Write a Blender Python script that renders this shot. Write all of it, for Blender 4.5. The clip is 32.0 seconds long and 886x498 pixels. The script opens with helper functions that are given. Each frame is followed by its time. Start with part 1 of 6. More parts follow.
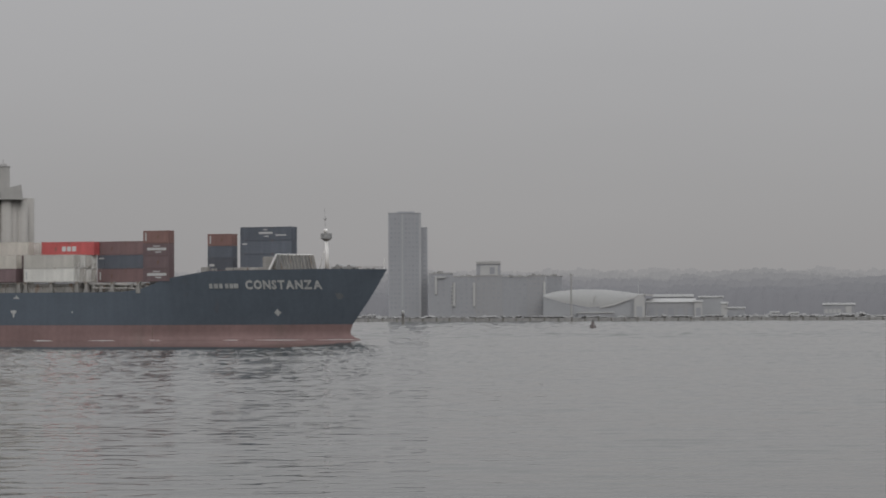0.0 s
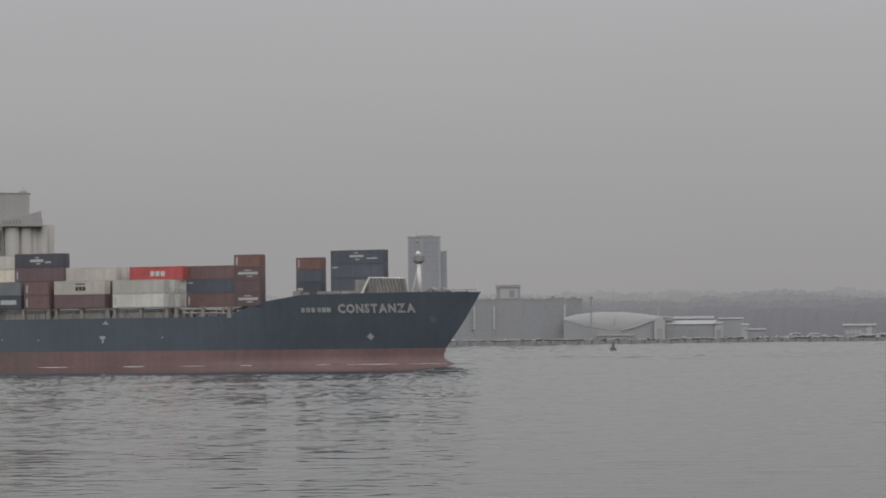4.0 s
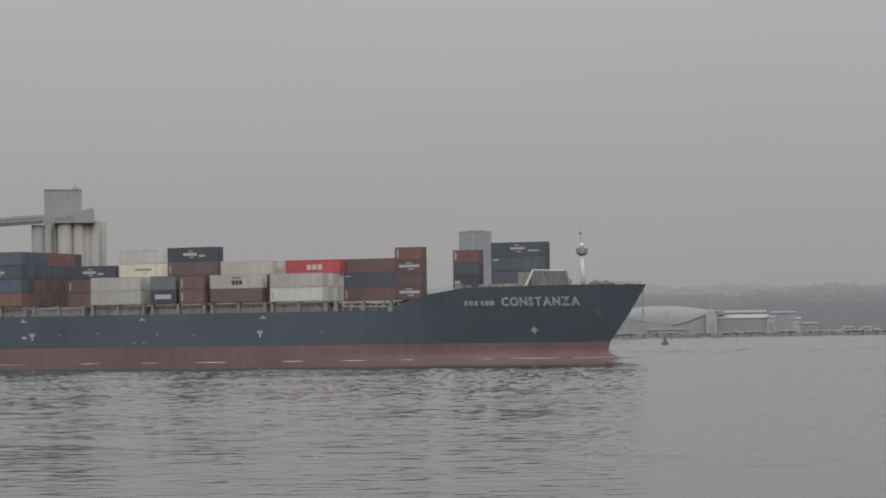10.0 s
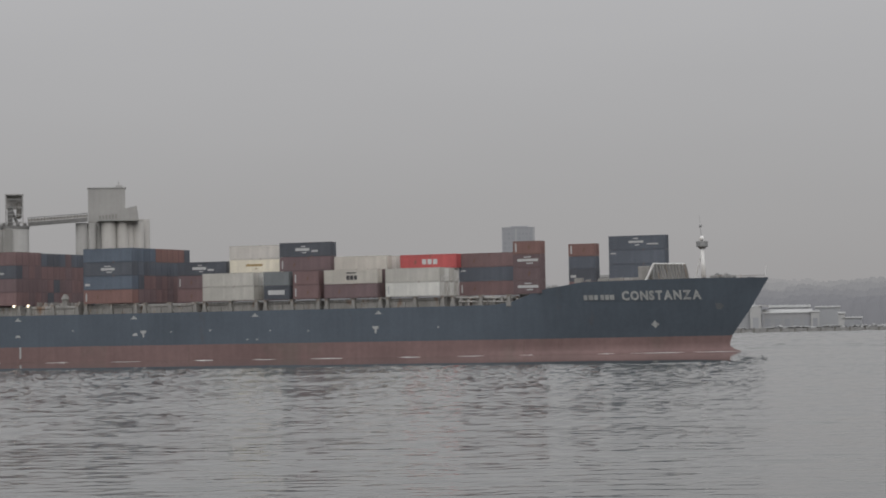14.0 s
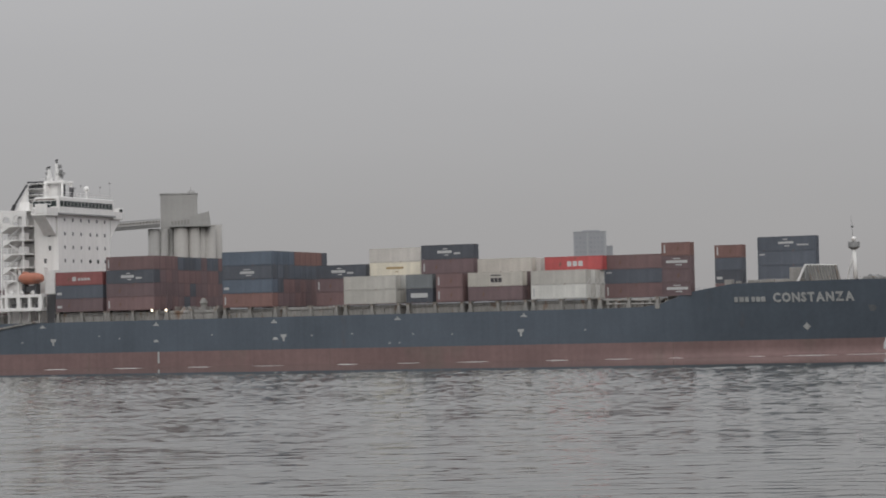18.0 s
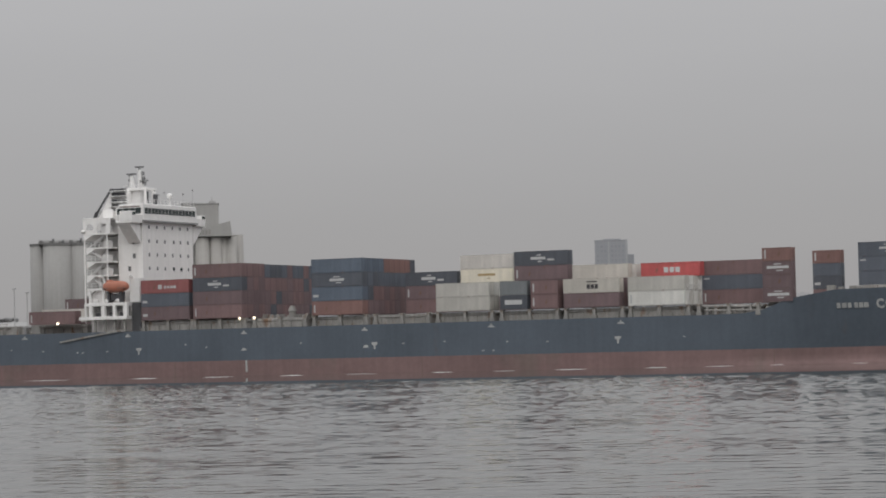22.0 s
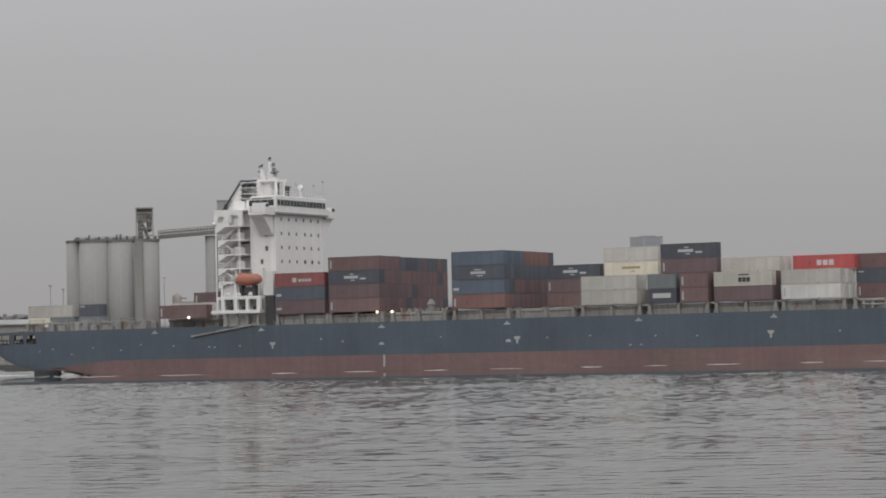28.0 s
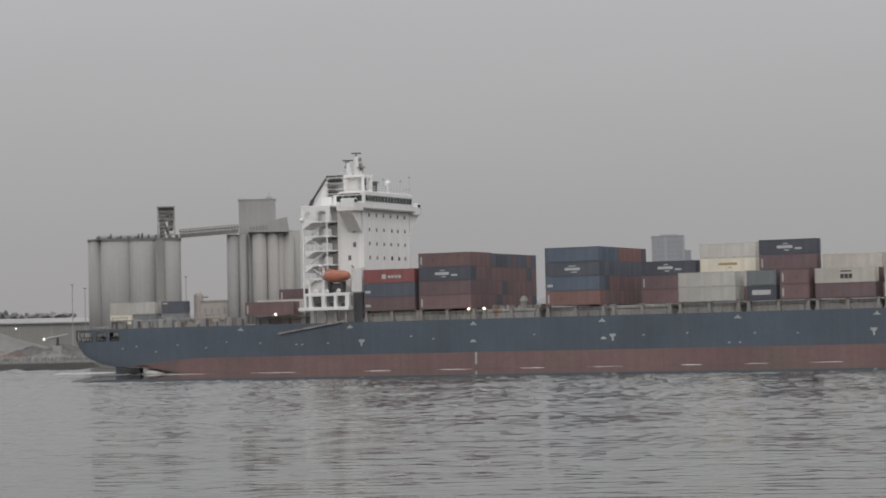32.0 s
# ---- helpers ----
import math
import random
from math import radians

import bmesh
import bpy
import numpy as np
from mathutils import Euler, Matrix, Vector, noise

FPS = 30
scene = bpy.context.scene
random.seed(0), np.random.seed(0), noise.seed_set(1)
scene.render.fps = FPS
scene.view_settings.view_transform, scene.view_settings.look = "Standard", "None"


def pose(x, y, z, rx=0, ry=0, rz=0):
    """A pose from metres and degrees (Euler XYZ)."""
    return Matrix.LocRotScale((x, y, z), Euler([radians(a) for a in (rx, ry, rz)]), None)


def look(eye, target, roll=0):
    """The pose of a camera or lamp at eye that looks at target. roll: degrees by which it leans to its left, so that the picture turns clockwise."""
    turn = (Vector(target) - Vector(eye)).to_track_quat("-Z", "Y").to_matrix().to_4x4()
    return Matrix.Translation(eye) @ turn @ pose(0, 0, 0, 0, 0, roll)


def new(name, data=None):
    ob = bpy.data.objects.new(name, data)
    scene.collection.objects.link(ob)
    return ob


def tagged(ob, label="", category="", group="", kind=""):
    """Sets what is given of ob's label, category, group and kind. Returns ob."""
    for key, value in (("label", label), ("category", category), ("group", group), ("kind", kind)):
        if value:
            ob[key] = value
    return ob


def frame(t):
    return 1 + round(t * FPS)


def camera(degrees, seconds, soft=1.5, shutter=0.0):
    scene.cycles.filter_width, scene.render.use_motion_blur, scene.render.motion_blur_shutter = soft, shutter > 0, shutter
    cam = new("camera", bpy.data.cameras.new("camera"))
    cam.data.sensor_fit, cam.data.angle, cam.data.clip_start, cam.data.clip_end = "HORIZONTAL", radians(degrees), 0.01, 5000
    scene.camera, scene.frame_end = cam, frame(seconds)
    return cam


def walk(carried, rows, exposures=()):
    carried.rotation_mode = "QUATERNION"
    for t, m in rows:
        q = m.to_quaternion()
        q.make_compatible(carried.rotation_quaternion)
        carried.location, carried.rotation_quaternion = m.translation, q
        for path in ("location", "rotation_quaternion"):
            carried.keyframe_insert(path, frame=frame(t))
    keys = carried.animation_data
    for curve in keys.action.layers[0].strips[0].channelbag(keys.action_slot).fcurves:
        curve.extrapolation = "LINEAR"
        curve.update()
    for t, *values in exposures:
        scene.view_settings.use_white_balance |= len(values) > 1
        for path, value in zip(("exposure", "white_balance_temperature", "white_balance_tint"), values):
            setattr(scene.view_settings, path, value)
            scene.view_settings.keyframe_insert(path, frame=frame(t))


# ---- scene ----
# A handheld camera stands on one shore of an estuary and pans after a passing container ship.
EYE = 5.64
cam = camera(19.66, 32.0, soft=1.9)
# seconds, bearing (degrees to the right of +y), pitch, roll
ROWS = [
    (0, -19.907, 1.407, -0.217), (0.5, -19.993, 1.576, -0.293), (1, -20.023, 1.640, -0.343), (1.5, -20.015, 1.693, -0.404),
    (2, -20.252, 1.763, -0.508), (2.5, -20.282, 1.899, -0.435), (3, -20.210, 1.896, -0.489), (3.5, -20.300, 1.952, -0.590),
    (5.5, -20.439, 1.834, -0.629), (6, -20.515, 1.846, -0.686), (6.5, -20.597, 1.844, -0.648), (7, -20.547, 1.858, -0.715),
    (7.5, -20.853, 1.904, -0.744), (8, -20.954, 1.914, -0.700), (8.5, -20.898, 1.916, -0.722), (9, -21.031, 1.892, -0.717),
    (9.5, -21.255, 1.833, -0.783), (10, -21.491, 1.839, -0.812), (10.5, -21.606, 1.792, -0.819), (11, -21.602, 1.804, -0.891),
    (11.5, -21.464, 1.791, -0.847), (12, -21.598, 1.756, -0.851), (12.5, -21.686, 1.768, -0.937), (13, -21.914, 1.741, -0.938),
    (13.5, -22.168, 1.761, -0.981), (14, -22.459, 1.770, -1.055), (14.5, -22.494, 1.810, -0.973), (16.5, -23.159, 1.829, -1.093),
    (17, -23.682, 1.856, -1.175), (17.5, -24.051, 1.922, -1.210), (18, -24.058, 1.902, -1.226), (18.5, -24.184, 1.975, -1.259),
    (19, -24.147, 1.992, -1.292), (19.5, -24.226, 1.973, -1.295), (20, -24.331, 2.052, -1.257), (20.5, -24.439, 2.084, -1.283),
    (21, -24.534, 2.118, -1.370), (21.5, -24.619, 2.152, -1.380), (22, -24.527, 2.117, -1.389), (22.5, -24.518, 2.105, -1.423),
    (23, -24.624, 2.097, -1.370), (23.5, -24.637, 2.143, -1.390), (24, -24.924, 1.981, -1.380), (24.5, -24.984, 2.085, -1.368),
    (25, -25.128, 2.075, -1.345), (25.5, -25.070, 2.052, -1.347), (27.5, -25.273, 2.056, -1.373), (28, -25.319, 2.063, -1.346),
    (28.5, -25.314, 2.059, -1.360), (29, -25.294, 2.015, -1.365), (29.5, -25.505, 2.011, -1.351), (30, -25.609, 2.033, -1.354),
    (30.5, -25.684, 2.080, -1.394), (31, -25.662, 2.095, -1.427), (31.5, -25.742, 2.088, -1.356), (32, -25.798, 2.051, -1.313),
]
walk(cam, [(t, pose(0, 0, EYE, 90 + pitch, 0, -bearing) @ pose(0, 0, 0, 0, 0, roll)) for t, bearing, pitch, roll in ROWS],
     exposures=[(0.0, -0.10), (6.0, -0.09), (9.0, -0.05), (13.0, 0.0), (19.0, 0.03), (32.0, 0.03)])

# ---- world and sun: a closed overcast, brighter overhead ----
SUN_ELEVATION, SUN_AZIMUTH = 38.0, 157.0
world = bpy.data.worlds.new("overcast")
scene.world = world
world.use_nodes = True
wn = world.node_tree
wn.nodes.clear()
w_out, w_bg = wn.nodes.new("ShaderNodeOutputWorld"), wn.nodes.new("ShaderNodeBackground")
w_sky, w_tc, w_sep = wn.nodes.new("ShaderNodeTexSky"), wn.nodes.new("ShaderNodeTexCoord"), wn.nodes.new("ShaderNodeSeparateXYZ")
w_sky.sky_type, w_sky.sun_disc = "NISHITA", False
w_sky.sun_elevation, w_sky.sun_rotation = radians(SUN_ELEVATION), radians(SUN_AZIMUTH)
w_dim = wn.nodes.new("ShaderNodeMix")
w_dim.data_type, w_dim.blend_type = "RGBA", "MULTIPLY"
w_dim.inputs[0].default_value = 1.0
w_dim.inputs[7].default_value = (0.1, 0.1, 0.1, 1)
w_ramp = wn.nodes.new("ShaderNodeValToRGB")
for i, (at, c) in enumerate(((0.0, (0.322, 0.313, 0.318)), (0.05, (0.356, 0.348, 0.353)), (0.14, (0.452, 0.446, 0.452)), (0.45, (0.76, 0.77, 0.785)), (1.0, (1.05, 1.07, 1.1)))):
    e = w_ramp.color_ramp.elements[i] if i < 2 else w_ramp.color_ramp.elements.new(at)
    e.position, e.color = at, (*c, 1)
w_cloud = wn.nodes.new("ShaderNodeTexNoise")
w_cloud.inputs["Scale"].default_value, w_cloud.inputs["Detail"].default_value = 5.0, 3.0
w_map = wn.nodes.new("ShaderNodeMapping")
w_map.inputs["Scale"].default_value = (1, 1, 5)
w_crange = wn.nodes.new("ShaderNodeMapRange")
w_crange.inputs["To Min"].default_value, w_crange.inputs["To Max"].default_value = 0.965, 1.035
w_veil = wn.nodes.new("ShaderNodeMix")
w_veil.data_type, w_veil.blend_type = "RGBA", "MULTIPLY"
w_veil.inputs[0].default_value = 1.0
w_mix = wn.nodes.new("ShaderNodeMix")
w_mix.data_type = "RGBA"
w_mix.inputs[0].default_value = 0.97
wn.links.new(w_tc.outputs["Generated"], w_sep.inputs[0])
wn.links.new(w_sep.outputs["Z"], w_ramp.inputs["Fac"])
wn.links.new(w_tc.outputs["Generated"], w_map.inputs["Vector"])
wn.links.new(w_map.outputs[0], w_cloud.inputs["Vector"])
wn.links.new(w_cloud.outputs["Fac"], w_crange.inputs["Value"])
wn.links.new(w_ramp.outputs["Color"], w_veil.inputs[6])
wn.links.new(w_crange.outputs["Result"], w_veil.inputs[7])
wn.links.new(w_sky.outputs["Color"], w_dim.inputs[6])
wn.links.new(w_dim.outputs[2], w_mix.inputs[6])
wn.links.new(w_veil.outputs[2], w_mix.inputs[7])
wn.links.new(w_mix.outputs[2], w_bg.inputs["Color"])
wn.links.new(w_bg.outputs[0], w_out.inputs["Surface"])

sun = new("sun", bpy.data.lights.new("sun", "SUN"))
sun.data.energy, sun.data.angle, sun.data.color = 0.86, radians(40), (1.0, 0.97, 0.93)
_a, _e = radians(SUN_AZIMUTH), radians(SUN_ELEVATION)
sun.matrix_basis = look((math.sin(_a) * math.cos(_e) * 900, math.cos(_a) * math.cos(_e) * 900, math.sin(_e) * 900), (0, 0, 0))


# ---- materials ----
def material(name, colour, rough=0.6, metal=0.0, grain=8.0, vary=0.18, streak=0.0, bump=0.0, bump_scale=20.0, spec=0.4, corrugate=0.0, wear=None, wear_amount=0.0, wear_scale=0.35, each=0.0, coord="Object"):
    """A painted or mineral surface: base colour with fine grain, broad patches, upright streaks, wear of another colour and fine relief."""
    m = bpy.data.materials.new(name)
    m.use_nodes = True
    nt = m.node_tree
    b = nt.nodes["Principled BSDF"]
    b.inputs["Roughness"].default_value, b.inputs["Metallic"].default_value = rough, metal
    b.inputs["Specular IOR Level"].default_value = spec
    tc = nt.nodes.new("ShaderNodeTexCoord")
    at = tc.outputs[coord]

    def tex(scale, detail, stretch=(1, 1, 1)):
        mp, n = nt.nodes.new("ShaderNodeMapping"), nt.nodes.new("ShaderNodeTexNoise")
        mp.inputs["Scale"].default_value = stretch
        n.inputs["Scale"].default_value, n.inputs["Detail"].default_value = scale, detail
        nt.links.new(at, mp.inputs["Vector"])
        nt.links.new(mp.outputs[0], n.inputs["Vector"])
        return n.outputs["Fac"]

    def scaled(fac, low, high):
        r = nt.nodes.new("ShaderNodeMapRange")
        r.inputs["From Min"].default_value, r.inputs["From Max"].default_value = 0.3, 0.7
        r.inputs["To Min"].default_value, r.inputs["To Max"].default_value = low, high
        nt.links.new(fac, r.inputs["Value"])
        return r.outputs["Result"]

    def mult(a, f):
        x = nt.nodes.new("ShaderNodeMix")
        x.data_type, x.blend_type = "RGBA", "MULTIPLY"
        x.inputs[0].default_value = 1.0
        nt.links.new(a, x.inputs[6]), nt.links.new(f, x.inputs[7])
        return x.outputs[2]

    rgb = nt.nodes.new("ShaderNodeRGB")
    rgb.outputs[0].default_value = (*colour, 1)
    col = rgb.outputs[0]
    if wear:
        x = nt.nodes.new("ShaderNodeMix")
        x.data_type = "RGBA"
        x.inputs[7].default_value = (*wear, 1)
        r = nt.nodes.new("ShaderNodeMapRange")
        r.inputs["From Min"].default_value, r.inputs["From Max"].default_value = 0.68 - wear_amount, 0.78 - wear_amount
        nt.links.new(tex(wear_scale, 6, (1, 1, 0.45)), r.inputs["Value"])
        nt.links.new(r.outputs["Result"], x.inputs[0])
        nt.links.new(col, x.inputs[6])
        col = x.outputs[2]
    col = mult(col, scaled(tex(grain * 0.06, 3), 1 - vary, 1 + vary))
    col = mult(col, scaled(tex(grain, 5), 1 - vary * 0.5, 1 + vary * 0.5))
    if streak:
        col = mult(col, scaled(tex(1.2, 4, (1, 1, 0.05)), 1 - streak, 1 + streak))
    if each:
        oi, r = nt.nodes.new("ShaderNodeObjectInfo"), nt.nodes.new("ShaderNodeMapRange")
        r.inputs["To Min"].default_value, r.inputs["To Max"].default_value = 1 - each, 1 + each
        nt.links.new(oi.outputs["Random"], r.inputs["Value"])
        col = mult(col, r.outputs["Result"])
    nt.links.new(col, b.inputs["Base Color"])
    height = None
    if corrugate:
        w = nt.nodes.new("ShaderNodeTexWave")
        w.wave_type, w.bands_direction, w.wave_profile = "BANDS", "X", "SIN"
        w.inputs["Scale"].default_value = corrugate
        nt.links.new(at, w.inputs["Vector"])
        height, bump = w.outputs["Fac"], bump or 0.5
    elif bump:
        height = tex(bump_scale, 4)
    if height is not None:
        bn = nt.nodes.new("ShaderNodeBump")
        bn.inputs["Strength"].default_value, bn.inputs["Distance"].default_value = bump, 0.04
        nt.links.new(height, bn.inputs["Height"])
        nt.links.new(bn.outputs[0], b.inputs["Normal"])
    return m


def glow(name, colour, strength):
    m = bpy.data.materials.new(name)
    m.use_nodes = True
    b = m.node_tree.nodes["Principled BSDF"]
    b.inputs["Base Color"].default_value = (*colour, 1)
    b.inputs["Emission Color"].default_value = (*colour, 1)
    b.inputs["Emission Strength"].default_value = strength
    return m


def water_material(name, smooth=False):
    """Estuary water: dark body, clear gloss, fine ripples."""
    m = bpy.data.materials.new(name)
    m.use_nodes = True
    nt = m.node_tree
    b = nt.nodes["Principled BSDF"]
    b.inputs["Base Color"].default_value = (0.062, 0.065, 0.058, 1)
    b.inputs["Roughness"].default_value, b.inputs["IOR"].default_value = 0.03, 1.33
    tc = nt.nodes.new("ShaderNodeTexCoord")
    total = None
    for scale, detail, stretch, weight in ((0.9, 2, (0.6, 1, 1), 0.40), (3.0, 3, (0.6, 1, 1), 0.12)):
        mp, n, k = nt.nodes.new("ShaderNodeMapping"), nt.nodes.new("ShaderNodeTexNoise"), nt.nodes.new("ShaderNodeMath")
        mp.inputs["Scale"].default_value = stretch
        mp.inputs["Rotation"].default_value = (0, 0, radians(20))
        n.inputs["Scale"].default_value, n.inputs["Detail"].default_value = scale, detail
        k.operation = "MULTIPLY"
        k.inputs[1].default_value = weight
        nt.links.new(tc.outputs["Object"], mp.inputs["Vector"])
        nt.links.new(mp.outputs[0], n.inputs["Vector"])
        nt.links.new(n.outputs["Fac"], k.inputs[0])
        if total is None:
            total = k.outputs[0]
        else:
            s = nt.nodes.new("ShaderNodeMath")
            nt.links.new(total, s.inputs[0]), nt.links.new(k.outputs[0], s.inputs[1])
            total = s.outputs[0]
    bn = nt.nodes.new("ShaderNodeBump")
    bn.inputs["Strength"].default_value, bn.inputs["Distance"].default_value = (0.10 if smooth else 0.45), 0.07
    nt.links.new(total, bn.inputs["Height"])
    nt.links.new(bn.outputs[0], b.inputs["Normal"])
    return m


M = {
    "water": water_material("estuary_water"),
    "slick": water_material("smooth_wake_water", True),
    "hull": material("navy_hull_paint", (0.093, 0.112, 0.138), 0.5, grain=1.5, vary=0.10, streak=0.05, bump=0.15, bump_scale=0.4, wear=(0.10, 0.085, 0.085), wear_amount=0.02, wear_scale=0.12),
    "boot": material("faded_red_antifouling", (0.198, 0.129, 0.125), 0.75, grain=1.2, vary=0.12, streak=0.06, wear=(0.17, 0.125, 0.115), wear_amount=0.10, wear_scale=0.10),
    "deck": material("brown_deck_paint", (0.14, 0.11, 0.095), 0.8, grain=2.0, vary=0.25, wear=(0.22, 0.16, 0.12), wear_amount=0.1),
    "buff": material("buff_grey_deck_paint", (0.285, 0.276, 0.262), 0.7, grain=3.0, vary=0.2, streak=0.15, wear=(0.2, 0.13, 0.09), wear_amount=0.1, wear_scale=0.6),
    "white": material("white_ship_paint", (0.80, 0.785, 0.77), 0.5, grain=1.5, vary=0.05, streak=0.05, wear=(0.55, 0.47, 0.40), wear_amount=0.02, wear_scale=0.25),
    "white_part": material("white_fitting_paint", (0.70, 0.69, 0.68), 0.5, grain=3, vary=0.08, streak=0.06),
    "mark": material("white_hull_lettering", (0.40, 0.405, 0.40), 0.6, grain=2.0, vary=0.2, streak=0.12, wear=(0.20, 0.21, 0.22), wear_amount=0.02, wear_scale=0.8),
    "pane": material("dark_bridge_glass", (0.03, 0.04, 0.04), 0.08, grain=1, vary=0.1, spec=0.6),
    "dark": material("dark_grey_steel", (0.07, 0.07, 0.075), 0.6, grain=4, vary=0.2),
    "steel": material("grey_galvanised_steel", (0.30, 0.30, 0.30), 0.5, metal=0.3, grain=4, vary=0.2),
    "orange": material("orange_lifeboat_gelcoat", (0.42, 0.165, 0.11), 0.4, grain=3, vary=0.08, streak=0.08),
    "foam": material("white_bow_foam", (0.50, 0.50, 0.49), 0.9, grain=3, vary=0.2, bump=0.6, bump_scale=3),
    "lamp": glow("lit_deck_lamp", (1.0, 0.86, 0.66), 2.0),
    "dock_lamp": glow("lit_white_dock_lamp", (1.0, 0.97, 0.90), 0.9),
    "stone_heap": material("pale_aggregate", (0.198, 0.195, 0.188), 0.95, grain=0.4, vary=0.15, bump=0.4, bump_scale=0.6),
    "port_inside": material("greenish_buff_deck_paint", (0.36, 0.36, 0.30), 0.7, grain=2.0, vary=0.35, streak=0.1),
    "cabin_glass": material("grey_cabin_glass", (0.17, 0.17, 0.175), 0.25, grain=1, vary=0.2, each=0.25),
    # rudder colour lightened to make up for the shade under the counter
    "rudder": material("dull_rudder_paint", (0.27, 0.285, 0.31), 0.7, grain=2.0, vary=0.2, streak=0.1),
    "anchor": material("scuffed_navy_steel", (0.135, 0.14, 0.15), 0.7, grain=3.0, vary=0.3),
    "dock_wall": material("weathered_grey_dock_cladding", (0.265, 0.258, 0.245), 0.8, grain=0.3, vary=0.08, streak=0.05),
    "concrete": material("pale_silo_concrete", (0.375, 0.360, 0.342), 0.85, grain=0.8, vary=0.06, streak=0.045, bump=0.2, bump_scale=1.0, wear=(0.42, 0.40, 0.37), wear_amount=0.08, wear_scale=0.06),
    "concrete_grey": material("grey_silo_concrete", (0.335, 0.328, 0.318), 0.85, grain=0.8, vary=0.06, streak=0.04, wear=(0.36, 0.34, 0.32), wear_amount=0.08, wear_scale=0.06),
    "pink_brick": material("pinkish_dock_brick", (0.40, 0.355, 0.33), 0.85, grain=0.8, vary=0.08, streak=0.04),
    "zinc": material("pale_galvanised_steel", (0.36, 0.36, 0.36), 0.6, grain=2.0, vary=0.15, streak=0.1),
    # bare trees, base colour raised to carry the haze before them
    "hedge": material("misty_bare_hedge", (0.20, 0.20, 0.20), 0.95, grain=0.4, vary=0.4, spec=0.0),
    "gallery": material("grey_gallery_cladding", (0.33, 0.325, 0.32), 0.7, grain=1.0, vary=0.1, streak=0.1),
    # far-shore walls and glass: haze mixed into the colours, bluish, close in tone
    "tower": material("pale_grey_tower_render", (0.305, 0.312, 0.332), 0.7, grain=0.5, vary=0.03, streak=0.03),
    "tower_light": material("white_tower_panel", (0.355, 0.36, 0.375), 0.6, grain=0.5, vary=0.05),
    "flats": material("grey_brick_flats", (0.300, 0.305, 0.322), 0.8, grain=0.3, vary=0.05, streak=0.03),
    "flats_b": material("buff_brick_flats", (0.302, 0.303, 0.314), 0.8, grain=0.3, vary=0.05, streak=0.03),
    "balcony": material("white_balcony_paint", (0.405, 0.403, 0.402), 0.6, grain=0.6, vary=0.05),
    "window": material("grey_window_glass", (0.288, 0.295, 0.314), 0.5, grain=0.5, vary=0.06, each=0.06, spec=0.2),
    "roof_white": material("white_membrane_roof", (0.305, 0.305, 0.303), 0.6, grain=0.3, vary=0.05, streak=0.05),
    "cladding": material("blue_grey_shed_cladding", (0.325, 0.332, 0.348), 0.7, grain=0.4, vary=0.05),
    "shore": material("pale_shore_ground", (0.22, 0.215, 0.205), 0.95, grain=0.05, vary=0.2, bump=0.4, bump_scale=0.2),
    "wall_stone": material("dark_sea_wall_stone", (0.265, 0.262, 0.258), 0.9, grain=0.6, vary=0.3, bump=0.6, bump_scale=1.0),
    "wet_stone": material("dark_wet_weedy_stone", (0.115, 0.113, 0.106), 0.7, grain=0.6, vary=0.25, bump=0.6, bump_scale=1.0),
    "roof_steel": material("dark_weathered_roof_steel", (0.170, 0.168, 0.165), 0.8, grain=1.0, vary=0.2, streak=0.08),
    "timber": material("wet_pile_timber", (0.16, 0.15, 0.14), 0.8, grain=1.0, vary=0.2),
    "rubble": material("grey_rubble_heap", (0.18, 0.175, 0.168), 0.95, grain=0.5, vary=0.35, bump=0.8, bump_scale=0.8, each=0.3),
    "rust": material("rusty_scrap_metal", (0.20, 0.155, 0.14), 0.9, grain=0.8, vary=0.3, each=0.3),
    # scrub paler than bare twigs, with the far shore's haze in its colour
    "leaf": material("winter_scrub", (0.285, 0.284, 0.286), 0.95, grain=0.05, vary=0.25),
    "buoy": material("red_buoy_paint", (0.135, 0.115, 0.113), 0.6, grain=2, vary=0.15),
}


# ---- mesh helpers ----
def link_mesh(name, verts, faces, mat, parent=None, label="", smooth=False):
    me = bpy.data.meshes.new(name)
    me.from_pydata(verts, [], faces)
    if smooth:
        me.polygons.foreach_set("use_smooth", [True] * len(me.polygons))
    me.materials.append(mat)
    ob = new(name, me)
    if parent is not None:
        ob.parent = parent
    if label:
        ob["label"] = label
    return ob


def part(name, bm, mat, parent=None, label="", smooth=False):
    """One mesh object from a bmesh, under a thing or under a part."""
    bmesh.ops.recalc_face_normals(bm, faces=bm.faces)
    me = bpy.data.meshes.new(name)
    bm.to_mesh(me)
    bm.free()
    if smooth:
        me.polygons.foreach_set("use_smooth", [True] * len(me.polygons))
    me.materials.append(mat)
    ob = new(name, me)
    if parent is not None:
        ob.parent = parent
    if label:
        ob["label"] = label
    return ob


def again(ob, m, parent=None):
    """Another object on the same mesh."""
    o = new(ob.name.split(".")[0], ob.data)
    o.parent = parent if parent is not None else ob.parent
    o.matrix_basis = m
    for key in ("label",):
        if key in ob:
            o[key] = ob[key]
    return o


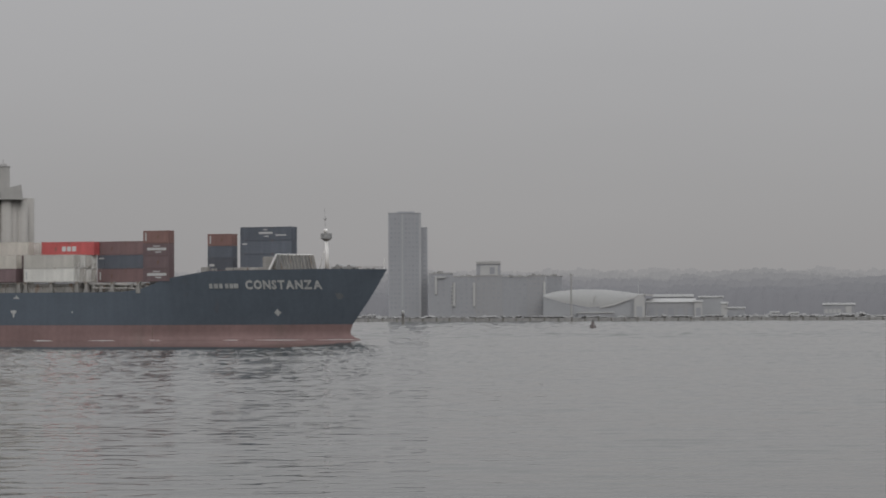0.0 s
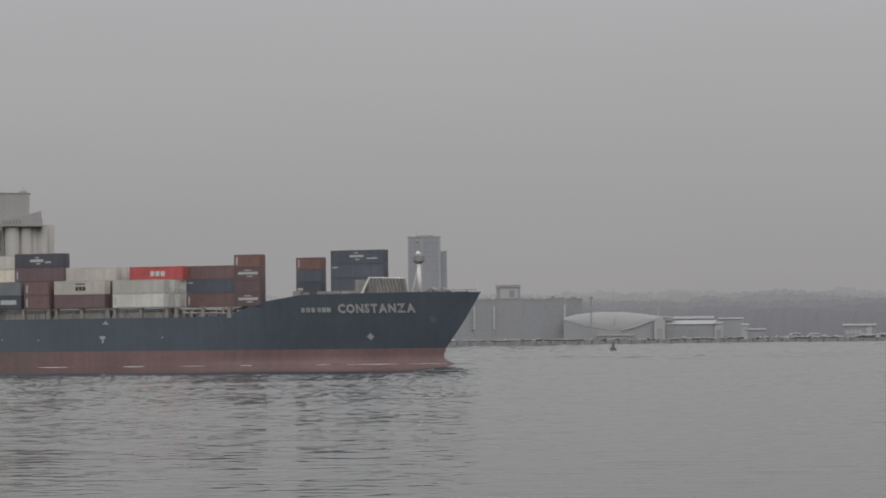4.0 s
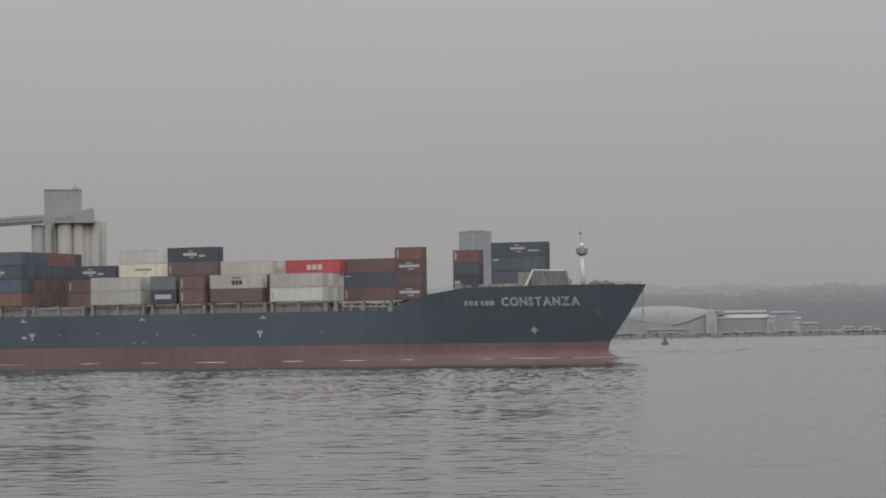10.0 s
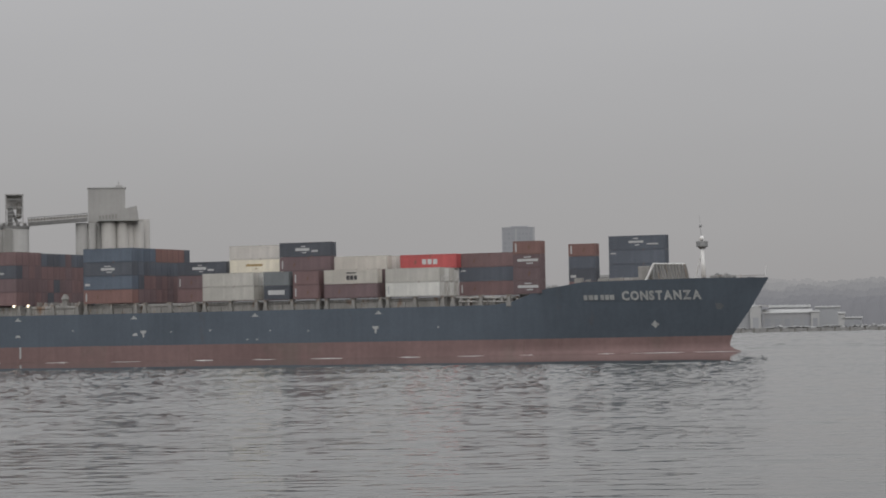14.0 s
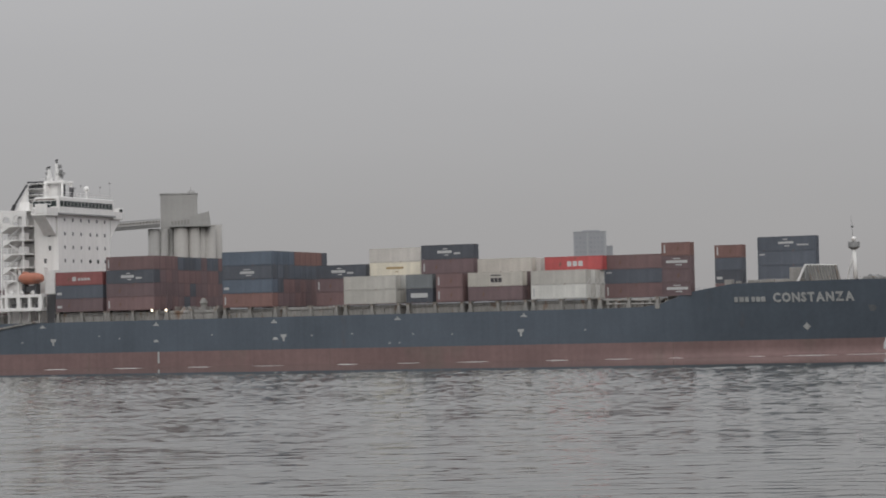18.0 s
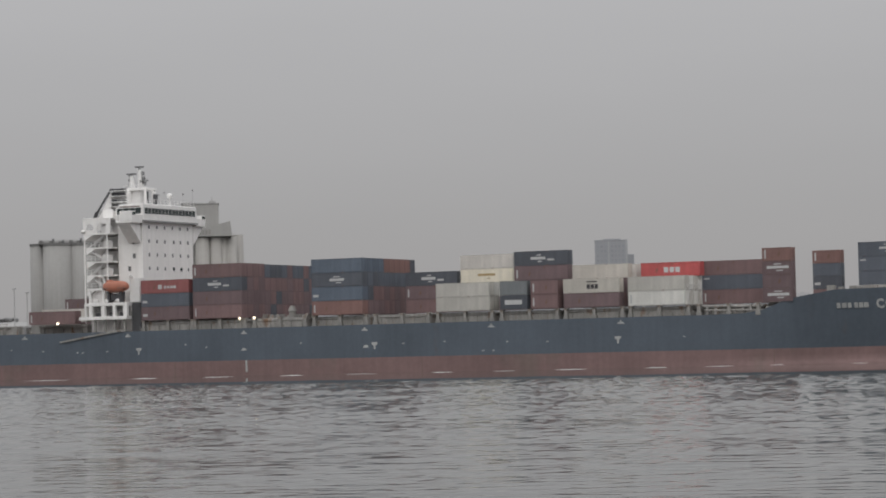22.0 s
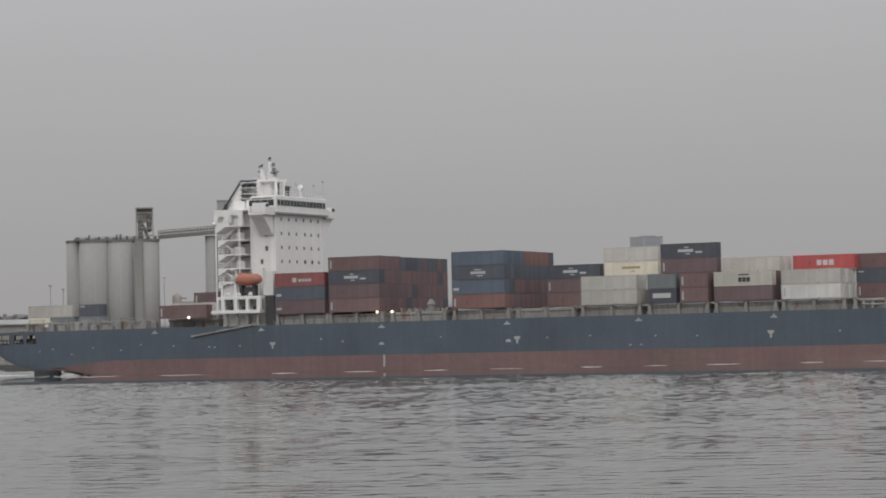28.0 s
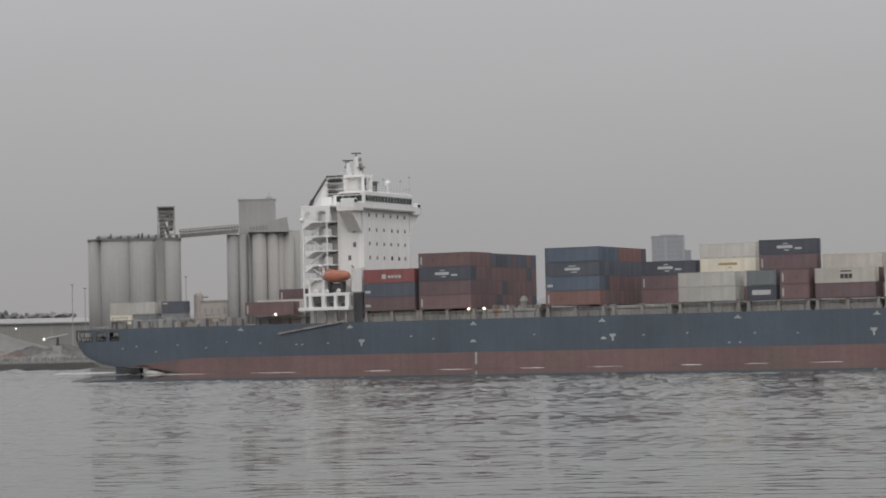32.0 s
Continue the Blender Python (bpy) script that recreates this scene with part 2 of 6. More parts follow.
def box(bm, x0, x1, y0, y1, z0, z1, bevel=0.0):
    r = bmesh.ops.create_cube(bm, size=1.0, matrix=Matrix.LocRotScale(((x0 + x1) / 2, (y0 + y1) / 2, (z0 + z1) / 2), None, (abs(x1 - x0), abs(y1 - y0), abs(z1 - z0))))
    if bevel:
        es = list({e for v in r["verts"] for e in v.link_edges})
        bmesh.ops.bevel(bm, geom=es, offset=bevel, segments=1, affect="EDGES")
    return r["verts"]


def rod(bm, a, b, r0, r1=None, seg=8):
    a, b = Vector(a), Vector(b)
    d = b - a
    m = Matrix.Translation((a + b) / 2) @ d.to_track_quat("Z", "Y").to_matrix().to_4x4()
    bmesh.ops.create_cone(bm, cap_ends=True, segments=seg, radius1=r0, radius2=r0 if r1 is None else r1, depth=d.length, matrix=m)


def boxed(name, mat, parent, *dims, bevel=0.0, label=""):
    bm = bmesh.new()
    box(bm, *dims, bevel=bevel)
    return part(name, bm, mat, parent, label)


def rodded(name, mat, parent, a, b, r0, r1=None, seg=8, label=""):
    bm = bmesh.new()
    rod(bm, a, b, r0, r1, seg)
    return part(name, bm, mat, parent, label, smooth=False)


def lerp(x, xs, ys):
    return float(np.interp(x, xs, ys))


def polar(bearing, reach, z=0.0):
    a = radians(bearing)
    return Vector((reach * math.sin(a), reach * math.cos(a), z))


def empty(name, m, label, category, group="", kind=""):
    ob = new(name)
    ob.matrix_basis = m
    return tagged(ob, label, category, group, kind)


def letters(text, size):
    """The built-in font's letters as flat vertices and faces."""
    cu = bpy.data.curves.new("letters", "FONT")
    cu.body, cu.size, cu.resolution_u = text, size, 2
    cu.offset = 0.045 * size
    ob = bpy.data.objects.new("letters", cu)
    scene.collection.objects.link(ob)
    me = bpy.data.meshes.new_from_object(ob.evaluated_get(bpy.context.evaluated_depsgraph_get()))
    bpy.data.objects.remove(ob)
    return me


# ---- water, shores ----
def water_sheet():
    """One sheet of water to the horizon; its middle wedge carries low waves, seen at a grazing angle."""
    rng = np.random.default_rng(7)
    near, far = 58.0, 1440.0
    reach = [near]
    while reach[-1] < far:
        r = reach[-1]
        reach.append(r + (0.31 * math.sqrt(r / 110) if r < 600 else min(3.2, 0.74 + (r - 600) * 0.02)))
    reach = np.array(reach)
    far = float(reach[-1])
    west, east = -38.0, -8.0
    # the wedge opens towards the eye, to leave room for its drift
    spare = np.degrees(14.0 / reach)
    u = np.linspace(0, 1, 500)
    A = np.radians((west - spare)[:, None] * (1 - u) + (east + spare)[:, None] * u)
    R = np.repeat(reach[:, None], len(u), 1)
    X, Y = R * np.sin(A), R * np.cos(A)

    def waves(count, short, long, slope, spread):
        h = np.zeros_like(X)
        for _ in range(count):
            wave = math.exp(rng.uniform(math.log(short), math.log(long)))
            k = 2 * math.pi / wave
            way = radians(-21 + rng.normal(0, spread))
            h += slope / math.sqrt(count / 2) / k * np.sin(k * (X * math.sin(way) + Y * math.cos(way)) + rng.uniform(0, 6.28))
        return h

    def patches(count, short, long):
        p = np.zeros_like(X)
        for _ in range(count):
            way, k = rng.uniform(0, 3.14), 2 * math.pi / rng.uniform(short, long)
            p += np.sin(k * (X * math.sin(way) + Y * math.cos(way)) + rng.uniform(0, 6.28)) / math.sqrt(count / 2)
        return p

    inner = np.clip((600 - R) / 110, 0, 1)
    Z = waves(70, 1.3, 3.2, WAVE_SLOPE, 12) * np.interp(R, [120, 300], [1.0, 0.6]) * np.clip(1.0 + 0.14 * patches(8, 30, 110), 0.6, 1.4)
    Z += waves(70, 1.1, 2.4, CHOP_SLOPE, 46) * np.interp(R, [120, 300], [1.0, 1.9]) * np.clip(1.0 + 0.2 * patches(8, 14, 60), 0.6, 1.4)
    Z += waves(40, 0.8, 1.4, 0.030, 30) * np.clip((230 - R) / 60, 0, 1)
    Z *= np.interp(R, [90, 200, 330, 460], [0.62, 1.05, 1.75, 1.4])
    Z = Z * inner + waves(44, 4, 13, 0.12, 36) * (1 - inner)
    Z *= np.clip((R - near) / 10, 0, 1) * np.clip((far - R) / 40, 0, 1) * np.clip(u / 0.02, 0, 1) * np.clip((1 - u) / 0.02, 0, 1)
    n, m = X.shape
    idx = np.arange(n * m).reshape(n, m)
    quads = np.stack([idx[:-1, :-1], idx[:-1, 1:], idx[1:, 1:], idx[1:, :-1]], -1).reshape(-1, 4)[:, ::-1]
    verts = np.stack([X, Y, Z], -1).reshape(-1, 3)
    # the flat rest: inside the wedge, beyond it, and round the back
    extra, faces = [], []

    def flat(points):
        s = n * m + len(extra)
        extra.extend(points)
        faces.append(tuple(range(s, s + len(points))))

    def at(deg, r):
        return (r * math.sin(radians(deg)), r * math.cos(radians(deg)), 0.0)

    def side(r, q):
        f = math.degrees(14.0 / r)
        return west - f + (east - west + 2 * f) * q / 19

    for q in range(19):
        flat([at(side(near, q + 1), near), at(side(near, q), near), (0, 0, 0)])
        flat([at(side(far, q), far), at(side(far, q + 1), far), at(side(far, q + 1), 4900), at(side(far, q), 4900)][::-1])
    steps = [near, 75, 100, 150, 250, 500, far]
    for q in (0, 19):
        edge = [at(side(r, q), r) for r in steps]
        out = -1 if q == 0 else 1
        rim = [at(side(r, q) + out * 40, r) for r in steps]
        for k in range(len(steps) - 1):
            f = [edge[k], rim[k], rim[k + 1], edge[k + 1]]
            flat(f if q else f[::-1])
        far_edge, far_rim = at(side(far, q), 4900), at(side(far, q) + out * 40, 4900)
        f = [edge[-1], rim[-1], far_rim, far_edge]
        flat(f if q else f[::-1])
        f = [(0, 0, 0), at(side(near, q) + out * 40, near), edge[0]]
        flat(f if q else f[::-1])
    for k in range(len(steps) - 1):
        for q in range(20):
            a0, a1 = side(steps[k], 19) + 40, side(steps[k], 0) + 320
            c0, c1 = side(steps[k + 1], 19) + 40, side(steps[k + 1], 0) + 320
            flat([at(a0 + (a1 - a0) * q / 20, steps[k]), at(a0 + (a1 - a0) * (q + 1) / 20, steps[k]), at(c0 + (c1 - c0) * (q + 1) / 20, steps[k + 1]), at(c0 + (c1 - c0) * q / 20, steps[k + 1])][::-1])
    for q in range(20):
        a0, a1 = side(near, 19) + 40, side(near, 0) + 320
        flat([(0, 0, 0), at(a0 + (a1 - a0) * q / 20, near), at(a0 + (a1 - a0) * (q + 1) / 20, near)][::-1])
        a0, a1 = side(far, 19) + 40, side(far, 0) + 320
        flat([at(a0 + (a1 - a0) * q / 20, far), at(a0 + (a1 - a0) * (q + 1) / 20, far), at(a0 + (a1 - a0) * (q + 1) / 20, 4900), at(a0 + (a1 - a0) * q / 20, 4900)][::-1])
    me = bpy.data.meshes.new("water")
    allv = np.vstack([verts, np.array(extra)])
    me.from_pydata(allv.tolist(), [], quads.tolist() + faces)
    me.polygons.foreach_set("use_smooth", [True] * len(me.polygons))
    me.materials.append(M["water"])
    return new("water", me)


WAVE_SLOPE, CHOP_SLOPE = 0.050, 0.030
sea = water_sheet()
tagged(sea, "calm grey estuary water with fine ripples", "water", kind="structure")

SHORE = 1740.0


def land(name, line, far, z, label, mat):
    """Ground behind a shoreline, with an upright face down into the water."""
    verts, faces = [], []
    n = len(line)
    for b, r in line:
        verts += [polar(b, r, -1.0), polar(b, r, z), polar(b, far, z + 1.5)]
    for i in range(n - 1):
        a, b = 3 * i, 3 * i + 3
        faces += [(a, b, b + 1, a + 1), (a + 1, b + 1, b + 2, a + 2)]
    ob = link_mesh(name, [tuple(v) for v in verts], faces, mat)
    return tagged(ob, label, "ground", kind="structure")


land("ground", [(-27.5 + i * 1.0, SHORE + 14 * math.sin(i * 0.7)) for i in range(48)], 4800, 2.2, "low far shore of pale made ground", M["shore"])
land("ground_quay", [(-60 + i * 1.0, 872 + max(0, i - 31) * 26 + (4 if i % 3 == 0 else 0)) for i in range(36)], 4700, 3.0, "dockside ground of pale concrete", M["shore"])


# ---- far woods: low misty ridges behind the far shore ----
# haze is put into the woods as emission, paler with each ridge
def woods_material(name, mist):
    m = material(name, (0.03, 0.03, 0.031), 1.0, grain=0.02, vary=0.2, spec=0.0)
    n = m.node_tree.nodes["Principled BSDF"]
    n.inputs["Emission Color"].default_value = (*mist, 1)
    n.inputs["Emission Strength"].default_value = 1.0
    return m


def far_woods(name, reach, tall, lift, mat, seed, west=0.30):
    """One ridge of overlapping crowns, far behind everything else."""
    rng = random.Random(seed)
    verts, faces = [], []
    b = -41.0
    while b < 20.0:
        h = tall * (0.74 + 0.30 * noise.noise((b * 0.35, seed * 7.0, 0)) + 0.14 * noise.noise((b * 1.7, seed * 3.0, 2)))
        h *= lerp(b, [-34, -29], [west, 1.0])
        w = rng.uniform(6, 15)
        c = polar(b, reach + rng.uniform(-60, 60), 2)
        s = len(verts)
        for ring in range(4):
            rr = (0.75, 1.0, 0.72, 0.25)[ring] * w
            zz = (0.0, 0.45, 0.82, 1.0)[ring] * (h + lift * lerp(b, [-34, -29], [west, 1.0])) * rng.uniform(0.97, 1.03)
            for q in range(7):
                a = 2 * math.pi * q / 7 + ring
                j = rng.uniform(0.75, 1.25)
                verts.append((c.x + rr * j * math.cos(a), c.y + rr * j * math.sin(a), zz + rng.uniform(-0.7, 0.7)))
        for ring in range(3):
            for q in range(7):
                i0, i1 = s + ring * 7 + q, s + ring * 7 + (q + 1) % 7
                faces.append((i0, i1, i1 + 7, i0 + 7))
        faces.append(tuple(s + 21 + q for q in range(7)))
        b += math.degrees(w * 0.36 / reach)
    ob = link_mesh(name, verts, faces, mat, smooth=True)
    return tagged(ob, "bare woodland ridge on the far horizon, haze put in as glow", "woodland", kind="structure")


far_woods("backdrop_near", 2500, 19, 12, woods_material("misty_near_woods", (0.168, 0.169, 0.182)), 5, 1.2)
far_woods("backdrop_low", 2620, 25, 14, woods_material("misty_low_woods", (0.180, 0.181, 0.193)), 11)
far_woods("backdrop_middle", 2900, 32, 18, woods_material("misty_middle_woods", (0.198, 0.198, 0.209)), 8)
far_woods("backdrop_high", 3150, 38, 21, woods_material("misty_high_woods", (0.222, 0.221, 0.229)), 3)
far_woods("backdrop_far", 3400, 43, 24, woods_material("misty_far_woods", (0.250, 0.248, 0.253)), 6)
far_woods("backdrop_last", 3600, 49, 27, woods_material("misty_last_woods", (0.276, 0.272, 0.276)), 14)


# ---- ship: hull lines ----
LENGTH, HALF, BOOT = 253.0, 16.1, 4.3


def stem(z):
    return lerp(z, [-2, 0, 0.9, 1.3, 1.7, 2.3, 3.8, 9.6, 15.4], [-7.0, -6.4, -5.6, -5.8, -7.0, -7.9, -7.8, -3.6, 0.0])


def rail(x):
    return lerp(-x, [0, 12, 33, 42, 46, 50, 58, 225, 253], [15.3, 15.4, 15.05, 13.5, 11.7, 11.05, 10.95, 10.85, 10.75])


def keel(x):
    return lerp(-x, [0, 205, 213, 220, 226, 227.6, 231.3, 235, 242, 245.5, 248.7, 250.5, 252, 253], [-2, -2, -0.8, 0.2, 0.95, 1.4, 1.95, 2.4, 2.65, 3.3, 4.5, 5.6, 7.2, 9.0])


def breadth(x, z):
    """Half breadth of the hull at a station and a height."""
    k = min(1.0, max(0.0, (z + 1.0) / 16.4))
    entrance, power = 56 - 5 * k, 1.82 + 0.06 * k
    s = min(1.0, max(0.0, (stem(z) - x) / entrance))
    b = HALF * (1 - (1 - s) ** power)
    if x < -195:
        top = lerp(-x, [195, 225, 246, 250, 252, 253], [HALF, HALF, 15.2, 14.9, 14.4, 13.9])
        v = min(1.0, max(0.0, (z - keel(x)) / lerp(-x, [195, 222, 234], [1.3, 1.3, 0.3])))
        full = lerp(-x, [195, 212, 220], [0.02, 0.02, 0.0005])
        b = min(b, top * max(v, 0.0001) ** full)
    return b


DRAUGHT = 1.1     # the hull's datum lies this far under water
SHIP = Vector((-184.353, 476.28, -DRAUGHT))
ship = empty("container_ship", pose(*SHIP), "long navy-blue container ship with red boot-topping, under way", "ship")
E_SHIP = ship
STATIONS = [0, .0015, .004, .008, .014, .021, .03, .04, .052, .065, .08, .095, .11, .13, .15, .165, .175, .185, .2, .23, .26, .3] + [0.3 + 0.05 * i for i in range(1, 10)] + [.77, .79, .81, .83, .85, .87, .885, .9, .915, .93, .942, .952, .962, .97, .978, .984, .988, .991, .994, .9965, .9985, 1.0]


def boot_line(x):
    return lerp(-x, [0, 222, 234, 242], [BOOT, BOOT, 3.2, 2.3])


def hull_skin(name, rows, mat, label):
    """One strake of the hull from bow to stern; rows give the height at a station."""
    verts, faces = [], []
    for side in (-1, 1):
        base = len(verts)
        for k in STATIONS:
            for nominal, z_of in rows:
                xs = stem(nominal)
                x = xs + (-LENGTH - xs) * k
                z = max(z_of(x), keel(x) - 0.0)
                verts.append((x, side * breadth(x, z), z))
        n = len(rows)
        for i in range(len(STATIONS) - 1):
            for j in range(n - 1):
                a, b = base + i * n + j, base + (i + 1) * n + j
                f = (a, b, b + 1, a + 1)
                faces.append(f if side < 0 else f[::-1])
    n = len(rows)
    half = len(STATIONS) * n
    last = (len(STATIONS) - 1) * n
    for j in range(n - 1):
        faces.append((last + j, half + last + j, half + last + j + 1, last + j + 1))
    return link_mesh(name, verts, faces, mat, ship, label, smooth=True)


hull_skin("bottom_plating", [(z, (lambda x, z=z: min(z, boot_line(x)))) for z in (-2.0, 0.0, 0.9, 1.3, 1.7, 2.3, 3.1, BOOT)], M["boot"], "faded red antifouling below the boot-top line")
topsides = hull_skin("topside_plating", [(BOOT + (15.4 - BOOT) * f, (lambda x, f=f: boot_line(x) + (rail(x) - boot_line(x)) * f)) for f in (0, .15, .3, .45, .6, .75, .88, 1.0)], M["hull"], "navy-blue painted topsides, scuffed")


def cut_openings(ob, boxes):
    """Cut clean rectangular holes through a plating, one for each box (x0, x1, y0, y1, z0, z1)."""
    bm = bmesh.new()
    bm.from_mesh(ob.data)
    for b in boxes:
        lo, hi = Vector(b[0::2]), Vector(b[1::2])

        def near(f):
            return all(min(v.co[i] for v in f.verts) < hi[i] and max(v.co[i] for v in f.verts) > lo[i] for i in range(3))

        for axis in range(3):
            for edge in (lo, hi):
                faces = [f for f in bm.faces if near(f)]
                geom = list({v for f in faces for v in f.verts}) + list({e for f in faces for e in f.edges}) + faces
                normal = Vector((0, 0, 0))
                normal[axis] = 1
                bmesh.ops.bisect_plane(bm, geom=geom, dist=1e-4, plane_co=edge, plane_no=normal)
        inside = [f for f in bm.faces if all(lo[i] - 1e-3 <= f.calc_center_median()[i] <= hi[i] + 1e-3 for i in range(3))]
        bmesh.ops.delete(bm, geom=inside, context='FACES')
    bm.to_mesh(ob.data)
    bm.free()


# mooring deck ports at the stern: middle, width, height of each; the same on both sides, and across the transom
PORTS = ((-250.2, 4.4, 2.1), (-245.6, 2.4, 1.8), (-242.2, 2.3, 1.8))
PORT_MID = 9.25
cut_openings(topsides, [(x - w / 2, x + w / 2, y - 3, y + 3, PORT_MID - h / 2, PORT_MID + h / 2) for x, w, h in PORTS for y in (-15.0, 15.0)]
             + [(-253.5, -252.8, y, y + 5.4, 9.2, 10.35) for y in (-12.2, -5.8, 0.6, 7.0)])


def deck_plate():
    verts, faces = [], []
    for k in STATIONS[1:]:
        x = -LENGTH * k
        z = rail(x) - 0.25
        b = max(0.05, breadth(x, z) - 0.12)
        verts += [(x, -b, z), (x, b, z)]
    for i in range(len(STATIONS) - 2):
        a = 2 * i
        faces.append((a, a + 1, a + 3, a + 2))
    link_mesh("deck", verts, faces, M["deck"], ship, "brown painted steel deck")


deck_plate()


def on_hull(name, me, x0, z0, mat, label="", proud=0.05, side=-1):
    """Lay a flat outline (x along the ship towards the bow, y up) on the hull's side."""
    verts = []
    for v in me.vertices:
        x, z = x0 + v.co.x, z0 + v.co.y
        verts.append((x, side * (breadth(x, z) + proud), z))
    ob = link_mesh(name, verts, [tuple(p.vertices) for p in me.polygons], mat, ship, label)
    bpy.data.meshes.remove(me)
    return ob


def plate(points):
    me = bpy.data.meshes.new("outline")
    me.from_pydata([(x, y, 0) for x, y in points], [], [tuple(range(len(points)))])
    return me


def strip(w, h, n=6):
    me = bpy.data.meshes.new("outline")
    me.from_pydata([(w * i / n, y, 0) for i in range(n + 1) for y in (0, h)], [], [(2 * i, 2 * i + 2, 2 * i + 3, 2 * i + 1) for i in range(n)])
    return me


def ship_name():
    # the vessel's name, letter by letter, and bars for the owner's mark before it
    word = "CONSTANZA"
    at = -25.95
    for c in word:
        me = letters(c, 2.35)
        xs = [v.co.x for v in me.vertices]
        lo, hi = min(xs), max(xs)
        for v in me.vertices:
            v.co.x = (v.co.x - lo) * 0.83
        on_hull("letter", me, at, 11.45, M["mark"], "large white painted letter of the ship's name", proud=0.2)
        at += (hi - lo) * 0.83 + 0.17
    for x, w in ((-32.9, 0.65), (-32.0, 0.85), (-30.95, 0.65), (-29.8, 0.65), (-28.95, 0.7), (-28.1, 0.8)):
        on_hull("mark_bar", strip(w, 0.95, 2), x, 11.55, M["mark"], "white painted bar", proud=0.2)


ship_name()


def hull_marks():
    # tug pads: a small white arrow head over a stem
    for x in (-75.4, -127.4, -182.3):
        on_hull("tug_mark", plate([(-0.65, 0.75), (-0.6, 0.3), (-0.2, 0.1), (-0.15, -0.65), (0.2, -0.65), (0.25, 0.1), (0.65, 0.3), (0.7, 0.75)]), x, 6.6, M["mark"], "white tug mark")
    # bulbous bow and thruster signs
    on_hull("bow_sign", plate([(0.75 * math.cos(i * math.pi / 4) * (1 if i % 2 == 0 else 0.62), 0.75 * math.sin(i * math.pi / 4) * (1 if i % 2 == 0 else 0.62)) for i in range(8)]), -20.6, 6.7, M["mark"], "white bow thruster sign")
    on_hull("anchor_scuff", plate([(-0.7, 0.7), (-0.5, -0.5), (0.3, -0.6), (0.8, 0.1), (0.4, 0.6)]), -9.0, 9.9, M["anchor"], "scuffed anchor pocket in the bow", proud=0.05)
    # draught scale amidships
    on_hull("draught_scale", strip(0.45, 2.4, 1), -156.9, 1.9, M["mark"], "white draught scale")
    for x in (-74.7, -101.8, -129.5, -157.1, -184.8, -210.5):
        on_hull("chock", plate([(-0.8, 0), (0.8, 0), (0.5, 0.3), (0.2, 0.4), (0.15, 0.7), (-0.15, 0.7), (-0.2, 0.4), (-0.5, 0.3)]), x, 9.7, M["mark"], "pale mooring chock", proud=0.10)
    for x in (-129.3, -157.2):
        on_hull("side_port", plate([(-0.7, 0), (0.7, 0), (0.35, 0.5), (-0.35, 0.5)]), x, 6.3, M["mark"], "pale side port")
    rng = random.Random(3)
    for x, z in ((-62, 6.8), (-90, 6.5), (-98.5, 6.7), (-101.5, 5.0), (-103.6, 5.0), (-112, 7.0), (-121, 6.8), (-144, 7.4), (-166, 7.0), (-171, 7.6), (-190, 6.6), (-196, 6.4), (-197.3, 6.5), (-206, 6.9), (-214, 7.3), (-219, 6.2), (-226, 6.9), (-236.5, 6.8), (-240, 6.4), (-231.5, 5.6)):
        on_hull("scuff", plate([(-rng.uniform(.15, .4), 0), (rng.uniform(.2, .35), .1), (rng.uniform(.1, .25), .3), (-.12, .3)]), x, z, M["mark"], "small pale drain stain")
    for i, x in enumerate((-117, -173.6, -45)):
        on_hull("weld_seam", strip(0.10, 3.6, 1), x, 0.3, M["deck"], "brown weld seam")
    # accommodation ladder stowed along the side
    bm = bmesh.new()
    for i in range(20):
        x0 = -201.5 + i * 0.78
        box(bm, x0, x0 + 0.8, -HALF - 0.35, -HALF + 0.02, 8.8 + i * 0.115, 9.15 + i * 0.115)
    part("gangway", bm, M["buff"], ship, "pale aluminium accommodation ladder")


hull_marks()


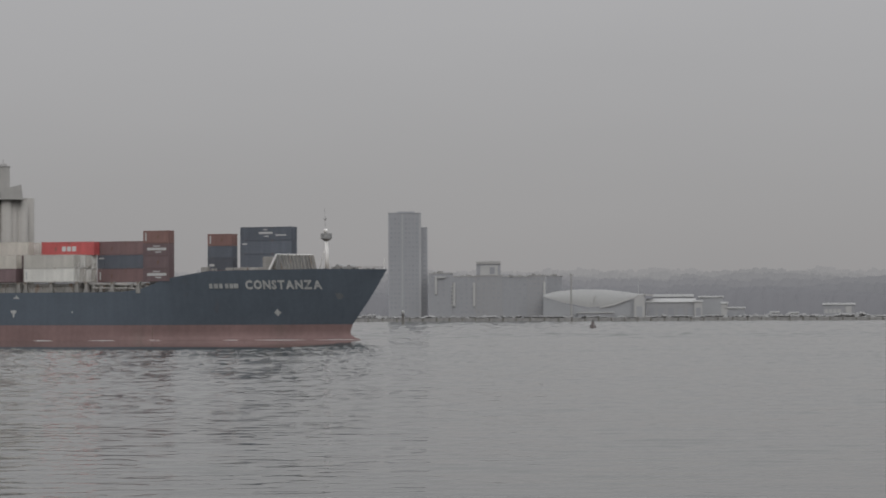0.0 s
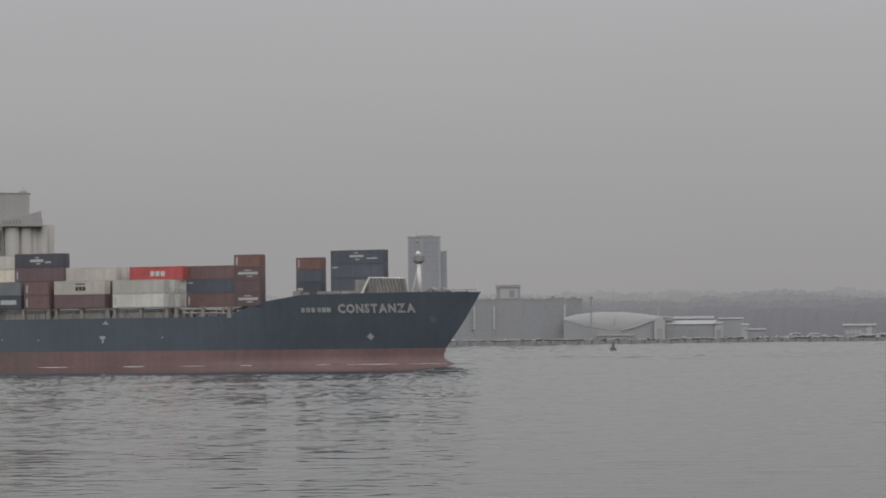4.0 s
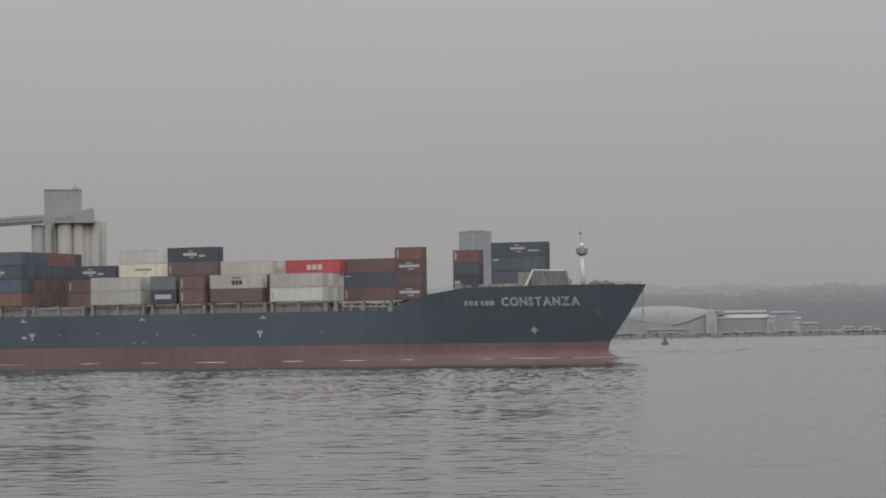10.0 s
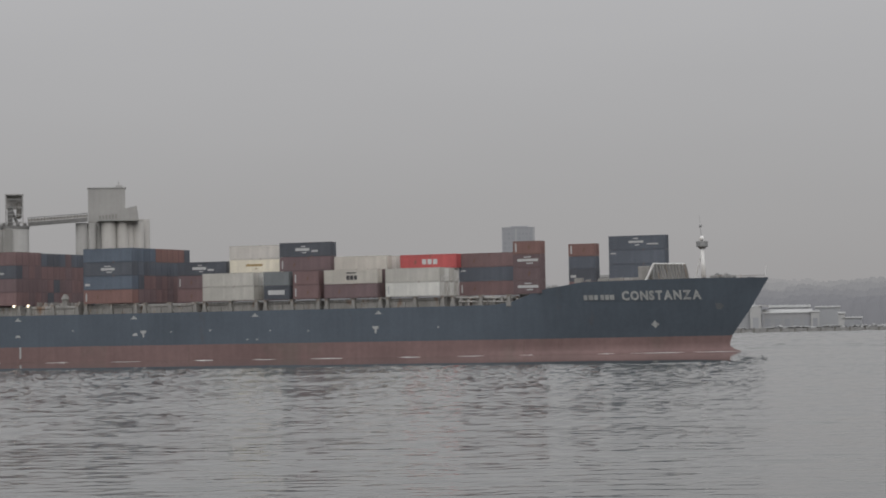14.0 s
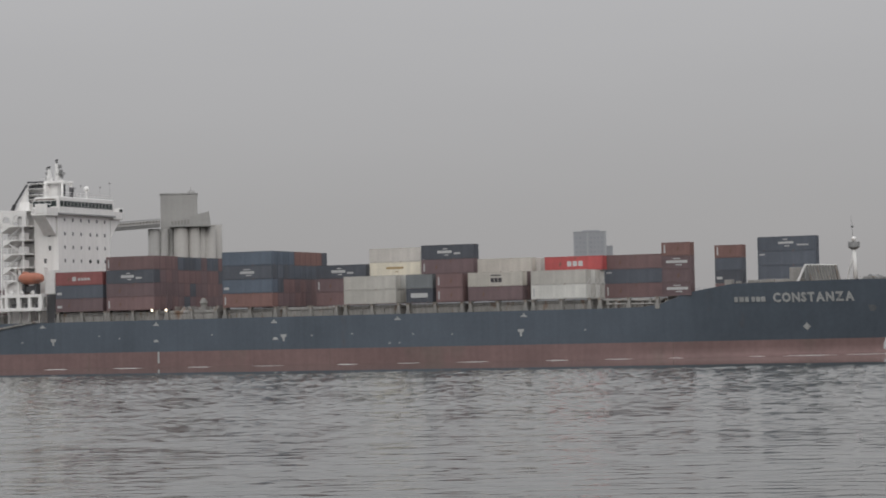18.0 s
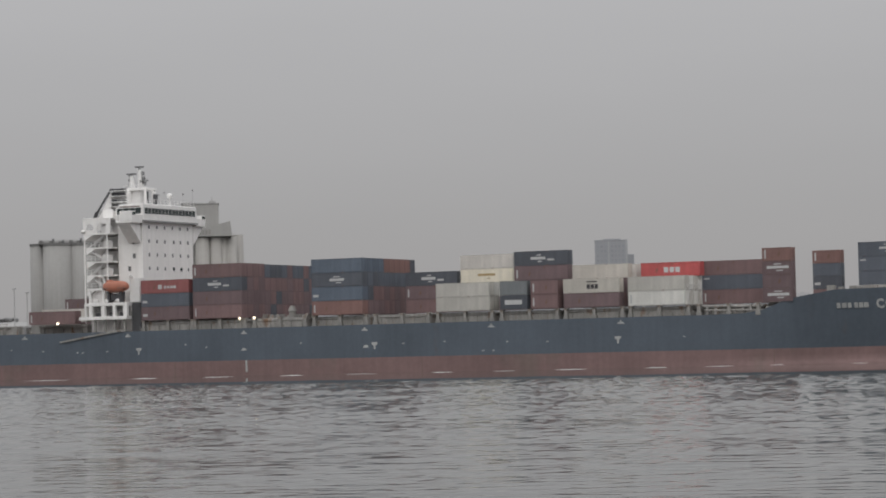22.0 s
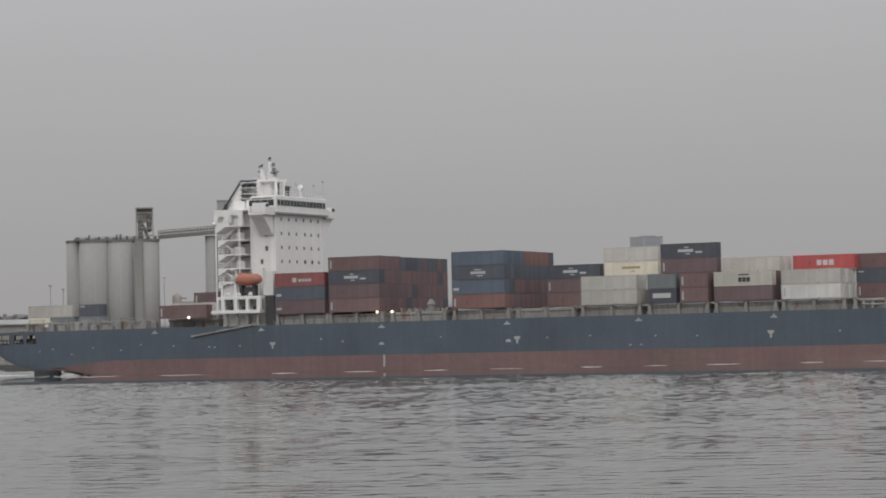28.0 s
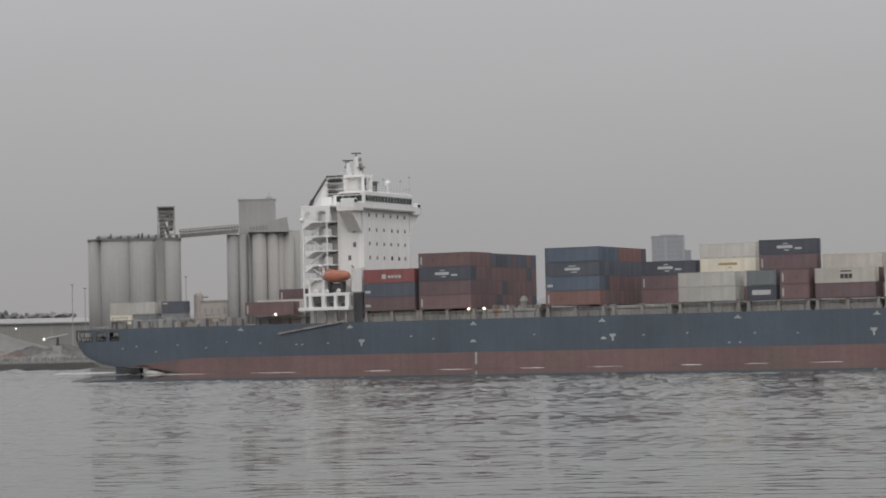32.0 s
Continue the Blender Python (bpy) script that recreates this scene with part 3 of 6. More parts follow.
def deck_fittings():
    # stanchions that carry the outboard containers, and the hatch coamings between them
    posts = []
    for x0 in (-59.4, -73.2, -86.5, -100.0, -113.8, -127.6, -141.4, -155.2, -169.2, -181.6):
        posts += [x0 + 0.3, x0 + 6.15, x0 + 12.0]
    bm = bmesh.new()
    box(bm, -0.30, 0.30, -0.3, 0.5, 10.7, 13.02, bevel=0.06)
    box(bm, -0.46, 0.46, -0.34, 0.6, 10.7, 11.5)
    box(bm, -0.55, 0.55, -0.34, 0.55, 12.82, 13.02)
    first = part("stanchion", bm, M["buff"], ship)
    first.matrix_basis = pose(posts[0], -HALF + 0.6, 0)
    for side in (-1, 1):
        for x in posts[(1 if side < 0 else 0):]:
            again(first, pose(x, side * (HALF - 0.6), 0, 0, 0, 0 if side < 0 else 180))
    for x0 in (-59.4, -73.2, -86.5, -100.0, -113.8, -127.6, -141.4, -155.2, -169.2, -181.6, -209.6):
        w = 13.6 if x0 > -60 else 14.9 if x0 > -205 else 12.0
        boxed("hatch_coaming", M["buff"], ship, x0 + 0.2, x0 + 12.2, -w, w, 10.6, 12.15, label="buff steel hatch coaming")
        for y in (-w - 0.12, w + 0.12):
            for q in range(5):
                xr = x0 + 1.2 + q * 2.4
                boxed("coaming_rib", M["buff"], ship, xr, xr + 0.2, y - 0.12, y + 0.12, 10.6, 12.0)
        boxed("hatch_cover", M["buff"], ship, x0, x0 + 12.4, -w - 0.2, w + 0.2, 12.15, 12.75, bevel=0.08, label="buff-grey steel hatch cover")
    # passage rail along the deck edge
    bm = bmesh.new()
    x = -60.0
    while x > -182:
        box(bm, x - 0.03, x + 0.03, -HALF + 0.08, -HALF + 0.14, 10.7, 11.8)
        x -= 2.3
    for z in (11.25, 11.75):
        box(bm, -182, -60, -HALF + 0.08, -HALF + 0.12, z, z + 0.035)
    part("deck_rail", bm, M["buff"], ship, "thin buff deck rail")
    # lashing gear and pipes over the gap forward of the first full bay, and on the empty bay
    rng = random.Random(8)
    for i in range(9):
        x = -59.6 + i * 1.7
        boxed("lashing_box", M["buff"], ship, x, x + 0.5, -14.4 + rng.uniform(-1, 1), -12.3, 10.7, 12.4 + rng.uniform(-0.4, 0.5), bevel=0.04)
    rodded("deck_pipe", M["buff"], ship, (-59, -14.6, 12.6), (-47, -14.4, 12.3), 0.22)
    rodded("deck_pipe", M["buff"], ship, (-58, -15.2, 11.8), (-46, -15.0, 11.6), 0.18)
    for i in range(14):
        x = -154.6 + i * 0.85
        boxed("lashing_box", M["buff"], ship, x, x + rng.uniform(0.3, 0.8), -13 + rng.uniform(-2, 1), -10, 12.7, 12.7 + rng.uniform(0.2, 0.9), bevel=0.05)
    bm = bmesh.new()
    rod(bm, (-146.8, -14.2, 11), (-146.8, -14.2, 14.2), 0.7, 0.7, 12)
    rod(bm, (-146.8, -14.2, 14.15), (-146.8, -14.2, 15.2), 0.95, 0.4, 12)
    part("deck_vent", bm, M["buff"], ship, "buff mushroom vent on the empty bay")
    # crossed lashing rods over the bow ends of the white boxes
    for r in range(4):
        y0 = -HALF + r * 2.5
        for tier in range(2):
            bm = bmesh.new()
            z0 = 13.1 + tier * 2.79
            top = 2.6 if tier == 0 else 1.2
            for ya, yb in ((0.2, 2.2), (2.2, 0.2)):
                rod(bm, (-61.46, y0 + ya, z0), (-61.42, y0 + yb, z0 + top), 0.04, seg=5)
            part("lashing_rod", bm, M["white_part"], ship, "crossed pale lashing rods")
    boxed("lashing_walk", M["buff"], ship, -61.5, -60.5, -15.4, 15.4, 12.75, 13.0, bevel=0.04, label="buff lashing walkway before the white boxes")
    # deck lamps that are lit
    for x in (-158.0, -154.6, -202.1):
        bm = bmesh.new()
        bmesh.ops.create_icosphere(bm, subdivisions=2, radius=0.27, matrix=Matrix.Translation((x, -HALF - 0.15, 12.9)))
        part("deck_lamp", bm, M["lamp"], ship, "lit warm deck lamp", smooth=True)


deck_fittings()


def bow_gear():
    # spray wall with upright ribs: a shallow V across the foredeck
    line = [(-20.2, -8.8), (-17.0, 1.0), (-18.2, 5.0), (-20.2, 8.8)]
    for (xa, ya), (xb, yb) in zip(line, line[1:]):
        n = max(3, int(math.hypot(xb - xa, yb - ya) / 0.95))
        for i in range(n):
            f = (i + 0.5) / n
            x, y = xa + (xb - xa) * f, ya + (yb - ya) * f
            bm = bmesh.new()
            rod(bm, (x + 0.9, y, 15.0), (x + 0.15, y, 18.3), 0.15, seg=6)
            part("breakwater_rib", bm, M["buff"], ship)
        verts = [(xa, ya, 15.0), (xb, yb, 15.0), (xb, yb, 18.2), (xa, ya, 18.2), (xa - 0.15, ya, 15.0), (xb - 0.15, yb, 15.0), (xb - 0.15, yb, 18.2), (xa - 0.15, ya, 18.2)]
        link_mesh("breakwater_plate", verts, [(0, 1, 2, 3), (5, 4, 7, 6), (3, 2, 6, 7), (0, 3, 7, 4), (1, 5, 6, 2)], M["steel"], ship, "grey spray wall plate")
        rodded("breakwater_rail", M["white_part"], ship, (xa, ya, 18.3), (xb, yb, 18.3), 0.16)
    rodded("breakwater_strut", M["white_part"], ship, (-21.6, -9.4, 15.1), (-20.1, -8.9, 18.4), 0.24, label="white slanted strut of the spray wall")
    boxed("locker", M["buff"], ship, -23.6, -21.4, -8.0, -5.0, 15.1, 17.9, bevel=0.1, label="pale deck locker")
    # foremast with its look-out drum
    bm = bmesh.new()
    rod(bm, (-12.9, 0, 15.2), (-13.1, 0, 21.4), 0.46, 0.34, 12)
    part("foremast", bm, M["white"], ship, "white tapered foremast", smooth=True)
    bm = bmesh.new()
    rod(bm, (-13.1, 0, 21.1), (-13.1, 0, 21.6), 0.45, 1.15, 12)
    rod(bm, (-13.1, 0, 21.6), (-13.1, 0, 22.6), 1.15, 1.15, 12)
    part("lookout_drum", bm, M["steel"], ship, "grey look-out drum on the mast")
    rodded("antenna", M["steel"], ship, (-13.2, 0, 22.6), (-13.5, 0, 27.6), 0.05, 0.03)
    bm = bmesh.new()
    bmesh.ops.create_icosphere(bm, subdivisions=2, radius=0.3, matrix=Matrix.Translation((-13.35, 0, 25.6)))
    part("mast_light", bm, M["steel"], ship, "grey mast light")
    bm = bmesh.new()
    bmesh.ops.create_icosphere(bm, subdivisions=2, radius=0.5, matrix=Matrix.Translation((-12.9, -0.8, 23.1)))
    part("floodlight", bm, M["white"], ship, "white floodlight", smooth=True)
    rod_bm = bmesh.new()
    rod(rod_bm, (-14.6, 0, 15.3), (-13.2, 0, 20.5), 0.12, seg=6)
    for i in range(8):
        box(rod_bm, -14.6 + i * 0.17 - 0.05, -14.6 + i * 0.17 + 0.4, -0.3, 0.3, 15.6 + i * 0.6, 15.68 + i * 0.6)
    part("mast_ladder", rod_bm, M["white_part"], ship, "white mast ladder")
    # windlasses, bollards, rail at the stem
    for x, y in ((-9.0, -3.0), (-9.0, 3.0)):
        bm = bmesh.new()
        rod(bm, (x, y - 1.2, 15.75), (x, y + 1.2, 15.75), 0.55, seg=12)
        box(bm, x - 1.6, x + 1.5, y - 0.6, y + 0.6, 15.1, 15.9, bevel=0.1)
        part("windlass", bm, M["steel"], ship, "grey anchor windlass")
    for x in (-6.0, -11.5, -3.5):
        for s in (-1, 1):
            w = breadth(x, 15) * 0.75 * s
            rodded("bollard", M["dark"], ship, (x, w, 15.0), (x, w, 15.5), 0.28)
    for s in (-1, 1):
        bm = bmesh.new()
        for i in range(15):
            x = -0.8 - i * 0.8
            b = breadth(x, 15.2) - 0.15
            rod(bm, (x, s * b, 15.2), (x, s * b, 15.8), 0.035, seg=5)
            if i:
                rod(bm, (x, s * b, 15.78), (x + 0.8, s * (breadth(x + 0.8, 15.2) - 0.15), 15.78), 0.035, seg=5)
        part("bow_rail", bm, M["buff"], ship, "thin rail round the stem")
    rodded("jackstaff", M["white_part"], ship, (-0.7, 0, 15.2), (-0.5, 0, 17.6), 0.08, 0.05)
    for x, s in ((-34, 0.8), (-29, 0.5), (-26.5, 0.7), (-32.3, 0.4)):
        boxed("deck_vent", M["buff"], ship, x - s, x + s, -breadth(x, 15) + 0.9, -breadth(x, 15) + 1.9, 14.8, 15.2 + s * 0.8, bevel=0.05, label="buff vent along the forecastle")
    boxed("hatch_cover", M["buff"], ship, -32.0, -18.6, -7.5, 7.5, 14.6, 15.78, bevel=0.08, label="buff forward hatch cover")
    boxed("hatch_cover", M["buff"], ship, -46.3, -38.2, -12.8, 12.8, 10.8, 13.05, bevel=0.08, label="buff stepped hatch")


bow_gear()


SCANNERS = []


def accommodation():
    F, A, N, P = -184.1, -190.2, -10.7, 10.5     # front, back, near and far sides of the tower
    house = boxed("deckhouse", M["white"], ship, A, F, N, P, 10.7, 34.3, bevel=0.12, label="tall white accommodation block")
    # front and side windows, deck by deck
    bm = bmesh.new()
    box(bm, -0.06, 0.06, -0.25, 0.25, -0.36, 0.36, bevel=0.03)
    win = part("window", bm, M["cabin_glass"], house)
    win.matrix_basis = pose(F + 0.03, N + 2.6, 33.0)
    for row, z in enumerate((32.9, 29.9, 27.0, 24.1, 21.2)):
        for i in range(6):
            if (row, i) in ((0, 0), (3, 4), (3, 3), (4, 2)):
                continue
            again(win, pose(F + 0.03, N + 2.6 + i * 3.25 + (0.5 if row == 1 and i == 3 else 0), z + 0.1))
    bm = bmesh.new()
    box(bm, -0.32, 0.32, -0.06, 0.06, -0.5, 0.5, bevel=0.03)
    side = part("side_window", bm, M["cabin_glass"], house)
    side.matrix_basis = pose(-186.3, N - 0.02, 29.9)
    for x, z in ((-187.4, 24.2), (-186.2, 26.9)):
        again(side, pose(x, N - 0.02, z))
    # round ports in the lowest visible row
    for y in (2.0, 5.2):
        bm = bmesh.new()
        rod(bm, (F - 0.05, y, 24.2), (F + 0.06, y, 24.2), 0.45, seg=14)
        part("porthole", bm, M["pane"], house)
    # bridge deck with its long window band and the two open wings
    bridge = boxed("bridge", M["white"], ship, A + 0.6, F + 0.7, N - 0.6, P + 0.6, 34.3, 37.9, bevel=0.15, label="white navigation bridge")
    boxed("visor", M["steel"], bridge, A + 0.4, F + 0.95, N - 0.8, P + 0.8, 34.05, 34.4, label="grey ledge below the bridge")
    bm = bmesh.new()
    box(bm, -0.05, 0.05, -0.62, 0.62, -0.62, 0.62, bevel=0.04)
    pane = part("bridge_pane", bm, M["pane"], bridge)
    pane.matrix_basis = pose(F + 0.72, N + 0.5, 36.4)
    for i in range(1, 15):
        again(pane, pose(F + 0.72, N + 0.5 + i * 1.42, 36.4))
    bm = bmesh.new()
    box(bm, -0.7, 0.7, -0.05, 0.05, -0.62, 0.62, bevel=0.04)
    sp = part("bridge_side_pane", bm, M["pane"], bridge)
    sp.matrix_basis = pose(F - 0.6, N - 0.62, 36.4)
    for i in range(1, 4):
        again(sp, pose(F - 0.6 - i * 1.5, N - 0.62, 36.4))
    boxed("bridge_stripe", M["rust"], bridge, A + 1.0, F - 0.2, N - 0.66, N - 0.58, 37.2, 37.45, label="rust-brown stripe over the side windows")
    for s, y0, y1 in ((-1, -15.6, N - 0.5), (1, P + 0.5, 15.2)):
        wing = boxed("bridge_wing", M["white"], ship, F - 3.6, F + 0.5, y0, y1, 33.7, 34.1, bevel=0.06, label="white open bridge wing")
        boxed("wing_front", M["white"], wing, F + 0.3, F + 0.5, y0, y1, 34.1, 35.4)
        boxed("wing_back", M["white"], wing, F - 3.6, F - 3.4, y0, y1, 34.1, 35.4)
        yo = y0 if s < 0 else y1
        boxed("wing_cab", M["white"], wing, F - 2.6, F + 0.45, yo - 0.05 if s < 0 else yo - 1.6, yo + 1.6 if s < 0 else yo + 0.05, 34.1, 36.2, bevel=0.08, label="white wing control cab")
        boxed("wing_pane", M["pane"], wing, F + 0.42, F + 0.50, yo + 0.2 if s < 0 else yo - 1.4, yo + 1.4 if s < 0 else yo - 0.2, 35.3, 36.0)
        # knee bracket under the wing
        yi = y1 if s < 0 else y0
        verts = [(F - 3.2, yi, 33.7), (F - 3.2, yo, 33.7), (F - 3.2, yi, 29.6), (F - 0.2, yi, 33.7), (F - 0.2, yo, 33.7), (F - 0.2, yi, 29.6)]
        link_mesh("wing_bracket", verts, [(0, 1, 2), (3, 5, 4), (0, 3, 4, 1), (1, 4, 5, 2), (0, 2, 5, 3)], M["white"], wing, "white knee under the wing")
    # dark plate on the wall, put there as the wing's shade
    boxed("wing_recess", M["dark"], house, -188.2, -184.8, N - 0.05, N + 0.1, 32.0, 33.6, label="dark plate for the shade below the wing")
    # monkey island: rails, radome, whips
    bm = bmesh.new()
    for i in range(16):
        rod(bm, (F + 0.5, N + i * 1.4, 37.9), (F + 0.5, N + i * 1.4, 38.9), 0.05, seg=5)
    for i in range(5):
        rod(bm, (F + 0.5 - i * 1.4, N, 37.9), (F + 0.5 - i * 1.4, N, 38.9), 0.05, seg=5)
    for z in (38.4, 38.9):
        box(bm, F + 0.46, F + 0.54, N, P, z - 0.04, z + 0.04)
        box(bm, A, F + 0.5, N - 0.04, N + 0.04, z - 0.04, z + 0.04)
    part("bridge_rail", bm, M["white_part"], bridge, "white rail on the bridge roof")
    bm = bmesh.new()
    bmesh.ops.create_icosphere(bm, subdivisions=3, radius=0.6, matrix=Matrix.Translation((F - 0.8, 2.2, 40.1)))
    part("radome", bm, M["white"], bridge, "white satellite dome", smooth=True)
    rodded("radome_stand", M["white_part"], bridge, (F - 0.8, 2.2, 37.9), (F - 0.8, 2.2, 39.6), 0.22)
    for x, y, h in ((-183.6, -4.6, 39.9), (-183.8, 6.0, 40.6), (-183.4, 9.4, 41.6), (-184.0, -1.6, 40.6)):
        bm = bmesh.new()
        rod(bm, (x, y, 37.9), (x, y, h), 0.025, seg=5)
        bmesh.ops.create_icosphere(bm, subdivisions=1, radius=0.22, matrix=Matrix.Translation((x, y, h)))
        part("whip_aerial", bm, M["steel"], bridge)
    boxed("flue", M["dark"], bridge, -184.6, -183.8, -5.4, -4.6, 37.9, 40.1, bevel=0.1, label="dark vent on the bridge roof")
    # portal mast: a square frame that carries two radar posts
    mast_bm = bmesh.new()
    for x in (-194.1, -188.9):
        box(mast_bm, x - 0.32, x + 0.32, -1.4, -0.6, 37.9, 41.9, bevel=0.05)
        box(mast_bm, x - 0.28, x + 0.28, 1.8, 2.5, 37.9, 41.9, bevel=0.05)
    box(mast_bm, -194.5, -188.5, -1.5, 2.6, 41.45, 41.95, bevel=0.05)
    box(mast_bm, -194.1, -188.9, -1.2, -0.9, 38.3, 38.6)
    mast = part("main_mast", mast_bm, M["white"], ship, "white portal mast with radars and yards")
    boxed("mast_screen", M["white_part"], mast, -192.9, -190.6, -0.6, 2.2, 38.4, 41.45, bevel=0.1, label="pale locker inside the portal")
    rodded("mast_post", M["white_part"], mast, (-192.9, 0.0, 41.8), (-193.05, 0.0, 44.7), 0.75, 0.34, 8, label="short white radar post")
    rodded("mast_post", M["white_part"], mast, (-190.6, 0.0, 41.8), (-191.05, 0.0, 45.9), 0.95, 0.34, 8, label="tall white radar post")
    for q, z in enumerate((42.6, 43.7, 44.8)):
        boxed("post_step", M["steel"], mast, -190.05 - q * 0.14, -189.65 - q * 0.2, -0.5, 0.5, z, z + 0.75, label="grey ladder cage on the post")
        boxed("post_lamp", M["steel"], mast, -193.75 + q * 0.1, -193.35 + q * 0.1, -0.5, 0.2, z - 0.2, z + 0.3)
    for x, z, w in ((-193.05, 44.75, 2.3), (-191.05, 46.2, 2.0)):
        rodded("scanner_turret", M["steel"], mast, (x, 0, z - 0.4), (x, 0, z + 0.25), 0.28, seg=8)
        bm = bmesh.new()
        box(bm, -w / 2, w / 2, -0.16, 0.16, 0.25, 0.52, bevel=0.06)
        bar = part("radar_scanner", bm, M["dark"], mast, "dark turning radar scanner bar")
        bar.matrix_basis = pose(x, 0, z)
        SCANNERS.append((bar, x, z))
    boxed("ladder_slot", M["dark"], mast, -188.72, -188.42, -1.3, -0.7, 38.6, 41.2, label="dark ladder well beside the portal")
    bm = bmesh.new()
    box(bm, -190.6, -189.3, -0.9, 0.9, 43.45, 43.58)
    for y in (-0.7, 0.7):
        bmesh.ops.create_icosphere(bm, subdivisions=1, radius=0.2, matrix=Matrix.Translation((-189.6, y, 43.75)))
    part("signal_platform", bm, M["steel"], mast, "grey platform with signal lamps")
    bm = bmesh.new()
    for x in (-194.2, -193.2, -192.2, -190.2, -189.2):
        rod(bm, (x, -1.4, 41.9), (x, -1.4, 42.6), 0.05, seg=5)
    box(bm, -194.3, -189.0, -1.44, -1.36, 42.55, 42.65)
    part("mast_rail", bm, M["white_part"], mast)
    # funnel casing behind the tower, with louvres and a raking pipe
    casing = boxed("engine_casing", M["white"], ship, -197.6, A - 0.1, -4.6, 9.6, 10.7, 35.6, bevel=0.15, label="white engine casing behind the tower")
    funnel = boxed("funnel", M["white"], ship, -196.55, -192.65, -2.4, 6.4, 35.6, 41.5, bevel=0.3, label="white funnel stack with dark louvres")
    rng = random.Random(14)
    for z, tall in ((41.55, 0.45), (40.45, 0.62), (39.2, 0.42), (38.2, 0.40), (37.2, 0.35)):
        boxed("louvre_shelf", M["white_part"], funnel, -196.65, -192.75, -3.6, -2.3, z - 0.26, z - 0.10, bevel=0.02)
        x = -196.35
        while x < -193.35:
            w = rng.uniform(0.7, 1.4)
            boxed("louvre", M["dark"], funnel, x, min(x + w, -192.95), -3.0, -2.3, z + rng.uniform(0, 0.08), z + tall * rng.uniform(0.75, 1.0), bevel=0.04, label="dark louvre")
            x += w + 0.16
    boxed("funnel_screen", M["white"], funnel, -194.05, -191.55, -5.2, -4.9, 35.6, 37.6, bevel=0.1, label="white screen beside the funnel")
    for x, h in ((-195.85, 0.5), (-194.65, 0.35), (-193.65, 0.6)):
        rodded("exhaust_pipe", M["dark"], funnel, (x, 1.0, 41.4), (x - 0.1, 1.0, 41.7 + h), 0.3, seg=8, label="dark exhaust pipe")
    rodded("raking_strut", M["dark"], funnel, (-200.35, -3.4, 36.2), (-196.25, -3.2, 41.9), 0.24, label="dark raking strut")
    rodded("strut_foot", M["dark"], funnel, (-200.55, -3.4, 35.4), (-199.85, -3.4, 37.0), 0.42)
    verts = [(-201.35, -3.0, 33.2), (-196.45, -3.0, 41.1), (-196.45, -3.0, 33.2), (-201.35, 6.0, 33.2), (-196.45, 6.0, 41.1), (-196.45, 6.0, 33.2)]
    link_mesh("funnel_skirt", verts, [(0, 2, 1), (3, 4, 5), (0, 1, 4, 3), (0, 3, 5, 2), (1, 2, 5, 4)], M["white"], funnel, "white sloping funnel skirt")
    # outside galleries and stairs on the near side
    for i, z in enumerate((19.9, 22.7, 25.6, 28.6, 31.6)):
        w = -196.3 if i < 4 else -196.8
        boxed("gallery_deck", M["white"], ship, w, A - 0.1, -13.6, -4.4, z, z + 0.28, bevel=0.03, label="white outside gallery")
        bm = bmesh.new()
        x = w + 0.1
        while x < A:
            rod(bm, (x, -13.5, z + 0.28), (x, -13.5, z + 1.35), 0.05, seg=5)
            x += 1.05
        for zz in (0.8, 1.3):
            box(bm, w, A, -13.54, -13.46, z + zz, z + zz + 0.07)
        part("gallery_rail", bm, M["white_part"], ship, "white gallery rail")
        verts = [(w, -13.6, z), (w + 2.2, -13.6, z), (w, -13.6, z - 1.3), (w, -4.6, z), (w + 2.2, -4.6, z), (w, -4.6, z - 1.3)]
        link_mesh("gallery_knee", verts, [(0, 2, 1), (3, 4, 5), (0, 1, 4, 3), (1, 2, 5, 4), (0, 3, 5, 2)], M["white"], ship, "white knee under the gallery")
        boxed("gallery_wall", M["white_part"], ship, -196.0, -190.3, -8.2, -8.0, z + 0.28, z + 2.6, label="pale gallery wall")
        boxed("gallery_box", M["white_part"], ship, -192.4 + 0.4 * (i % 2), -190.9, -13.3, -11.6, z + 0.28, z + 1.7, bevel=0.1)
        if i < 4:
            bm = bmesh.new()
            s = 1 if i % 2 else -1
            xa, xb = -193.9 - 2.1 * s, -193.9 + 2.1 * s
            for y in (-13.0, -12.1):
                rod(bm, (xa, y, z + 0.2), (xb, y, z + 3.0), 0.13, seg=6)
            for q in range(9):
                f = (q + 0.5) / 9
                xx = xa + (xb - xa) * f
                box(bm, xx - 0.16, xx + 0.16, -13.0, -12.1, z + 0.2 + 2.8 * f, z + 0.26 + 2.8 * f)
            part("stair", bm, M["white_part"], ship, "white outside stair")
            boxed("gallery_door", M["steel"], ship, -192.6, -191.6, -4.75, -4.55, z + 0.3, z + 2.3, bevel=0.04, label="grey weather door")
            boxed("gallery_locker", M["white_part"], ship, -196.6 + i * 0.5, -195.2 + i * 0.5, -8.5, -5.0, z + 0.28, z + 1.9, bevel=0.06)
    for x in (-196.8, -191.2):
        rodded("gallery_pillar", M["white"], ship, (x, -13.4, 12.8), (x, -13.4, 34.2), 0.16, seg=6)
    # arched side screen round the top gallery
    bm = bmesh.new()
    top = 34.9
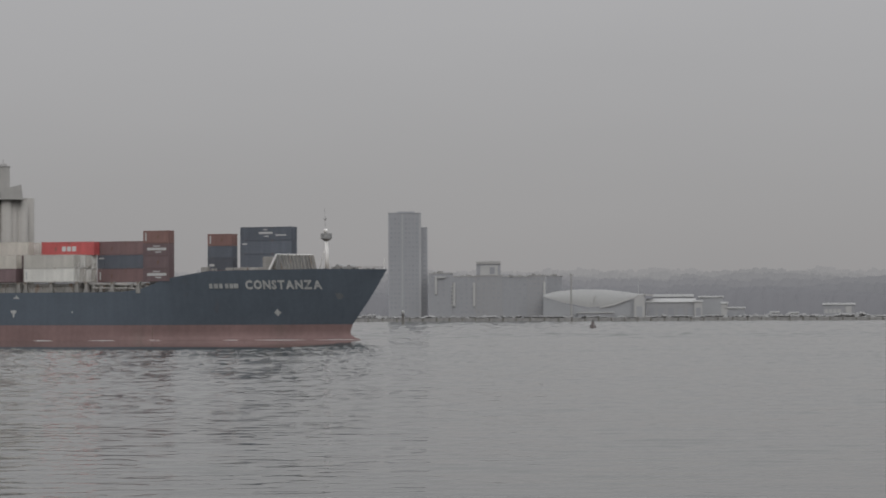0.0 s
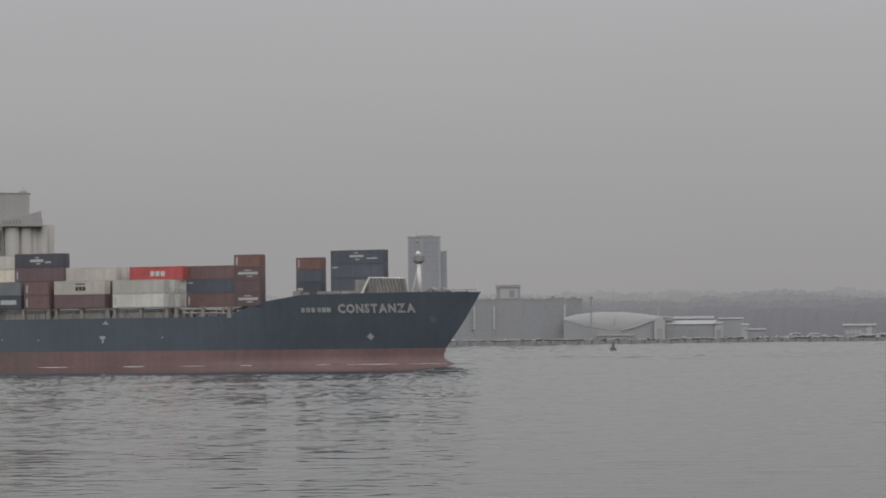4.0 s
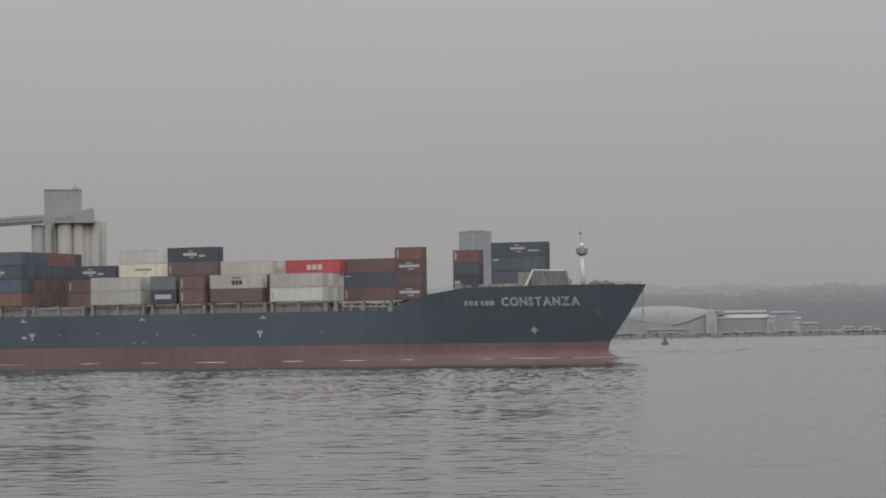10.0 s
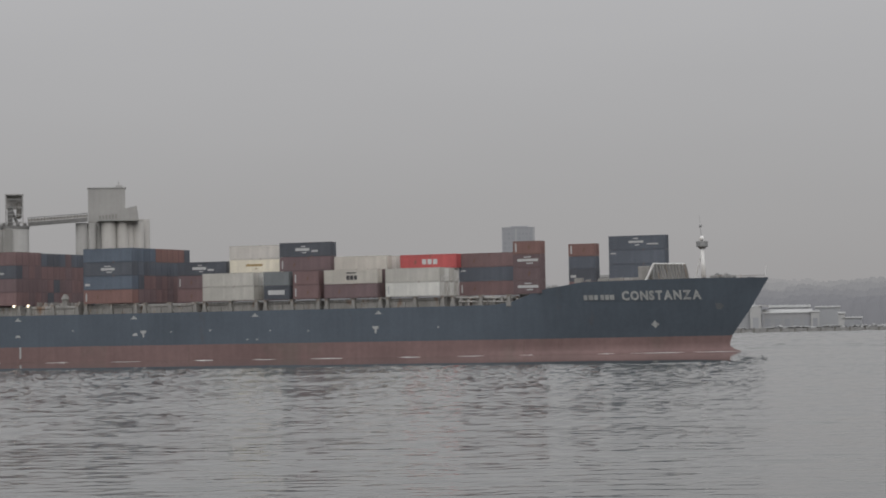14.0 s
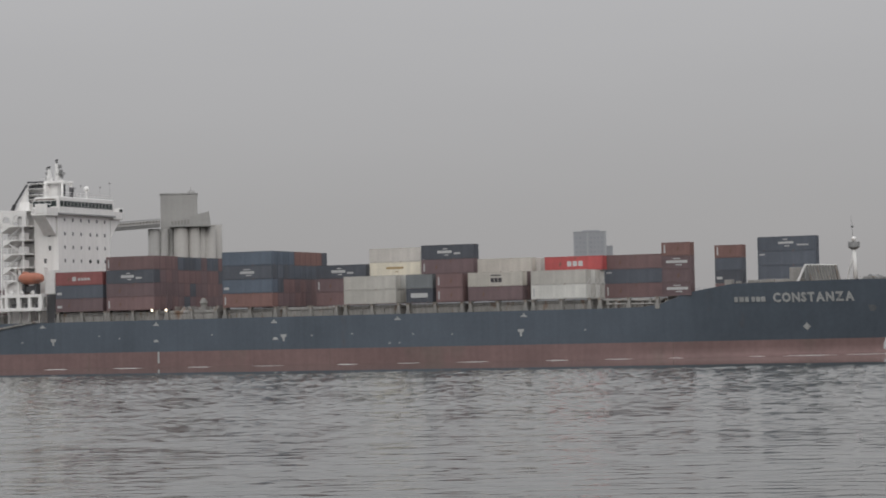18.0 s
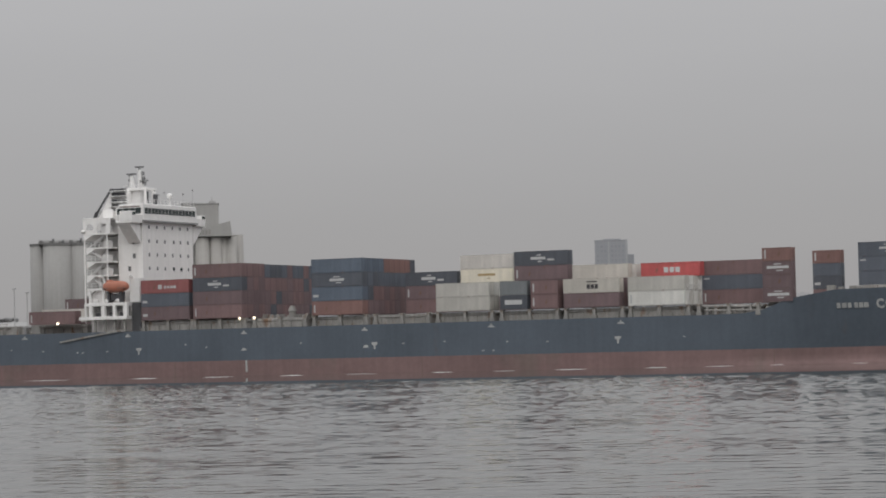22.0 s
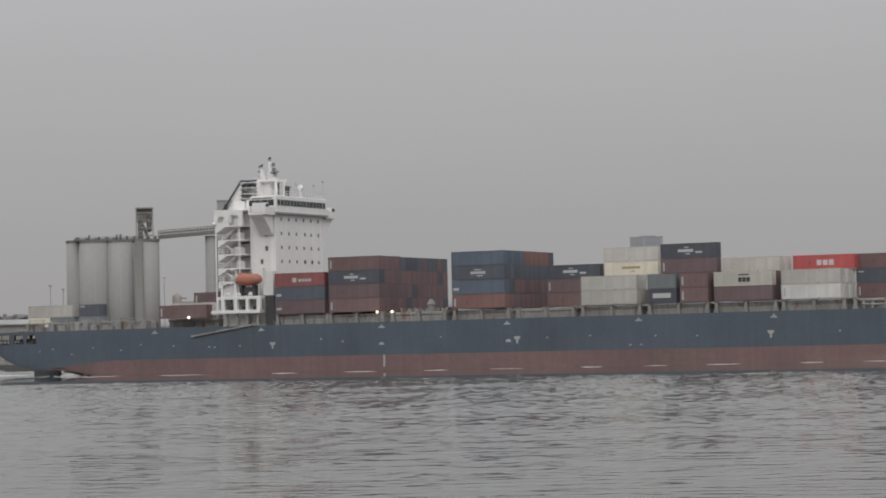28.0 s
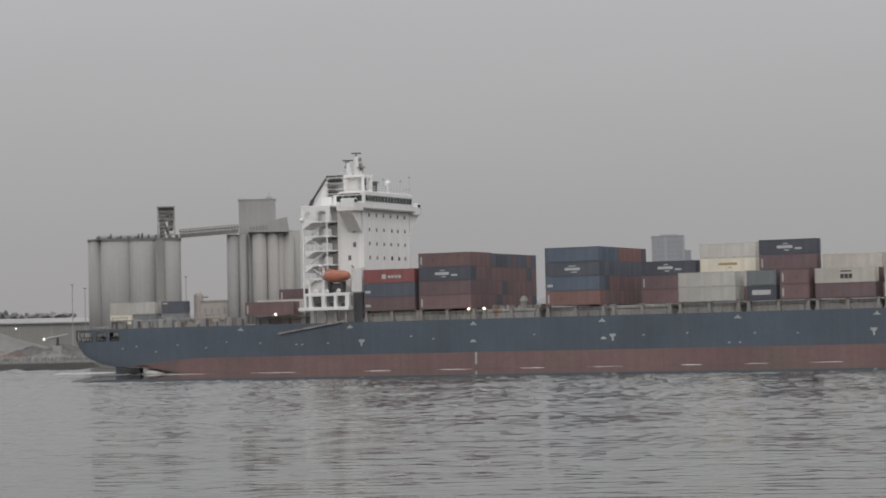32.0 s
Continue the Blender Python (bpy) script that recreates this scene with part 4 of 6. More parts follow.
    for c, r in ((-195.4, 1.0), (-192.4, 1.25)):
        for q in range(12):
            xa, xb = c - r + 2 * r * q / 12, c - r + 2 * r * (q + 1) / 12
            za = 33.0 + 0.9 * r * math.sqrt(max(0.0, 1 - ((xa - c) / r) ** 2))
            zb = 33.0 + 0.9 * r * math.sqrt(max(0.0, 1 - ((xb - c) / r) ** 2))
            box(bm, xa, xb, -13.5, -13.2, (za + zb) / 2, top)
    for xa, xb in ((-197.1, -196.4), (-194.4, -193.65), (-191.15, -190.4)):
        box(bm, xa, xb, -13.5, -13.2, 31.9, top)
    box(bm, -196.4, -194.4, -13.5, -13.2, 31.9, 32.6)
    part("arched_screen", bm, M["white"], ship, "white side screen with two arched openings")
    boxed("screen_roof", M["white"], ship, -197.1, -190.4, -13.5, -4.6, top, top + 0.25, bevel=0.06, label="white roof over the top gallery")
    boxed("upper_screen", M["white"], ship, -194.2, -191.6, -10.2, -9.9, 35.15, 37.0, bevel=0.1, label="white upper side screen")
    bm = bmesh.new()
    bmesh.ops.create_icosphere(bm, subdivisions=2, radius=0.45, matrix=Matrix.Translation((-196.9, -13.9, 32.3)))
    part("side_light", bm, M["white"], ship, "white rounded side-light box", smooth=True)
    boxed("lower_block", M["white"], ship, -196.0, A, -12.6, -4.0, 10.7, 19.9, bevel=0.1, label="white lower deckhouse")
    # boat deck frame with three openings, lifeboat in its davits
    frame_bm = bmesh.new()
    box(frame_bm, -196.7, -185.0, -16.3, -14.2, 13.45, 14.15, bevel=0.05)
    box(frame_bm, -195.4, -184.9, -16.2, -14.3, 16.35, 17.0, bevel=0.05)
    for x0, x1 in ((-195.4, -194.9), (-194.3, -193.55), (-191.3, -190.42), (-188.46, -187.79), (-185.88, -184.9)):
        box(frame_bm, x0, x1, -16.2, -15.4, 14.1, 16.4, bevel=0.05)
    for x in (-194.2, -191.0):
        box(frame_bm, x - 0.2, x + 0.2, -15.9, -15.5, 17.0, 19.9)
    box(frame_bm, -194.4, -190.8, -15.9, -15.5, 19.7, 20.05)
    part("boat_deck", frame_bm, M["white"], ship, "white boat deck frame with openings")
    # grey plate closes the openings; its tone stands for a shaded passage
    boxed("boat_deck_back", M["gallery"], ship, -195.4, -185.2, -14.5, -14.25, 14.1, 16.4, label="grey back plate toned for the passage's shade")
    for x in (-193.2, -189.9, -187.3):
        bm = bmesh.new()
        box(bm, x - 0.2, x + 1.2, -15.0, -14.5, 14.15, 15.0, bevel=0.12)
        box(bm, x - 0.3, x + 1.5, -15.2, -15.1, 15.3, 15.4)
        rod(bm, (x + 1.3, -15.1, 14.1), (x + 0.7, -15.1, 16.4), 0.08, seg=5)
        part("passage_gear", bm, M["dark"], ship, "dark gear seen through the openings")
    for x in (-193.2, -190.8, -188.4, -186.0):
        boxed("boat_deck_leg", M["buff"], ship, x - 0.2, x + 0.2, -15.6, -15.2, 10.7, 13.4)
    bm = bmesh.new()
    bmesh.ops.create_icosphere(bm, subdivisions=4, radius=1.0)
    for v in bm.verts:
        n = (abs(v.co.x) ** 3.2 + abs(v.co.y) ** 2.4 + abs(v.co.z) ** 2.4) ** (1 / 2.8)
        p = v.co / n
        v.co = (-188.3 + 3.0 * p.x, -14.9 + 1.35 * p.y, 20.35 + (1.3 if p.z > 0 else 1.25 - 0.35 * p.x * p.x) * p.z)
    boat = part("lifeboat", bm, M["orange"], ship, "orange enclosed lifeboat", smooth=True)
    boxed("boat_cabin", M["orange"], boat, -190.4, -189.1, -15.5, -14.3, 21.3, 21.85, bevel=0.2)
    boxed("boat_band", M["rust"], boat, -191.0, -185.6, -16.2, -13.6, 20.02, 20.12)
    bm = bmesh.new()
    for x in (-189.9, -186.9):
        box(bm, x - 0.25, x + 0.25, -15.6, -14.0, 17.0, 19.3, bevel=0.05)
    box(bm, -189.7, -187.1, -15.2, -14.6, 17.3, 18.9, bevel=0.3)
    part("boat_cradle", bm, M["dark"], ship, "dark cradle and winch under the lifeboat")
    for x in (-192.0, -184.8):
        bm = bmesh.new()
        rod(bm, (x, -13.0, 17.0), (x, -13.8, 22.2), 0.28, seg=8)
        rod(bm, (x, -13.8, 22.2), (x, -15.4, 22.7), 0.24, seg=8)
        rod(bm, (x, -15.4, 22.7), (x, -15.0, 20.6), 0.08, seg=5)
        part("davit", bm, M["white"], ship, "white boat davit")
    for x in (-192.9, -190.3, -187.6):
        bm = bmesh.new()
        bmesh.ops.create_icosphere(bm, subdivisions=2, radius=0.5, matrix=Matrix.LocRotScale((x, -15.4, 17.4), None, (1.2, 0.8, 0.9)))
        part("raft_canister", bm, M["white_part"], ship, "white life raft canister", smooth=True)
    # plain box added to darken the corner before the deckhouse
    boxed("vent_trunk", M["dark"], ship, -184.7, -182.5, -14.6, -11.8, 10.7, 16.9, bevel=0.08, label="dark box added before the deckhouse")
    boxed("boat_store", M["white_part"], ship, -185.4, -182.9, -14.2, -11.7, 17.0, 22.1, bevel=0.1, label="pale store beside the lifeboat")


accommodation()


def stern_gear():
    # rims, posts and rollers of the mooring ports, and the deck behind them
    for x, w, h in PORTS:
        z0, z1 = PORT_MID - h / 2, PORT_MID + h / 2
        for side in (-1, 1):
            def skin(u, z):
                return Vector((u, side * (breadth(u, z) - 0.02), z))
            xa, xb = x - w / 2, x + w / 2
            bm = bmesh.new()
            ring = [skin(xa, z0), skin(xb, z0), skin(xb, z1), skin(xa, z1)]
            for i in range(4):
                rod(bm, ring[i], ring[(i + 1) % 4], 0.12, seg=8)
            port = part("mooring_port", bm, M["dark"], ship, "dark rounded rim of an open mooring port", smooth=True)
            for k in range(2 if w > 3 else 1):
                u = xa + w * (0.22 + 0.5 * k) if w > 3 else xa + w * 0.5
                bm = bmesh.new()
                for q in (-0.42, 0.42):
                    rod(bm, skin(u + q, z0), skin(u + q, z0 + 0.75), 0.14, seg=8)
                rod(bm, skin(u - 0.7, z0 + 0.1), skin(u + 0.7, z0 + 0.1), 0.16, seg=8)
                part("roller_fairlead", bm, M["dark"], port, "dark twin-roller fairlead on the sill", smooth=True)
            if w > 3:
                rodded("port_post", M["port_inside"], port, skin(xa + w * 0.12, z0), skin(xa + w * 0.12, z1), 0.16)
                rodded("port_post", M["dark"], port, skin(xa + w * 0.5, z0), skin(xa + w * 0.5, z1), 0.12)
    for y in (-6.1, 0.3, 6.7):
        rodded("transom_post", M["hull"], ship, (-252.85, y, 9.1), (-252.85, y, 10.5), 0.22)
    boxed("mooring_deck", M["port_inside"], ship, -252.2, -238.6, -13.9, 13.9, 7.85, 7.98, bevel=0.02, label="greenish-buff mooring deck inside the stern")
    boxed("mooring_bulkhead", M["port_inside"], ship, -238.6, -238.3, -14.4, 14.4, 7.9, 10.4, bevel=0.02, label="greenish-buff bulkhead of the mooring deck")
    for x, y in ((-248.2, -9.0), (-245.0, -10.4), (-249.3, 4.0), (-244.0, 8.0)):
        bm = bmesh.new()
        rod(bm, (x - 1.0, y, 8.75), (x + 1.0, y, 8.75), 0.42, seg=14)
        for q in (-1.0, 0.0, 1.0):
            rod(bm, (x + q - 0.07, y, 8.75), (x + q + 0.07, y, 8.75), 0.68, seg=16)
        box(bm, x - 1.2, x + 1.2, y - 0.45, y + 0.45, 7.95, 8.25)
        part("mooring_winch", bm, M["steel"], ship, "grey mooring winch with flanged drums")
    bm = bmesh.new()
    x = -211.0
    while x > -252:
        b = breadth(x, 10.7) - 0.15
        rod(bm, (x, -b, 10.6), (x, -b, 11.9), 0.06, seg=5)
        x -= 1.2
    part("stern_rail", bm, M["buff"], ship, "thin buff rail round the stern")
    rng = random.Random(21)
    for i in range(16):
        x = -212.5 - i * 2.1
        s = rng.uniform(0.4, 1.0)
        boxed("stern_fitting", M["buff"] if i % 4 else M["steel"], ship, x - s, x + s, -14.2 + rng.uniform(0, 1.5), -12.0, 10.5, 11.1 + rng.uniform(0.3, 1.9), bevel=0.08)
    # a pipe rack and lashing walkway over the mooring deck
    for x0 in (-244.0, -238.2, -232.4, -226.6, -220.8):
        bm = bmesh.new()
        for q in range(4):
            xx = x0 + q * 1.75
            box(bm, xx, xx + 0.22, -13.9, -13.6, 10.5, 12.7)
        box(bm, x0, x0 + 5.5, -14.0, -13.5, 12.35, 12.62)
        box(bm, x0 + 0.4, x0 + 4.4, -13.95, -13.85, 13.1, 13.2)
        rod(bm, (x0 + 0.6, -13.9, 12.6), (x0 + 0.6, -13.9, 13.3), 0.06, seg=5)
        rod(bm, (x0 + 4.2, -13.9, 12.6), (x0 + 4.2, -13.9, 13.3), 0.06, seg=5)
        box(bm, x0 + 1.9, x0 + 3.1, -13.8, -13.2, 10.6, 11.9, bevel=0.1)
        part("lashing_walkway", bm, M["buff"], ship, "buff walkway on posts over the mooring deck")
    # working platform on legs that carries the aftmost boxes
    boxed("aft_platform", M["buff"], ship, -250.0, -222.0, -11.5, 11.5, 10.95, 11.35, bevel=0.05, label="buff raised platform over the mooring deck")
    for x in (-248, -242, -236, -230, -224):
        for y in (-11.0, 11.0):
            boxed("platform_leg", M["buff"], ship, x - 0.3, x + 0.3, y - 0.3, y + 0.3, 10.3, 11.0)
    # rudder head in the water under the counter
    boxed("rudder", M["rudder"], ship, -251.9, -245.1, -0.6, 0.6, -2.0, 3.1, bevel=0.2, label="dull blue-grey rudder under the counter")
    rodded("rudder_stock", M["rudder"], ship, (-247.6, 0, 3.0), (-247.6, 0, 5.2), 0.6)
    boxed("rudder_mark", M["mark"], ship, -249.6, -247.4, -0.66, -0.58, 1.95, 2.15, label="pale mark on the rudder")


stern_gear()


# ---- containers ----
PAINT = {
    "brown": (0.224, 0.148, 0.148), "maroon": (0.196, 0.140, 0.146), "rust": (0.255, 0.150, 0.135), "red": (0.300, 0.115, 0.112), "scarlet": (0.500, 0.110, 0.110),
    "navy": (0.130, 0.146, 0.175), "ink": (0.112, 0.121, 0.142), "blue": (0.132, 0.161, 0.204), "slate": (0.215, 0.230, 0.240),
    "grey": (0.560, 0.540, 0.500), "white": (0.700, 0.690, 0.655), "beige": (0.625, 0.590, 0.535), "cream": (0.790, 0.735, 0.615), "pearl": (0.665, 0.630, 0.590), "green": (0.10, 0.17, 0.15),
}
WORDS = {"brown": "brown", "maroon": "dark maroon", "rust": "rusty orange-brown", "red": "red", "scarlet": "bright red", "navy": "navy-blue", "ink": "dark navy", "blue": "mid-blue",
         "slate": "slate-grey", "grey": "pale grey", "white": "white", "beige": "beige", "cream": "cream", "pearl": "off-white", "green": "dull green"}
for key, c in PAINT.items():
    M["box_" + key] = material("container_paint_" + key, c, 0.55, grain=3.0, vary=0.10, streak=0.08, corrugate=11.0, bump=0.6, wear=(0.20, 0.12, 0.09), wear_amount=0.02 if key not in ("navy", "ink", "blue", "white", "grey", "cream", "pearl", "beige", "slate") else -0.08, wear_scale=0.5, each=0.10)
    M["edge_" + key] = material("container_frame_" + key, tuple(v * 0.85 for v in c), 0.55, grain=4.0, vary=0.15, wear=(0.18, 0.11, 0.08), wear_amount=0.10, wear_scale=1.2)
M["logo"] = material("white_container_mark", (0.50, 0.50, 0.50), 0.6, grain=3, vary=0.1)
M["logo_dark"] = material("dark_container_mark", (0.07, 0.065, 0.07), 0.6, grain=3, vary=0.1)
M["logo_gold"] = material("ochre_container_mark", (0.42, 0.30, 0.14), 0.6, grain=3, vary=0.1)
MESHES = {}
BOXES = []


def box_mesh(key, build):
    if key not in MESHES:
        bm = bmesh.new()
        build(bm)
        bmesh.ops.recalc_face_normals(bm, faces=bm.faces)
        me = bpy.data.meshes.new(key[0])
        bm.to_mesh(me)
        bm.free()
        MESHES[key] = me
    return MESHES[key]


def piece(name, key, mat, build, parent, m=None):
    me = box_mesh((name, *key), build)
    if not me.materials:
        me.materials.append(mat)
    o = new(name, me)
    o.parent = parent
    if m is not None:
        o.matrix_basis = m
    return o


def container(x, row_y, z, long, tall, paint, logo=None, tag=""):
    """One shipping container; x is its after end, row_y its near side, z its floor."""
    L, W, H = long, 2.44, tall
    size = "forty-foot" if L > 8 else "twenty-foot"
    ob = new("shipping_container")
    tagged(ob, f"{WORDS[paint]} corrugated {size} container" + (f" {tag}" if tag else " stowed on deck"), "container", group="containers on the ship")
    ob["home"] = (x, row_y - HALF, z)
    k = (L, H, paint)
    skin, edge = M["box_" + paint], M["edge_" + paint]

    def body(bm):
        box(bm, 0.06, L - 0.06, 0.05, W - 0.05, 0.12, H - 0.06)

    def post(bm):
        box(bm, 0, 0.17, 0, 0.17, 0, H, bevel=0.02)

    def rails(bm):
        for y in (0.02, W - 0.12):
            box(bm, 0.17, L - 0.17, y, y + 0.10, H - 0.12, H - 0.005)
            box(bm, 0.17, L - 0.17, y, y + 0.10, 0.02, 0.18)
        for xx in (0.02, L - 0.12):
            box(bm, xx, xx + 0.10, 0.17, W - 0.17, H - 0.14, H - 0.005)
            box(bm, xx, xx + 0.10, 0.17, W - 0.17, 0.02, 0.18)

    def door(bm):
        box(bm, 0, 0.05, 0.0, 1.02, 0.2, H - 0.18, bevel=0.015)
        for y in (0.26, 0.74):
            rod(bm, (0.08, y, 0.2), (0.08, y, H - 0.18), 0.03, seg=6)
            box(bm, 0.05, 0.12, y - 0.12, y + 0.2, 1.1, 1.18)

    piece("body", k, skin, body, ob)
    piece("frame", k, edge, rails, ob)
    for xx, yy in ((0, 0), (L - 0.17, 0), (0, W - 0.17), (L - 0.17, W - 0.17)):
        piece("corner_post", k, edge, post, ob, pose(xx, yy, 0))
    for yy in (0.18, 1.24):
        piece("door", k, skin, door, ob, pose(L - 0.055, yy, 0))

    def bar(name, mat, x0, x1, z0, z1):
        piece(name, (round(x1 - x0, 2), round(z1 - z0, 2), mat.name), mat, lambda bm: box(bm, 0, x1 - x0, -0.015, 0.03, 0, z1 - z0), ob, pose(x0, 0.02, z0))

    if logo == "ship":      # a word bar with a small stroke above and below
        w = 3.2 if L > 8 else 4.2
        c = L * 0.5 if L > 8 else 3.0
        bar("mark_bar", M["logo"], c - w / 2, c + w / 2, 1.12, 1.62)
        bar("mark_stroke", M["logo"], c - 0.8, c + 0.7, 1.86, 2.06)
        bar("mark_stroke", M["logo"], c - 0.3, c + 1.0, 0.66, 0.88)
    elif logo == "ship_high":
        bar("mark_bar", M["logo"], L * 0.36, L * 0.62, 1.35, 1.75)
        bar("mark_stroke", M["logo"], L * 0.44, L * 0.52, 2.1, 2.3)
        bar("mark_stroke", M["logo"], L * 0.46, L * 0.55, 0.8, 1.0)
        bar("mark_bar", M["logo"], L * 0.68, L * 0.88, 0.95, 1.2)
    elif logo == "ship_low":
        bar("mark_bar", M["logo"], L * 0.31, L * 0.58, 1.15, 1.7)
        bar("mark_stroke", M["logo"], L * 0.42, L * 0.50, 1.95, 2.15)
        bar("mark_stroke", M["logo"], L * 0.44, L * 0.52, 0.68, 0.9)
        bar("mark_bar", M["logo"], L * 0.62, L * 0.74, 0.9, 1.25)
    elif logo == "three":   # three white block shapes
        for q in (0, 1, 2):
            x0 = L * 0.39 + q * 1.18
            bar("mark_shape", M["logo"], x0, x0 + 0.9, 0.8, 1.8)
    elif logo == "line":
        bar("mark_shape", M["logo"], L * 0.36, L * 0.36 + 0.9, 0.85, 1.75)
        for q in range(4):
            bar("mark_bar", M["logo"], L * 0.48 + q * 0.78, L * 0.48 + q * 0.78 + 0.58, 0.95, 1.5)
    elif logo == "dark":
        bar("mark_stroke", M["logo_dark"], L * 0.42, L * 0.61, 2.0, 2.22)
        for q in range(3):
            bar("mark_shape", M["logo_dark"], L * 0.42 + q * 0.82, L * 0.42 + q * 0.82 + 0.66, 0.75, 1.6)
    elif logo == "gold":
        bar("mark_bar", M["logo_gold"], L * 0.33, L * 0.66, 1.4, 1.85)
        bar("mark_stroke", M["logo_gold"], L * 0.5, L * 0.56, 0.8, 0.95)
    elif logo == "panel":
        bar("mark_bar", M["logo"], 1.0, L - 1.1, 0.95, 1.85)
    elif logo == "small":
        bar("mark_bar", M["logo"], 0.35, 1.5, 0.8, 1.3)
    elif logo == "edge":
        bar("mark_stroke", M["logo"], 0.45, 0.75, 0.5, 2.1)
    elif logo == "corner":
        bar("mark_bar", M["logo"], 0.35, 1.5, 2.0, 2.25)
    BOXES.append(ob)
    return ob


ROW = 2.5
H8, H9 = 2.59, 2.79
L40, L20 = 11.55, 5.72
BASE = 13.06


def stack(x, row, paints, long=L40, tall=H9, base=BASE, tier=0, logos={}, tag=""):
    z = base + tier * tall
    for i, p in enumerate(paints):
        container(x, row * ROW, z, long, tall - 0.03, p, logos.get(i), tag)
        z += tall


def cargo():
    rng = random.Random(12)
    mixed = ["brown", "maroon", "maroon", "brown", "ink", "brown", "maroon", "maroon", "maroon", "brown"]
    # forecastle
    stack(-32.3, 6.6, ["navy", "navy", "navy"], tall=2.80, base=15.78, logos={2: "ship_high", 1: "corner"}, tag="in a high forward stack")
    stack(-44.1, 10.4, ["brown", "ink", "navy", "rust"], L20, 2.54, logos={3: "edge", 1: "small"})
    # first full bay: short boxes before long ones
    stack(-46.45, 0.3, ["maroon", "maroon", "maroon", "rust"], L20, 2.54, logos={0: "ship", 2: "ship", 3: "edge"})
    for r, c in ((4, ["brown", "navy", "brown"]), (5, ["maroon", "navy", "brown"])):
        stack(-61.5, r, c, 13.5, tall=2.80, logos={0: "edge", 1: "corner"} if r == 4 else {})
    # white and grey boxes, with a red one above the inner rows
    for r, c in ((0, ["white", "grey"]), (1, ["grey", "white"]), (2, ["white", "grey"]), (3, ["grey", "white"])):
        stack(-73.1, r, c, logos={0: "edge"} if r == 0 else {})
    stack(-73.1, 3, ["scarlet"], 12.1, tier=2, logos={0: "three"})
    # beige boxes
    stack(-86.4, 0, ["maroon", "beige"], logos={1: "dark"})
    stack(-86.4, 1, ["brown", "maroon"])
    stack(-86.4, 2, ["grey", "brown", "beige"])
    stack(-86.4, 4, ["navy", "brown", "pearl"])
    # twenty-footers, with two long boxes above the inner rows
    stack(-93.3, 0, ["brown", "brown"], L20, logos={0: "edge", 1: "edge"})
    stack(-99.8, 0, ["ink", "slate"], L20, logos={0: "panel"})
    stack(-93.3, 1, ["maroon", "brown"], L20)
    stack(-99.8, 1, ["grey", "slate"], L20)
    stack(-99.8, 3, ["brown", "navy", "maroon", "ink"], tall=2.89, logos={2: "edge", 3: "ship_low"})
    # pale bay
    stack(-113.6, 0, ["grey", "grey"])
    stack(-113.6, 1, ["grey", "white"])
    stack(-113.3, 4.6, ["brown", "grey", "cream", "pearl"], tall=2.85, logos={2: "gold"})
    # half-filled bay
    stack(-126.1, 5, ["brown", "maroon", "ink"], logos={2: "ship_low", 1: "edge"})
    stack(-126.1, 6, ["maroon", "brown", "navy"])
    # bay of blues, ten rows across
    for r in range(10):
        if r == 0:
            c, lg = ["rust", "blue", "ink", "blue"], {0: "edge", 1: "small", 2: "ship"}
        else:
            c, lg = [rng.choice(mixed) for _ in range(4)], {}
            c[3] = "blue" if r < 4 else ("rust" if r < 9 else "ink")
            c[2] = rng.choice(["navy", "ink", "navy"])
        stack(-141.3, r, c, tall=2.84, logos=lg)
    # full bay of browns
    for r in range(13):
        if r == 0:
            c, lg = ["brown", "maroon", "ink", "brown"], {0: "edge", 2: "ship_low", 3: "edge"}
        else:
            c, lg = [rng.choice(mixed) for _ in range(4)], {}
            c[3] = "brown" if r < 4 else ("maroon" if r == 8 else rng.choice(["navy", "navy", "ink", "brown"]))
            if r in (2, 6):
                c[2] = "brown"
        stack(-169.0, r, c, tall=2.82 if r < 4 else 2.79, logos=lg)
    # before the accommodation
    for r in range(12):
        c = ["maroon", "navy", "red"] if r == 0 else [rng.choice(mixed) for _ in range(3)]
        stack(-181.5, r, c, logos={2: "line", 0: "small", 1: "small"} if r == 0 else {})
    # abaft it
    stack(-209.4, 0, ["brown"], base=12.78, logos={0: "edge"})
    stack(-209.4, 2, ["pearl"], tall=2.9, base=13.2)
    stack(-209.4, 4.6, ["maroon"], base=12.78)
    stack(-207.7, 4.6, ["maroon"], L20, base=12.78, tier=1, logos={0: "edge"}, tag="on top of another box")
    stack(-237.0, 4.6, ["slate", "ink"], L20, tall=2.6, base=11.38, logos={1: "corner"}, tag="near the stern")
    stack(-249.9, 4.4, ["cream"], L20, tall=2.6, base=11.38, tag="near the stern")
    stack(-243.7, 4.4, ["slate"], L20, tall=2.6, base=11.38, tag="near the stern")
    stack(-249.9, 4.4, ["grey"], tall=2.6, base=11.38, tier=1, tag="over two short ones")


cargo()


# ---- far shore: the waterside quarter ----
def stand(name, bearing, reach, label, category, group="", z=2.2):
    """A thing's base on the far shore; its local x runs to the right across the line of sight, y away."""
    p = polar(bearing, reach, z)
    return empty(name, pose(p.x, p.y, z, 0, 0, -bearing), label, category, group)


def wide(b0, b1, reach):
    return reach * math.tan(radians((b1 - b0) / 2)) * 2


def high(el, reach, base=2.2):
    return 6.74 + reach * math.tan(radians(el)) - base


